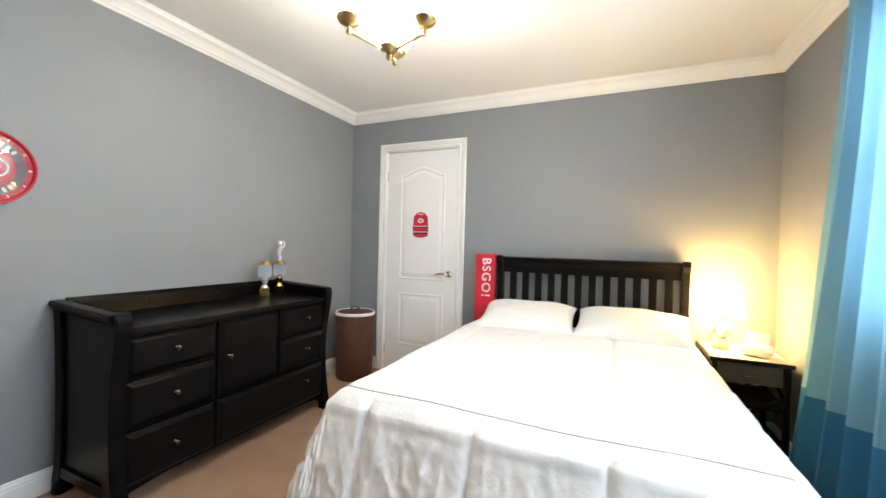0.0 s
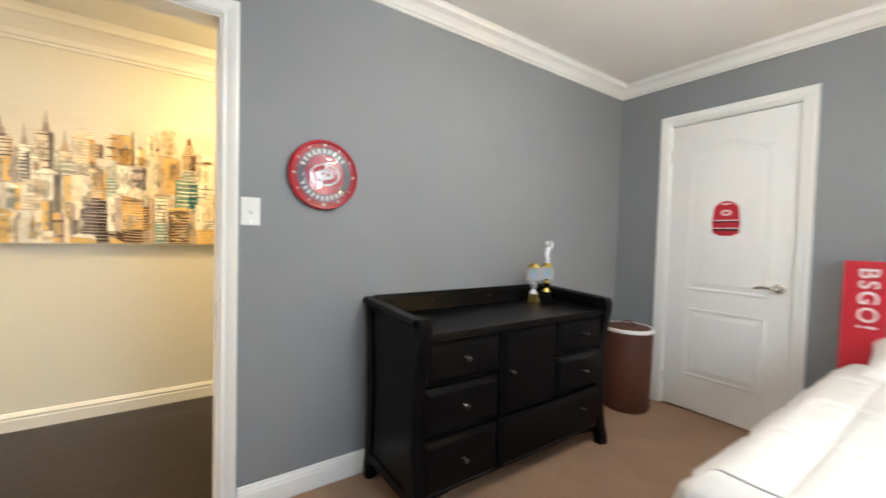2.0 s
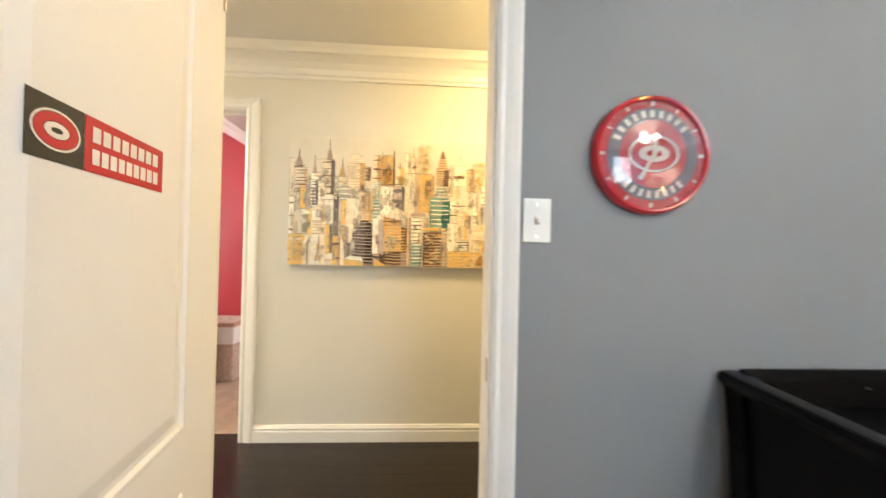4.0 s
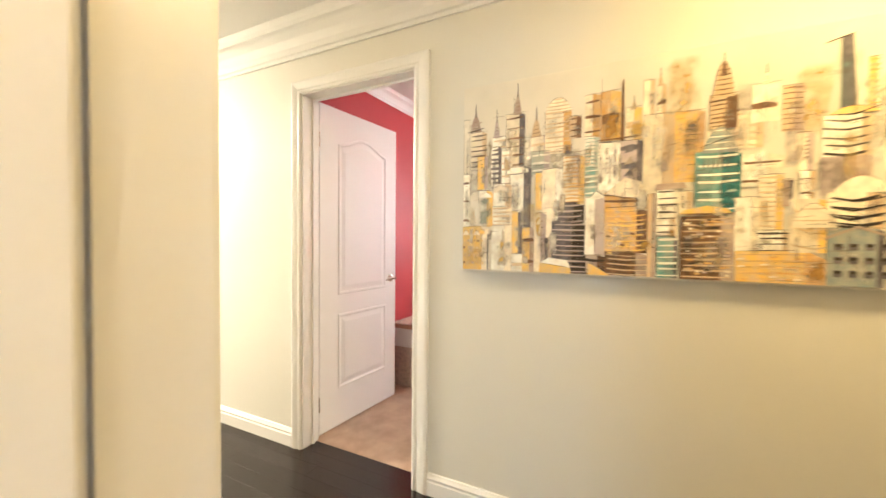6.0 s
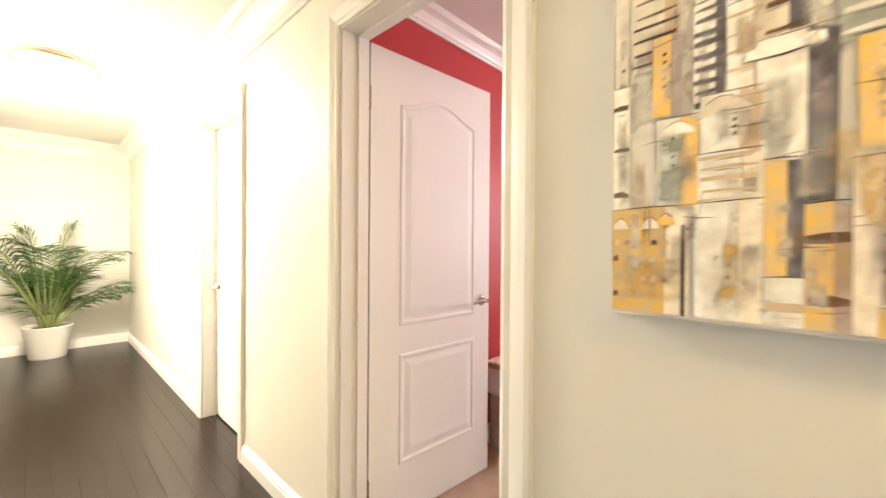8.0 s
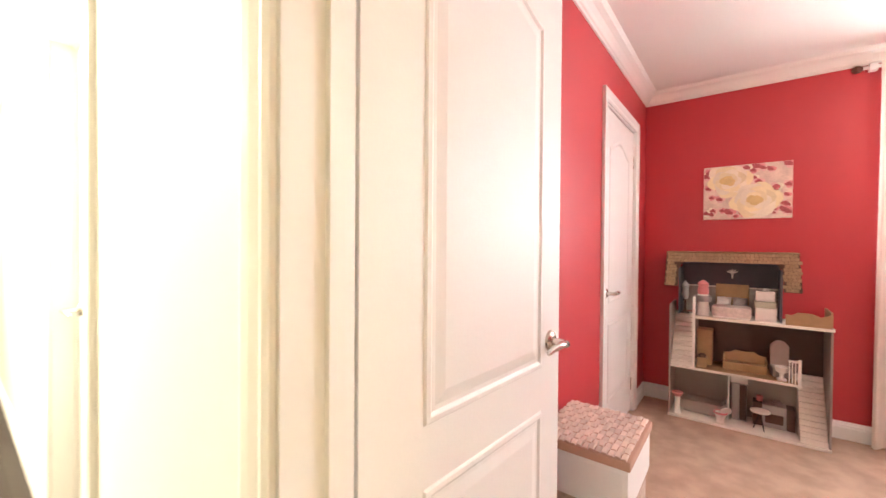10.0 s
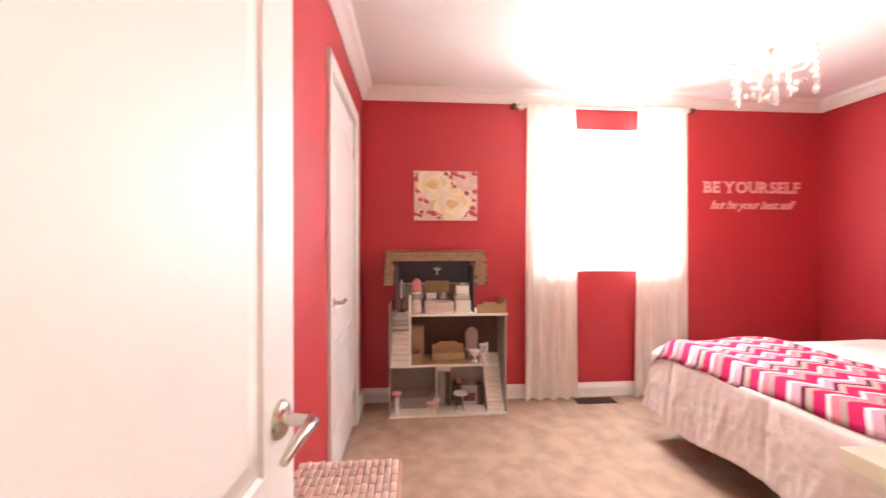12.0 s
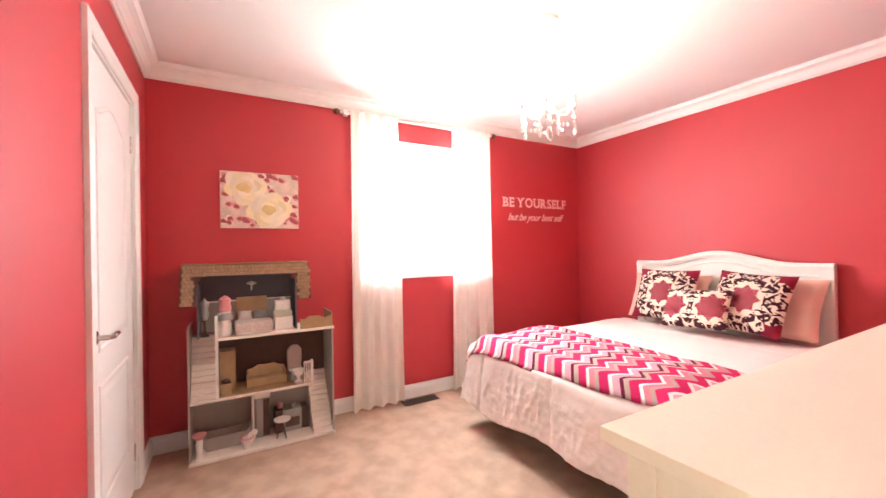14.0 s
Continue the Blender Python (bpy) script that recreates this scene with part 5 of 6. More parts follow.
for k in range(6):
    stroke(0.318 + 0.013 * k, 1.462, 0.319 + 0.013 * k, 1.505, "slate", 0.003)
wash(0.385, 1.34, 0.05, 0.09, "deepteal", 1.0)
patch([(0.250, 1.318), (0.400, 1.318), (0.385, 1.336), (0.330, 1.346), (0.262, 1.332)], "gold")
stroke(0.250, 1.318, 0.402, 1.318, "umber", 0.004)
for k in range(60):
    y, z = rng.uniform(0.26, 0.385), rng.uniform(1.105, 1.30)
    l = rng.uniform(0.008, 0.022)
    patch([(y, z), (y + l, z + rng.uniform(-0.002, 0.002)), (y + l, z + 0.006), (y, z + 0.007)], rng.choice(("tan", "taupe", "ink", "ochre", "lilac", "cream")))
for k in range(24):
    y, z = rng.uniform(0.41, 0.60), rng.uniform(1.10, 1.175)
    patch([(y, z), (y + 0.02, z + 0.002), (y + 0.019, z + 0.007), (y + 0.001, z + 0.006)], rng.choice(("ochre", "cream", "tan", "gold")))
wash(0.61, 1.10, 0.04, 0.08, "ochre", 1.0)
arc(0.545, 0.655, 1.270, 0.075, "cream", 2, "tan")
arc(0.640, 0.770, 1.372, 0.050, "cream")
for k in range(4):
    stroke(0.635, 1.285 + 0.024 * k, 0.775, 1.290 + 0.024 * k, "ink", 0.007 - 0.001 * k, -0.012)
for j in range(3):
    for i in range(4):
        y, z = 0.648 + 0.034 * i, 1.122 + 0.040 * j
        patch([(y, z), (y + 0.019, z + 0.001), (y + 0.019, z + 0.020), (y, z + 0.021)], "slate")
        patch([(y + 0.002, z + 0.010), (y + 0.017, z + 0.011), (y + 0.017, z + 0.019), (y + 0.002, z + 0.019)], "ink")
patch([(0.625, 1.232), (0.700, 1.268), (0.775, 1.236), (0.770, 1.246), (0.700, 1.276), (0.628, 1.242)], "taupe")
# thin glazes that break the edges, then loose pencil strokes over the towers
for i in range(70):
    y, z = rng.uniform(PY0 + 0.03, PY1 - 0.04), rng.uniform(1.11, 1.60)
    wash(y, z, rng.uniform(0.012, 0.040), rng.uniform(0.04, 0.14), rng.choice(("lilac", "gold", "lilac", "white", "cream", "white", "tan", "ochre", "slate")), rng.uniform(0.35, 0.8))
for i in range(170):
    y, z = rng.uniform(PY0 + 0.02, PY1 - 0.05), rng.uniform(1.15, 1.74)
    if rng.random() < 0.45:
        stroke(y, z, y + rng.uniform(-0.002, 0.003), z + rng.uniform(0.03, 0.09), rng.choice(("umber", "taupe", "ink")), 0.0012)
    else:
        stroke(y, z, y + rng.uniform(0.02, 0.06), z + rng.uniform(-0.004, 0.010), rng.choice(("umber", "taupe", "ink")), 0.0014, rng.uniform(-0.004, 0.004))
part("painted_city", city, CITY, canvas, "painted towers in ochre, teal, slate and cream")

# ---- red room: pattern materials ----
class Nodes:
    """Small arithmetic on shader values."""

    def __init__(self, m):
        self.nt = m.node_tree
        tc = self.nt.nodes.new("ShaderNodeTexCoord")
        sp = self.nt.nodes.new("ShaderNodeSeparateXYZ")
        self.nt.links.new(tc.outputs["Object"], sp.inputs[0])
        self.x, self.y, self.z = sp.outputs
        self.co = tc.outputs["Object"]

    def do(self, op, a, b=0.0, c=0.0):
        n = self.nt.nodes.new("ShaderNodeMath")
        n.operation = op
        for i, v in enumerate((a, b, c)):
            if isinstance(v, (int, float)):
                n.inputs[i].default_value = v
            else:
                self.nt.links.new(v, n.inputs[i])
        return n.outputs[0]

    def noise(self, scale, detail=2.0):
        n = self.nt.nodes.new("ShaderNodeTexNoise")
        n.inputs["Scale"].default_value, n.inputs["Detail"].default_value = scale, detail
        self.nt.links.new(self.co, n.inputs["Vector"])
        return n.outputs["Fac"]

    def mix(self, f, a, b):
        n = self.nt.nodes.new("ShaderNodeMix")
        n.data_type = "RGBA"
        self.nt.links.new(f, n.inputs["Factor"])
        for k, v in (("A", a), ("B", b)):
            if isinstance(v, tuple):
                n.inputs[k].default_value = (*v, 1)
            else:
                self.nt.links.new(v, n.inputs[k])
        return n.outputs["Result"]


def damask(name, spread=0.0):
    """Cream cotton printed with burgundy leaf medallions in rings of dark scrolls; spread: two medallions side by side."""
    m = mat(name, (0.72, 0.55, 0.45), 0.85, bump=0.4, bscale=350, spec=0.2)
    k = Nodes(m)
    u, v = k.do("ABSOLUTE", k.do("SUBTRACT", k.do("ABSOLUTE", k.x), spread)), k.y

    def polar(x, y):
        return k.do("SQRT", k.do("ADD", k.do("MULTIPLY", x, x), k.do("MULTIPLY", y, y))), k.do("ARCTAN2", y, x)

    def leafy(r, th, size, lobes, deep):
        edge = k.do("MULTIPLY", k.do("ABSOLUTE", k.do("SINE", k.do("MULTIPLY", th, lobes))), deep)
        return k.do("LESS_THAN", k.do("ADD", r, edge), size)

    r, th = polar(u, v)
    wob = k.do("MULTIPLY", k.do("SUBTRACT", k.noise(40, 1.0), 0.5), 0.02)
    r = k.do("ADD", r, wob)
    flower = leafy(r, th, 0.104, 4.0, 0.026)
    petal = k.do("MULTIPLY", flower, k.do("LESS_THAN", k.do("ABSOLUTE", k.do("SINE", k.do("ADD", k.do("MULTIPLY", r, 150.0), k.do("MULTIPLY", k.do("COSINE", k.do("MULTIPLY", th, 8.0)), 1.6)))), 0.20))
    # mirrored scrolls: noise read from folded coordinates, outside the medallion
    comb = k.nt.nodes.new("ShaderNodeCombineXYZ")
    k.nt.links.new(u, comb.inputs[0])
    k.nt.links.new(k.do("ABSOLUTE", v), comb.inputs[1])
    n = k.nt.nodes.new("ShaderNodeTexNoise")
    n.inputs["Scale"].default_value, n.inputs["Detail"].default_value, n.inputs["Distortion"].default_value = 24.0, 0.0, 1.8
    k.nt.links.new(comb.outputs[0], n.inputs["Vector"])
    wave = k.do("MULTIPLY", k.do("SINE", k.do("ADD", k.do("MULTIPLY", th, 16.0), k.do("MULTIPLY", r, 110.0))), 0.035)
    curls = k.do("GREATER_THAN", k.do("ADD", n.outputs["Fac"], wave), 0.465)
    scroll = k.do("MULTIPLY", curls, k.do("GREATER_THAN", r, 0.112))
    rc, tc_ = polar(k.do("SUBTRACT", u, 0.215), k.do("SUBTRACT", k.do("ABSOLUTE", v), 0.205))
    corner = leafy(rc, tc_, 0.090, 4.0, 0.024)
    c = k.mix(scroll, (0.74, 0.57, 0.46), (0.050, 0.010, 0.018))
    c = k.mix(corner, c, (0.22, 0.012, 0.032))
    c = k.mix(flower, c, (0.23, 0.012, 0.036))
    c = k.mix(petal, c, (0.62, 0.40, 0.34))
    b = m.node_tree.nodes["Principled BSDF"]
    k.nt.links.new(c, b.inputs["Base Color"])
    return m


def chevron(name):
    """Woven throw in magenta, burgundy, grey, pink and white zigzags."""
    m = mat(name, (0.6, 0.1, 0.2), 0.9, bump=0.8, bscale=300, spec=0.1)
    k = Nodes(m)
    zig = k.do("MULTIPLY", k.do("PINGPONG", k.do("ADD", k.y, 5.0), 0.072), 0.90)
    s = k.do("FRACT", k.do("DIVIDE", k.do("ADD", k.do("ADD", k.x, 10.0), k.do("ADD", zig, k.do("MULTIPLY", k.noise(14), 0.008))), 0.285))
    ramp = k.nt.nodes.new("ShaderNodeValToRGB")
    cr_ = ramp.color_ramp
    cr_.interpolation = "CONSTANT"
    cols = ((0.0, (0.50, 0.018, 0.10)), (0.19, (0.80, 0.72, 0.70)), (0.26, (0.58, 0.32, 0.38)), (0.40, (0.13, 0.012, 0.035)), (0.47, (0.44, 0.34, 0.29)), (0.57, (0.50, 0.018, 0.10)), (0.74, (0.80, 0.72, 0.70)), (0.80, (0.60, 0.20, 0.24)), (0.92, (0.40, 0.31, 0.27)))
    for i, (p, c) in enumerate(cols):
        e = cr_.elements[i] if i < 2 else cr_.elements.new(p)
        e.position, e.color = p, (*c, 1)
    k.nt.links.new(s, ramp.inputs[0])
    k.nt.links.new(ramp.outputs[0], m.node_tree.nodes["Principled BSDF"].inputs["Base Color"])
    return m


PINKSHEET = mat("pink_cotton", (0.74, 0.46, 0.38), 0.85, var=0.05, scale=8, bump=0.3, bscale=250, spec=0.2)
BLUSH = mat("blush_white_quilt", (0.84, 0.76, 0.72), 0.8, var=0.04, scale=7, bump=1.4, bscale=30, fine=0.02, spec=0.25)
IVORY = mat("ivory_paint", (0.85, 0.83, 0.70), 0.35, var=0.02, scale=3)
WHITEWOOD = mat("white_painted_wood", (0.80, 0.77, 0.72), 0.35, var=0.02)
CREAMCLOTH = sheer("cream_curtain_cloth", (0.90, 0.86, 0.79), 0.27)

# ---- red room: window and curtains ----
window("window_2", -4.75, -4.68, *W2, "bright white vinyl window in the red wall", mid=1.22)
structure(link("window_sill", box(-4.68, -4.640, W2[0] - 0.0, W2[1], W2[2] - 0.006, W2[2] + 0.004), WINFRAME), "thin white window sill", "window sill")
curtain("curtain", -0.475, -0.085, (0.02, 0.02), -4.575, 2.318, 0.012, 4, [CREAMCLOTH], "cream pleated floor-length curtain", amp=0.030, side=1)
curtain("curtain", 0.425, 0.835, (0.03, 0.01), -4.575, 2.318, 0.012, 4, [CREAMCLOTH], "cream pleated floor-length curtain", amp=0.028, seed=3.0, side=1)
rod2 = thing("curtain_rod", "white curtain rod with brown end finials", "curtain rod")
part("rod", tube([(-4.627, -0.54, 2.312), (-4.627, 0.90, 2.312)], 0.011, 12), TRIM, rod2, "", True)
for y, s in ((-0.54, -1), (0.90, 1)):
    part("finial", facing(lathe([(0, 0.05), (0.012, 0.045), (0.024, 0.028), (0.020, 0.010), (0.014, 0.004), (0.014, 0), (0, 0)], 16), pose(-4.627, y, 2.312, -90 * s)), BROWN, rod2, "", True)
for y in (-0.495, 0.855):
    part("bracket", box(-4.6495, -4.605, y - 0.018, y + 0.018, 2.288, 2.332, 0.003), TRIM, rod2, "", True)
fv = thing("floor_vent", "brown metal floor vent below the window", "floor vent", pose(-4.545, 0.065, 0))
part("plate", box(-0.055, 0.055, -0.155, 0.155, 0.0, 0.005, 0.002), mat("vent_brown", (0.055, 0.035, 0.022), 0.45, 0.4), fv)
# flat black strips on the plate stand in for the shade inside the openings
for i in range(14):
    y = -0.135 + i * 0.0205
    part("slot", box(-0.036, 0.036, y, y + 0.008, 0.005, 0.0058), INK, fv)

# ---- red room: canvas print and wall lettering ----
rp = thing("canvas_print", "square-edged canvas print of cream and pink roses", "picture", pose(-4.6495, -1.0965, 1.602, 90, 0, 90))
part("canvas", box(-0.247, 0.247, -0.192, 0.192, 0, 0.02, 0.002), mat("print_ground", (0.80, 0.62, 0.53), 0.7, var=0.25, scale=13, bscale=90, fine=0.2), rp)
ROSE = [mat("rose_" + n, c, 0.7, var=0.08, scale=20, island=0.10) for n, c in (("cream", (0.80, 0.69, 0.45)), ("butter", (0.72, 0.54, 0.24)), ("pale", (0.80, 0.72, 0.58)), ("pink", (0.68, 0.26, 0.27)), ("blush", (0.74, 0.46, 0.42)), ("deep", (0.40, 0.09, 0.10)))]
rng = random.Random(11)


def rose(name, cx, cy, r, tones, petals=22):
    bm = bmesh.new()
    for k in range(petals):
        f = (1 - k / petals) ** 0.8
        a = k * 2.4
        pr = r * (0.55 * f + 0.10)
        px, py = cx + r * 0.55 * f * math.cos(a), cy + r * 0.55 * f * math.sin(a)
        z = 0.0204 + 0.00005 * k + (0.0018 if r > 0.05 else 0)
        vs = []
        for i in range(14):
            t = 2 * math.pi * i / 14
            q = pr * (1 + 0.10 * math.sin(3 * t + k))
            vs.append(bm.verts.new((min(0.2455, max(-0.2455, px + q * math.cos(t))), min(0.190, max(-0.190, py + q * math.sin(t) * 0.92)), z)))
        bm.faces.new(vs).material_index = tones[k % len(tones)] if k < petals - 5 else 1 if tones[0] == 0 else 5
    part(name, bm, ROSE, rp)["kind"] = "stuff"


for i in range(64):
    x, y = rng.uniform(-0.23, 0.23), rng.uniform(-0.175, 0.175)
    rose("small_flower", x, y, rng.uniform(0.018, 0.036), rng.choice([(3, 4, 3), (4, 3, 4), (4, 2, 3), (2, 4, 2), (2, 0, 4), (3, 5, 4)]), 9)
rose("rose", -0.10, 0.085, 0.118, (0, 2, 0, 2))
rose("rose", 0.045, -0.065, 0.130, (0, 2, 2, 0), 26)

PINKPRINT = mat("pale_pink_vinyl", (0.80, 0.52, 0.50), 0.5)
wl = thing("wall_lettering", "pale pink vinyl lettering on the red wall", "wall lettering", pose(-4.6492, 1.48, 1.69, 90, 0, 90))
# capitals with slab serifs: (side of the letter, top or bottom), and ticks at the ends of arms
SERIFS = {"B": "lt lb", "E": "lt lb", "Y": "lt rt cb", "U": "lt rt", "R": "lt lb rb", "L": "lt lb", "F": "lt lb"}
TICKS = {"E": "tb", "L": "b", "F": "t"}
pen, glyphs = 0.0, []
for ch in "BE YOURSELF":
    if ch == " ":
        pen += 0.022
        continue
    glyph = text_mesh("letter", ch, 0.128, pose(0, 0, 0), PINKPRINT, wl, bold=0.0035)
    xs, ys = [v.co.x for v in glyph.data.vertices], [v.co.y for v in glyph.data.vertices]
    x0, x1, y0, y1 = min(xs), max(xs), min(ys), max(ys)
    glyphs.append((glyph, pen - x0))
    for code in SERIFS.get(ch, "").split():
        cx = {"l": x0 + 0.010, "r": x1 - 0.010, "c": (x0 + x1) / 2}[code[0]]
        top = code[1] == "t"
        bar = box(cx - 0.020, cx + 0.020, y1 - 0.009 if top else y0, y1 if top else y0 + 0.009, -0.0006, 0.0010)
        part("serif", bar, PINKPRINT, glyph)
    for t_ in TICKS.get(ch, ""):
        part("serif", box(x1 - 0.010, x1, y1 - 0.027 if t_ == "t" else y0, y1 if t_ == "t" else y0 + 0.027, -0.0006, 0.0010), PINKPRINT, glyph)
    pen += x1 - x0 + 0.014
for glyph, x in glyphs:
    glyph.matrix_basis = pose(x - pen / 2, 0.004, 0)
text_mesh("second_line", "but be your best self", 0.100, pose(-0.015, -0.140, 0.0), PINKPRINT, wl, shear=0.45, bold=0.0012, spacing=0.90)

# ---- red room: bed ----
bed2 = thing("bed", "white bed with an arched headboard and blush bedding", "bed")


def crest(x0, x1, z, rise):
    n = 40
    return [(x0 + (x1 - x0) * i / n, z + rise * (0.5 - 0.5 * math.cos(2 * math.pi * min(1, max(0, (i / n - 0.12) / 0.76)))) ** 1.1) for i in range(n + 1)]


up = crest(-3.905, -2.57, 1.105, 0.085)
part("headboard_panel", prism([(-3.86, 0.35), (-2.615, 0.35)] + [(x, z - 0.03) for x, z in crest(-3.86, -2.615, 1.09, 0.085)][::-1], 2.030, 2.056, "y"), WHITEWOOD, bed2)
bm = bmesh.new()
sect = [(2.010, -0.045), (2.004, -0.020), (2.012, -0.004), (2.030, 0.004), (2.060, 0.0), (2.060, -0.045)]
rings = [[bm.verts.new((x, y, z + dz)) for y, dz in sect] for x, z in up]
for a, b in zip(rings, rings[1:]):
    for i in range(6):
        bm.faces.new((a[i], b[i], b[(i + 1) % 6], a[(i + 1) % 6]))
bm.faces.new(rings[0])
bm.faces.new(rings[-1][::-1])
part("headboard_cap", bm, WHITEWOOD, bed2, "moulded arched cap", True)
up2 = [(x, z - 0.078) for x, z in crest(-3.83, -2.645, 1.10, 0.085)]
part("inner_bead", tube([(x, 2.027, z) for x, z in up2], 0.007, 8), WHITEWOOD, bed2, "", True)
for x in (-3.905, -2.63):
    part("post", box(x, x + 0.06, 2.008, 2.062, 0, 1.062, 0.004), WHITEWOOD, bed2)
part("box_spring", box(-3.88, -2.60, 0.30, 2.0, 0.22, 0.36, 0.02), mat("box_spring_cloth", (0.16, 0.12, 0.10), 0.9), bed2)
part("mattress", box(-3.88, -2.60, 0.28, 2.0, 0.36, 0.54, 0.04, seg=3), PINKSHEET, bed2)
for x in (-3.82, -2.70):
    for y in (0.42, 1.85):
        part("leg", box(x, x + 0.045, y, y + 0.045, 0, 0.225, 0.003), BLACKWOOD, bed2)
blush_quilt, blush_seam = drape(-3.985, -2.50, 0.185, 1.82, 0.595, 0.46, 0.42, 0.47, r=0.095, splay=0.10, puff=0.014, cell=0.62, fold=0.008, res=0.012, wave=9, hem=0.9, crease=0.010)
q2 = link("comforter", blush_quilt, BLUSH, smooth=True)
tagged(solid(q2, 0.022, -1), "blush white puffed comforter hanging over the bed", "comforter")
part("seam", tube(blush_seam, 0.0022), mat("blush_stitching", (0.52, 0.38, 0.34), 0.9), q2, "stitched seam", True)
# chevron throw laid across the foot of the bed


def throw_at(u, v):
    x0, x1, r = -3.985, -2.50, 0.085
    s = -0.16 + u * (x1 - x0 + 0.32)
    e = max(-s, s - (x1 - x0), 0.0)
    x = x0 + min(max(s, 0), x1 - x0) + (0.014 if s > x1 - x0 else -0.014 if s < 0 else 0)
    edge = min(s, x1 - x0 - s)
    z = 0.626 - (0.085 * (1 - min(1, max(0, edge) / 0.11)) ** 2.2) - e
    y = 0.172 + 0.02 + v * (0.60 + 0.10 * (1 - u)) + 0.012 * noise.noise((s * 4, v * 3, 2))
    y += 0.05 * (u - 0.5)
    fall = max(0.0, 0.285 - y) / 0.09
    z -= 0.072 * min(1.3, fall) ** 2
    z += 0.010 * noise.noise((s * 6, y * 6, 8)) + 0.008 * math.sin(9 * y + 3 * s)
    return x, y, z


tw = link("throw_blanket", grid(110, 46, throw_at), chevron("chevron_weave"), smooth=True)
tagged(solid(tw, 0.012, 1), "pink and grey chevron throw across the bed foot", "throw blanket")

DAMASK, DAMASK_PAIR = damask("damask_print"), damask("damask_print_pair", 0.13)


def sit(name, w, h, t, m, material, label, group, seed=0.0):
    p = link(name, cushion(w, h, t, seed=seed), material, smooth=True)
    p.matrix_world = m
    return tagged(p, label, "pillow", group)


sit("pillow", 0.62, 0.40, 0.17, pose(-3.56, 1.905, 0.815, 68, 0, 3), PINKSHEET, "pink pillow against the white headboard", "pillows on the pink bed", 1.0)
sit("pillow", 0.62, 0.42, 0.17, pose(-2.89, 1.905, 0.815, 66, 0, -4), PINKSHEET, "pink pillow against the white headboard", "pillows on the pink bed", 4.0)
sit("cushion", 0.46, 0.43, 0.14, pose(-3.50, 1.76, 0.850, 66, 0, 4), DAMASK, "square burgundy and cream damask cushion", "damask cushions", 2.0)
sit("cushion", 0.46, 0.43, 0.14, pose(-2.92, 1.735, 0.850, 64, 3, -6), DAMASK, "square burgundy and cream damask cushion", "damask cushions", 5.0)
sit("cushion", 0.46, 0.30, 0.13, pose(-3.19, 1.60, 0.785, 62, -4, -2), DAMASK_PAIR, "oblong damask cushion in front of the others", "damask cushions", 7.0)

# ---- red room: chest of drawers ----
ch = thing("chest_of_drawers", "ivory painted chest of drawers beside the doorway", "chest of drawers")
part("top", box(-2.128, -1.568, -0.755, 0.90, 0.898, 0.925, 0.003), IVORY, ch, "smooth ivory top board")
part("body", box(-2.085, -1.575, -0.715, 0.86, 0.10, 0.898, 0.002), IVORY, ch)
for x0, x1 in ((-2.095, -2.045), (-1.625, -1.570)):
    part("side_stile", box(x0, x1, -0.728, -0.715, 0.0, 0.898, 0.002), IVORY, ch)
part("side_rail", box(-2.045, -1.625, -0.728, -0.715, 0.835, 0.898, 0.002), IVORY, ch)
part("side_rail", box(-2.045, -1.625, -0.728, -0.715, 0.06, 0.13, 0.002), IVORY, ch)
for y in (-0.715, 0.81):
    part("leg", box(-2.09, -2.04, y, y + 0.05, 0, 0.10, 0.002), IVORY, ch)
    part("leg", box(-1.625, -1.575, y, y + 0.05, 0, 0.10, 0.002), IVORY, ch)

# ---- red room: wicker hamper ----
WICKER = mat("blush_wicker", (0.78, 0.63, 0.54), 0.7, var=0.12, scale=20, fine=0.1, rand=0.14)
hp = thing("wicker_hamper", "woven wicker hamper with a lid and white liner", "hamper", pose(-2.69, -1.545, 0))
part("body", box(-0.175, 0.175, -0.145, 0.145, 0.0, 0.44, 0.02), mat("wicker_sides", (0.60, 0.46, 0.38), 0.7, var=0.3, scale=40, bump=1, bscale=90), hp)
part("liner", box(-0.185, 0.185, -0.155, 0.155, 0.33, 0.49, 0.02), WHITEBED, hp, "white cotton liner")
lid = part("lid", box(-0.190, 0.190, -0.160, 0.160, 0.485, 0.518, 0.008), mat("wicker_gap", (0.50, 0.30, 0.22), 0.8), hp)
strand = {}
for i in range(15):
    y = -0.150 + i * 0.0207
    for j in range(9):
        ph = (j + i) % 2
        x0, x1 = -0.186 + j * 0.0418, -0.186 + (j + 1) * 0.0418
        if "m" not in strand:
            b_ = bmesh.new()
            cs = []
            for k in range(5):
                f = k / 4
                h = 0.006 * math.sin(math.pi * f)
                cs.append([b_.verts.new((0.040 * f - 0.001, yy, h + hh)) for yy, hh in ((-0.0095, 0.0), (-0.006, 0.006), (0.006, 0.006), (0.0095, 0.0))])
            for a, b in zip(cs, cs[1:]):
                for q in range(3):
                    b_.faces.new((a[q], b[q], b[q + 1], a[q + 1]))
            first = part("strand", b_, WICKER, lid, "", True)
            strand["m"] = first.data
            first.location = (x0, y, 0.5165 + 0.002 * ph)
        else:
            o = new("strand", strand["m"])
            o.parent = lid
            o.location = (x0, y, 0.5165 + 0.003 * ph)

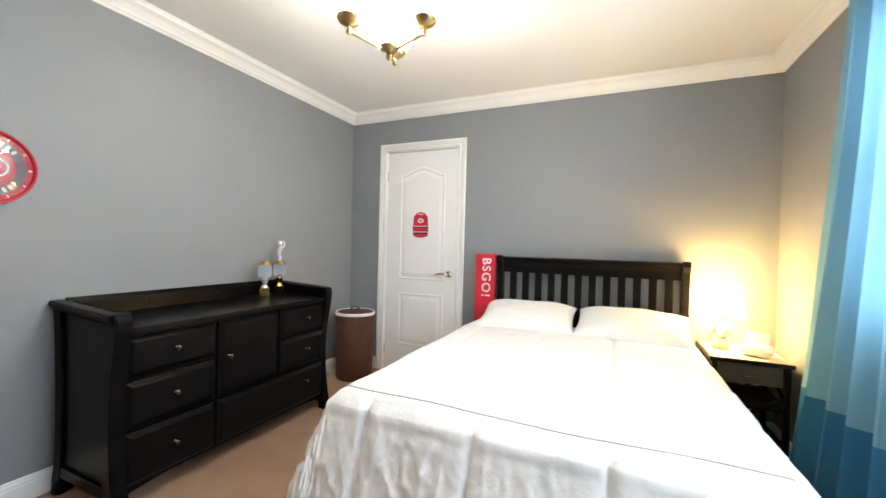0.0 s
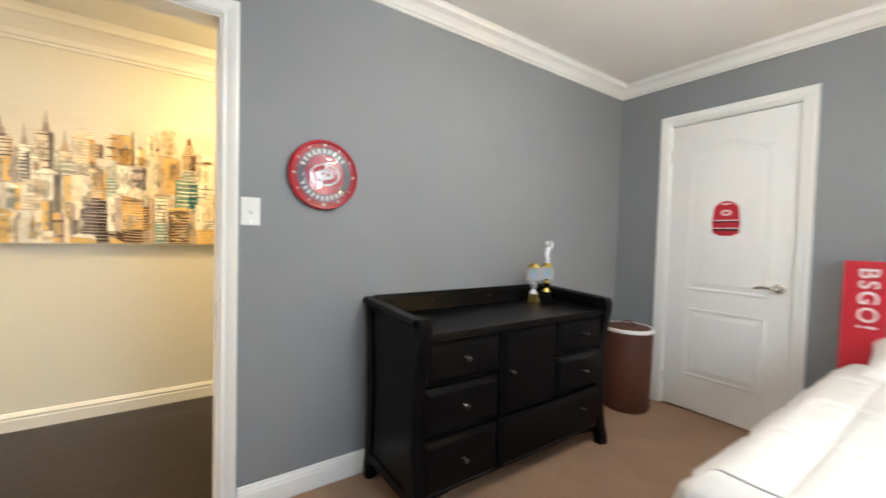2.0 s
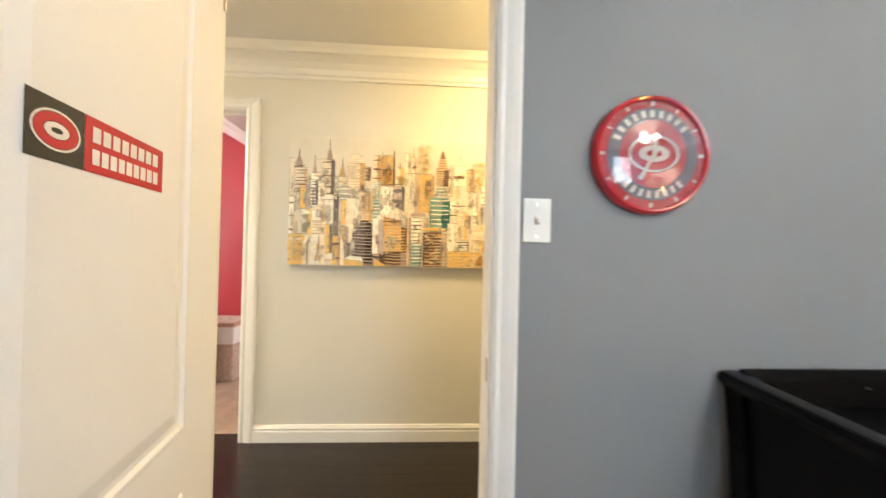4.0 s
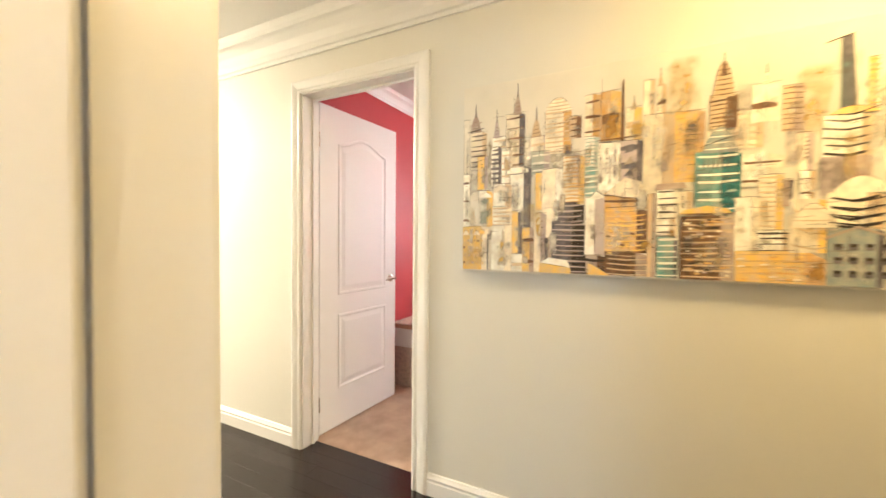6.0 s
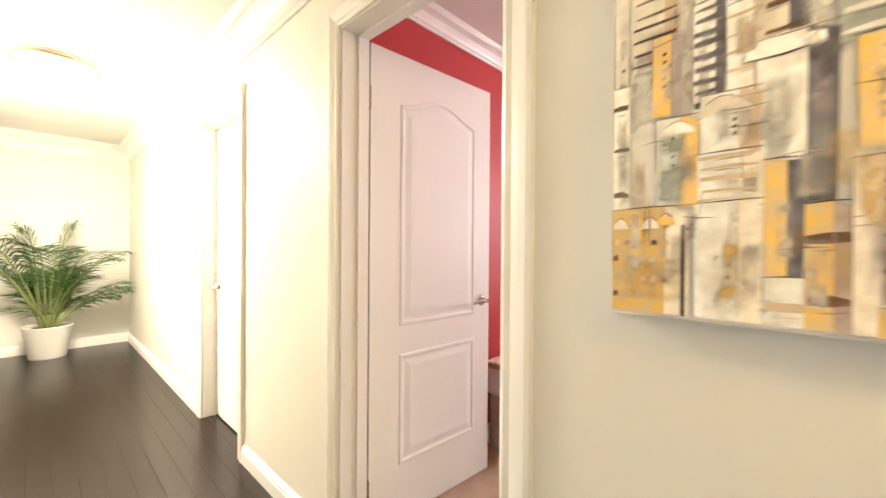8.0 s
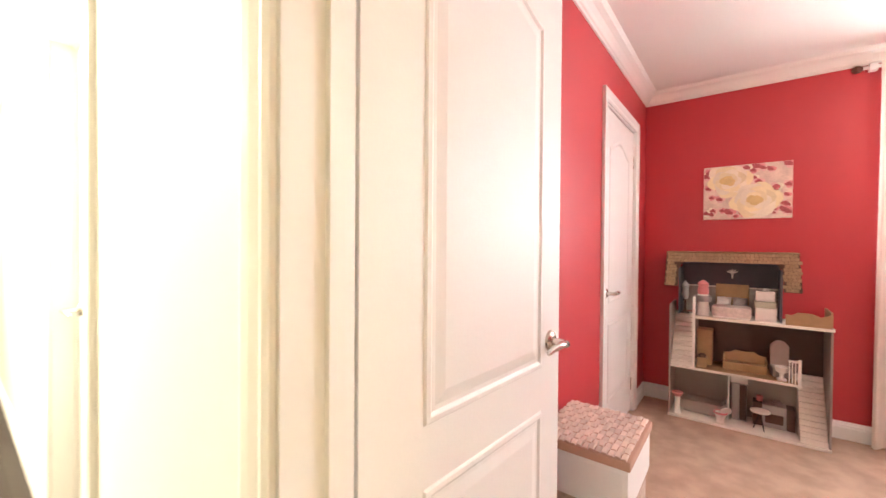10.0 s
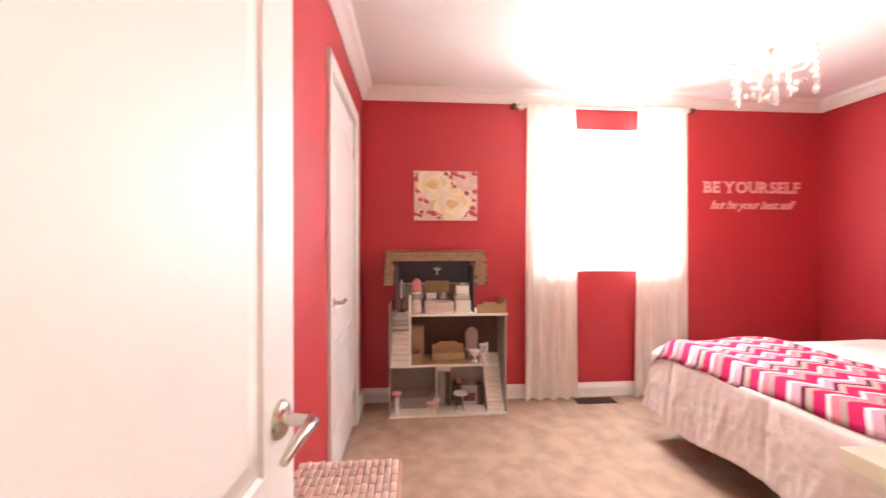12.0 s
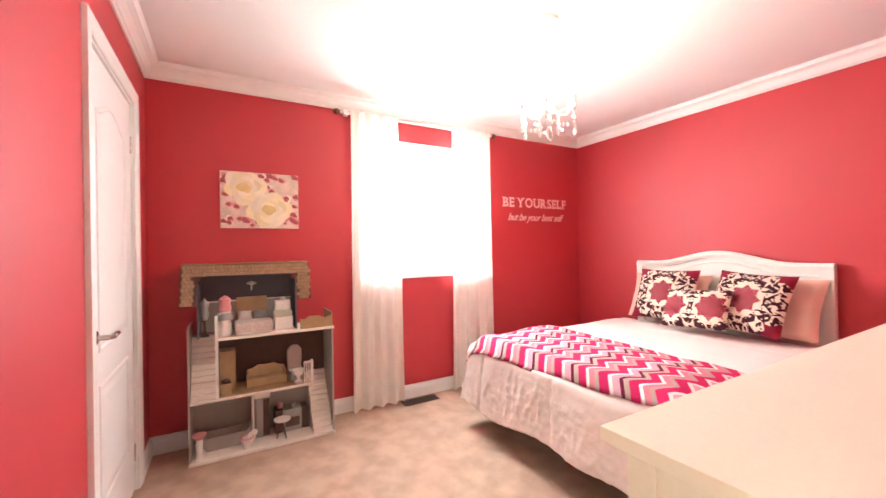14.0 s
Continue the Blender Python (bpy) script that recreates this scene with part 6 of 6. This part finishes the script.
# ---- red room: crystal lamp ----
CRYSTAL_WHITENED = glass("crystal", (1, 1, 1), 0.04)
# chrome fittings in plain white: their bright, lit look is put into the colour
METAL_WHITENED = mat("whitened_metal", (0.86, 0.84, 0.82), 0.15, var=0.02)
# only partly clear: the white body stands in for the crystals' lit glow
CRYSTAL_WHITENED.node_tree.nodes["Principled BSDF"].inputs["Transmission Weight"].default_value = 0.55
cz = thing("chandelier", "small lit chandelier hung with crystals, its glow whitened into them", "chandelier", pose(-3.14, 0.155, 0))
part("canopy", lathe([(0, 2.424), (0.06, 2.424), (0.058, 2.405), (0.02, 2.392), (0, 2.39)], 24), METAL_WHITENED, cz, "", True)
part("chain", tube([(0, 0, 2.395), (0, 0, 2.10)], 0.004, 8), METAL_WHITENED, cz)
part("hub", lathe([(0, 2.10), (0.012, 2.095), (0.022, 2.07), (0.012, 2.04), (0.016, 2.00), (0.030, 1.97), (0.016, 1.94), (0, 1.93)], 20), METAL_WHITENED, cz, "", True)
FLAME = glow("lit_candle_bulb", (1.0, 0.86, 0.66), LAMP_CRYSTAL)
bead = {}


def drop_bead(parent, x, y, z, s):
    if "m" not in bead:
        b = bmesh.new()
        lathe([(0, 0.013), (0.006, 0.008), (0.009, 0.0), (0.006, -0.010), (0, -0.016)], 6, (0, 0, 0), b)
        first = part("crystal", b, CRYSTAL_WHITENED, parent)
        bead["m"] = first.data
        first.matrix_basis = pose(x, y, z) @ Matrix.Scale(s, 4)
        return
    o = new("crystal", bead["m"])
    o.parent = parent
    o.matrix_basis = pose(x, y, z, 0, 0, 37 * z) @ Matrix.Scale(s, 4)


for k in range(6):
    a = radians(60 * k + 12)
    c, s = math.cos(a), math.sin(a)
    arm = part("arm", tube([(0.012 * c, 0.012 * s, 1.97), (0.05 * c, 0.05 * s, 1.93), (0.10 * c, 0.10 * s, 1.935), (0.135 * c, 0.135 * s, 1.975)], 0.0045, 8), METAL_WHITENED, cz, "", True)
    part("cup", lathe([(0, 1.97), (0.016, 1.975), (0.022, 1.985), (0, 1.985)], 14, (0.135 * c, 0.135 * s, 0)), METAL_WHITENED, arm, "", True)
    part("bulb", lathe([(0.006, 1.985), (0.010, 2.005), (0.014, 2.025), (0.008, 2.05), (0, 2.068)], 12, (0.135 * c, 0.135 * s, 0)), FLAME, arm, "lit candle bulb", True)
    for i in range(5):
        drop_bead(arm, 0.148 * c, 0.148 * s, 1.958 - i * 0.027, 1.0 if i < 4 else 1.35)
    for i in range(4):
        f = (i + 1) / 5
        drop_bead(arm, (0.03 + 0.11 * f) * math.cos(a + 0.5 * f), (0.03 + 0.11 * f) * math.sin(a + 0.5 * f), 1.96 - 0.10 * math.sin(math.pi * f), 0.85)
    for i in range(3):
        drop_bead(arm, 0.055 * c, 0.055 * s, 1.90 - i * 0.03, 1.1)
drop_bead(cz, 0, 0, 1.90, 1.3)
drop_bead(cz, 0, 0, 1.835, 2.2)

# ---- red room: dolls' house ----
DX = -4.36                # front plane
BX = -4.632               # back
DHW = mat("doll_house_cream", (0.80, 0.74, 0.66), 0.6, var=0.06, scale=10)
DHG = mat("doll_house_taupe", (0.38, 0.33, 0.29), 0.7, var=0.08, scale=9)
DHDARK = mat("doll_house_brown", (0.10, 0.055, 0.040), 0.7, var=0.15, scale=12)
DHBLUE = mat("doll_house_slate", (0.085, 0.085, 0.105), 0.6, var=0.10, scale=10)
DHTAN = mat("doll_house_tan_wood", (0.40, 0.26, 0.13), 0.6, var=0.12, scale=18)
SHING = mat("doll_house_shingle", (0.34, 0.22, 0.125), 0.7, var=0.15, scale=20, rand=0.10)
TOYPINK = mat("toy_pink", (0.72, 0.28, 0.28), 0.5)
TOYGREY = mat("toy_grey", (0.38, 0.36, 0.35), 0.4, 0.3)
TOYWHITE = mat("toy_white", (0.82, 0.78, 0.73), 0.5, var=0.05)
DL, DR, AL, AR = -1.520, -0.680, -1.472, -0.905
dh = thing("dolls_house", "open three-storey wooden dolls' house with shingled roof", "dolls' house")
part("base", box(BX, DX + 0.012, DL, DR, 0.0, 0.016, 0.002), DHW, dh)
part("back_panel", box(BX, BX + 0.008, DL, DR, 0.016, 0.72), DHG, dh)
part("back_panel", box(BX + 0.0085, BX + 0.0125, -1.365, DR + 0.0, 0.372, 0.706), DHDARK, dh, "dark brown middle room wall")
part("side_wall", box(BX, DX, DL, DL + 0.010, 0.016, 0.80, 0.002), DHG, dh)
part("side_wall", box(BX, DX, DR - 0.010, DR, 0.016, 0.735, 0.002), DHG, dh)
part("floor_board", box(BX, DX + 0.006, DL + 0.010, -0.822, 0.352, 0.368, 0.002), DHW, dh)
part("floor_board", box(BX, DX + 0.006, -1.365, DR + 0.006, 0.712, 0.728, 0.002), DHW, dh)
part("middle_floor", box(BX + 0.01, DX, -1.36, -0.83, 0.3685, 0.371), DHTAN, dh)
for y, z0, z1 in ((-1.372, 0.368, 0.862), (-0.824, 0.352, 0.52)):
    part("newel_post", box(DX - 0.012, DX + 0.004, y - 0.008, y + 0.008, z0, z1, 0.002), TOYWHITE, dh)
part("banister", box(DX - 0.010, DX + 0.002, -0.875, -0.832, 0.50, 0.512), TOYWHITE, dh)
for i in range(3):
    part("baluster", box(DX - 0.008, DX, -0.874 + i * 0.014, -0.868 + i * 0.014, 0.368, 0.50), TOYWHITE, dh)
# two flights of stairs, each step a block
for k, (y0, y1, z0, n, rise) in enumerate(((-1.508, -1.382, 0.368, 11, 0.031), (-0.815, -0.692, 0.016, 12, 0.030))):
    for i in range(n):
        d = (DX - BX - 0.03) / n
        part("stair_step", box(BX + 0.012, DX - 0.012 - d * i, y0, y1, z0 + rise * i, z0 + rise * (i + 1)), DHW, dh)
# attic
part("attic_back", box(BX, BX + 0.008, AL, AR, 0.728, 1.12), DHBLUE, dh, "slate blue attic wall")
part("attic_wainscot", box(BX + 0.0085, BX + 0.012, AL, AR, 0.728, 0.925), DHG, dh, "taupe panelled wainscot")
part("wainscot_rail", box(BX + 0.012, BX + 0.016, AL + 0.01, AR - 0.01, 0.917, 0.927), DHW, dh)
for y in (AL, AR - 0.010):
    part("attic_side", box(BX, DX - 0.05, y, y + 0.010, 0.728, 1.06), DHBLUE, dh)
arch = [(AL + 0.002, 0.90), (AL + 0.002, 1.06), (AL + 0.03, 1.098), (AL + 0.06, 1.105), (AR - 0.06, 1.105), (AR - 0.03, 1.098), (AR - 0.002, 1.06), (AR - 0.002, 0.90)]
part("gable_front", prism([(-1.548, 1.168), (-1.562, 0.925), (AL - 0.004, 0.925)] + arch[1:7] + [(AR + 0.004, 0.925), (-0.812, 0.925), (-0.830, 1.168)], DX - 0.055, DX - 0.045, "x"), DHDARK, dh)
for r_ in range(11):
    z = 0.928 + r_ * 0.0218
    row = [-1.558 + 0.0015 * r_ + (r_ % 2) * 0.006 + j * 0.0215 for j in range(35)]
    for y in row:
        inside = AL - 0.012 < y + 0.015 < AR + 0.012 and z < 1.095
        if not inside and y + 0.020 < -0.815:
            part("shingle", box(DX - 0.0452, DX - 0.042, y, y + 0.0200, z, z + 0.0205), SHING, dh)
part("roof_slope", prism([(DX - 0.056, 1.165), (DX - 0.044, 1.175), (BX + 0.02, 1.176), (BX, 1.168), (BX, 1.155), (DX - 0.056, 1.155)], -1.550, -0.828, "y"), DHTAN, dh)
part("balcony_rail", prism([(AR + 0.012, 0.7285), (DR - 0.002, 0.7285), (DR - 0.002, 0.81), (DR - 0.03, 0.800), (DR - 0.055, 0.790), (DR - 0.09, 0.808), (AR + 0.07, 0.81), (AR + 0.04, 0.790), (AR + 0.012, 0.795)], DX - 0.012, DX - 0.004, "x"), DHTAN, dh)
part("balcony_rail", box(BX + 0.03, DX - 0.012, DR - 0.010, DR - 0.002, 0.7355, 0.825, 0.002), DHTAN, dh)
part("partition", box(BX + 0.008, DX - 0.10, -1.178, -1.170, 0.016, 0.352), TOYWHITE, dh)
for ang in range(5):
    a = radians(30 + 30 * ang)
    part("painted_chandelier", tube([(BX + 0.0095, -1.165, 1.02), (BX + 0.0095, -1.165 + 0.035 * math.cos(a), 1.02 + 0.03 * math.sin(a))], 0.004, 6), TOYWHITE, dh)
part("painted_chandelier", tube([(BX + 0.0095, -1.165, 0.985), (BX + 0.0095, -1.165, 1.045)], 0.005, 6), TOYWHITE, dh)


def toy(name, label, category, x, y, z, pieces, rz=0):
    th = thing(name, label, category, pose(x, y, z, 0, 0, rz), "dolls' house furniture")
    for nm, bm_, m_ in pieces:
        part(nm, bm_, m_, th, "", True)
    return th


F2, F1, F0 = 0.7285, 0.3715, 0.0165
toy("toy_bed", "tiny cream and white toy bed with pillows", "toy bed", -4.505, -1.165, F2, [("headboard", box(-0.110, -0.100, -0.095, 0.095, 0, 0.215, 0.006), DHTAN), ("mattress", box(-0.100, 0.130, -0.100, 0.100, 0.0, 0.062, 0.012), TOYWHITE), ("cover", box(-0.02, 0.140, -0.108, 0.108, 0.012, 0.078, 0.018), mat("toy_cover", (0.66, 0.55, 0.50), 0.8, var=0.2, scale=60)), ("pillow", facing(cushion(0.075, 0.085, 0.035, n=8), pose(-0.06, -0.045, 0.098, 0, 40, 0)), TOYWHITE), ("pillow", facing(cushion(0.075, 0.085, 0.035, n=8), pose(-0.06, 0.047, 0.098, 0, 40, 0)), TOYGREY)])
toy("toy_dress_form", "small toy dress form in pink and grey", "dress form", -4.43, -1.325, F2, [("dress", lathe([(0, 0.0), (0.035, 0.0), (0.045, 0.02), (0.030, 0.10), (0.038, 0.13), (0.03, 0.15), (0, 0.15)], 18), TOYWHITE), ("bodice", lathe([(0.026, 0.14), (0.036, 0.17), (0.028, 0.20), (0.034, 0.225), (0.012, 0.245), (0, 0.25)], 16), TOYPINK), ("sash", lathe([(0.046, 0.10), (0.052, 0.12), (0.046, 0.14), (0.03, 0.14)], 16), TOYGREY)])
toy("toy_dress_form", "small dark toy dress form", "dress form", -4.47, -1.435, F2, [("stand", lathe([(0, 0), (0.028, 0.0), (0.008, 0.02), (0.006, 0.09), (0.020, 0.10), (0, 0.10)], 14), DHDARK), ("bodice", lathe([(0.012, 0.10), (0.026, 0.13), (0.018, 0.165), (0.026, 0.20), (0.010, 0.225), (0, 0.24)], 14), TOYGREY)])
toy("toy_dresser", "small cream toy dresser with boxes on it", "toy dresser", -4.47, -0.985, F2, [("body", box(-0.05, 0.05, -0.055, 0.055, 0, 0.085, 0.004), TOYWHITE), ("towel_stack", box(-0.04, 0.055, -0.06, 0.05, 0.086, 0.125, 0.008), mat("toy_sage", (0.50, 0.50, 0.38), 0.8)), ("box", box(-0.045, 0.03, -0.05, 0.045, 0.126, 0.19, 0.006), TOYWHITE), ("bow", lathe([(0, 0.19), (0.018, 0.195), (0.014, 0.21), (0, 0.212)], 12), TOYWHITE)])
toy("toy_wardrobe", "tan toy wardrobe in the middle room", "toy wardrobe", -4.545, -1.315, F1, [("body", box(-0.06, 0.06, -0.045, 0.045, 0, 0.245, 0.003), DHTAN), ("door", box(0.060, 0.064, -0.040, 0.040, 0.02, 0.23, 0.001), DHTAN)])
toy("toy_stool", "small tan toy stool with crossed slats", "toy stool", -4.42, -1.325, F1, [("seat", box(-0.03, 0.03, -0.03, 0.03, 0.055, 0.065, 0.002), DHTAN), ("leg", box(-0.028, -0.022, -0.028, 0.028, 0, 0.055), DHTAN), ("leg", box(0.022, 0.028, -0.028, 0.028, 0, 0.055), DHTAN), ("cushion", lathe([(0, 0.066), (0.022, 0.066), (0.026, 0.078), (0.015, 0.09), (0, 0.092)], 12), DHDARK)])
toy("toy_bench", "tan toy bench with a scalloped back", "toy bench", -4.50, -1.09, F1, [("seat", box(-0.035, 0.045, -0.115, 0.115, 0.035, 0.05, 0.002), DHTAN), ("front", box(0.035, 0.043, -0.112, 0.112, 0.0, 0.036, 0.002), DHTAN), ("back", prism([(-0.115, 0.05), (0.115, 0.05), (0.115, 0.10), (0.08, 0.105), (0.05, 0.125), (0, 0.118), (-0.05, 0.125), (-0.08, 0.105), (-0.115, 0.10)], -0.035, -0.028, "x"), DHTAN), ("arm", box(-0.03, 0.043, -0.118, -0.110, 0.0, 0.085, 0.002), DHTAN), ("arm", box(-0.03, 0.043, 0.110, 0.118, 0.0, 0.085, 0.002), DHTAN)])
toy("toy_armchair", "grey high-backed toy armchair", "toy chair", -4.50, -0.905, F1, [("seat", box(-0.03, 0.05, -0.05, 0.05, 0.0, 0.065, 0.012), TOYGREY), ("back", prism([(-0.045, 0.06), (0.045, 0.06), (0.05, 0.19), (0.02, 0.225), (-0.02, 0.225), (-0.05, 0.19)], -0.04, -0.018, "x", bev=0.005), mat("toy_taupe", (0.42, 0.33, 0.29), 0.8))], 10)
toy("toy_urn", "small ivory toy urn at the floor edge", "toy urn", -4.395, -0.905, F1, [("urn", lathe([(0, 0), (0.024, 0), (0.026, 0.01), (0.010, 0.02), (0.012, 0.045), (0.030, 0.055), (0.036, 0.085), (0.030, 0.088), (0, 0.07)], 18), TOYWHITE)])
toy("toy_bathtub", "taupe toy bathtub on the lowest floor", "toy bathtub", -4.52, -1.335, F0, [("tub", prism([(-0.10, 0.0), (0.09, 0.0), (0.15, 0.10), (0.14, 0.105), (0.085, 0.02), (-0.095, 0.02), (-0.13, 0.085), (-0.14, 0.08)], -0.05, 0.05, "x"), DHG), ("rim", box(-0.052, -0.046, -0.13, 0.14, 0.02, 0.09), DHG), ("rim", box(0.046, 0.052, -0.13, 0.14, 0.02, 0.08), DHG)])
toy("toy_washbasin", "white toy washbasin with a pink bowl", "toy basin", -4.395, -1.468, F0, [("pedestal", lathe([(0, 0), (0.026, 0), (0.024, 0.01), (0.016, 0.03), (0.018, 0.12), (0, 0.12)], 16), TOYWHITE), ("bowl", lathe([(0, 0.118), (0.02, 0.12), (0.038, 0.145), (0.034, 0.15), (0, 0.135)], 16), TOYPINK)])
toy("toy_stroller", "pink and white toy seat on the floor", "toy seat", -4.40, -1.215, F0, [("bowl", lathe([(0, 0.0), (0.022, 0.0), (0.020, 0.02), (0.038, 0.06), (0.034, 0.065), (0, 0.045)], 16), TOYWHITE), ("lid", facing(disc(0.036, 0, 0.006, 18), pose(0.0, 0.03, 0.075, 62, 0, -60)), TOYWHITE), ("rim", lathe([(0.036, 0.058), (0.042, 0.064), (0.036, 0.072), (0.03, 0.066)], 18), TOYPINK)])
toy("toy_refrigerator", "tall grey toy refrigerator", "toy refrigerator", -4.555, -1.115, F0, [("body", box(-0.05, 0.05, -0.042, 0.042, 0, 0.255, 0.004), TOYGREY), ("door", box(0.050, 0.056, -0.040, -0.002, 0.01, 0.25, 0.002), TOYGREY), ("door", box(0.050, 0.056, 0.002, 0.040, 0.01, 0.25, 0.002), DHDARK), ("box_on_top", box(-0.04, 0.05, -0.05, 0.045, 0.256, 0.318, 0.004), TOYWHITE)])
toy("toy_stove", "silver toy stove with a dark oven door", "toy stove", -4.555, -0.915, F0, [("body", box(-0.05, 0.05, -0.075, 0.045, 0, 0.145, 0.003), TOYGREY), ("oven_door", box(0.050, 0.054, -0.062, 0.030, 0.03, 0.09, 0.001), DHDARK), ("cabinet", box(-0.05, 0.05, -0.125, -0.077, 0, 0.15, 0.002), DHDARK), ("cabinet", box(-0.05, 0.05, 0.047, 0.09, 0, 0.14, 0.002), DHDARK), ("pot", lathe([(0, 0.146), (0.02, 0.146), (0.022, 0.17), (0, 0.172)], 14), TOYGREY), ("pot", lathe([(0, 0.146), (0.016, 0.146), (0.018, 0.18), (0, 0.182)], 14, (0, -0.09, 0.005)), TOYPINK)])
toy("toy_table", "round white toy table on black legs", "toy table", -4.43, -1.005, F0, [("tabletop", disc(0.052, 0.115, 0.124, 24), TOYWHITE), ("leg", tube([(0.0, 0.0, 0.115), (0.03, 0.02, 0.0)], 0.003, 6), INK), ("leg", tube([(0.0, 0.0, 0.115), (-0.03, 0.02, 0.0)], 0.003, 6), INK), ("leg", tube([(0.0, 0.0, 0.115), (0.0, -0.035, 0.0)], 0.003, 6), INK)])

# ---- hall: hardwood planks ----
PB = {}
rng = random.Random(3)
PWID = 0.0945
for r_ in range(16):
    x = -1.536 + r_ * PWID
    y = -6.61 - rng.uniform(0, 1.0)
    while y < 3.38:
        ln = rng.choice((0.9, 1.2, 1.5))
        a, b = max(y, -6.61), min(y + ln, 3.38)
        if b - a > 0.15:
            key = round(b - a, 3)
            if key not in PB:
                q = box(0.0, PWID - 0.0008, 0, b - a - 0.0008, -0.009, 0.0)
                top = [e for e in q.edges if all(v.co.z > -0.001 for v in e.verts)]
                bmesh.ops.bevel(q, geom=top, offset=0.0003, segments=1, affect="EDGES")
                o = link("plank", q, PLANK, hall_floor)
                PB[key] = o.data
            else:
                o = new("plank", PB[key])
                o.parent = hall_floor
            o.location = (x, a, 0.0)
        y += ln
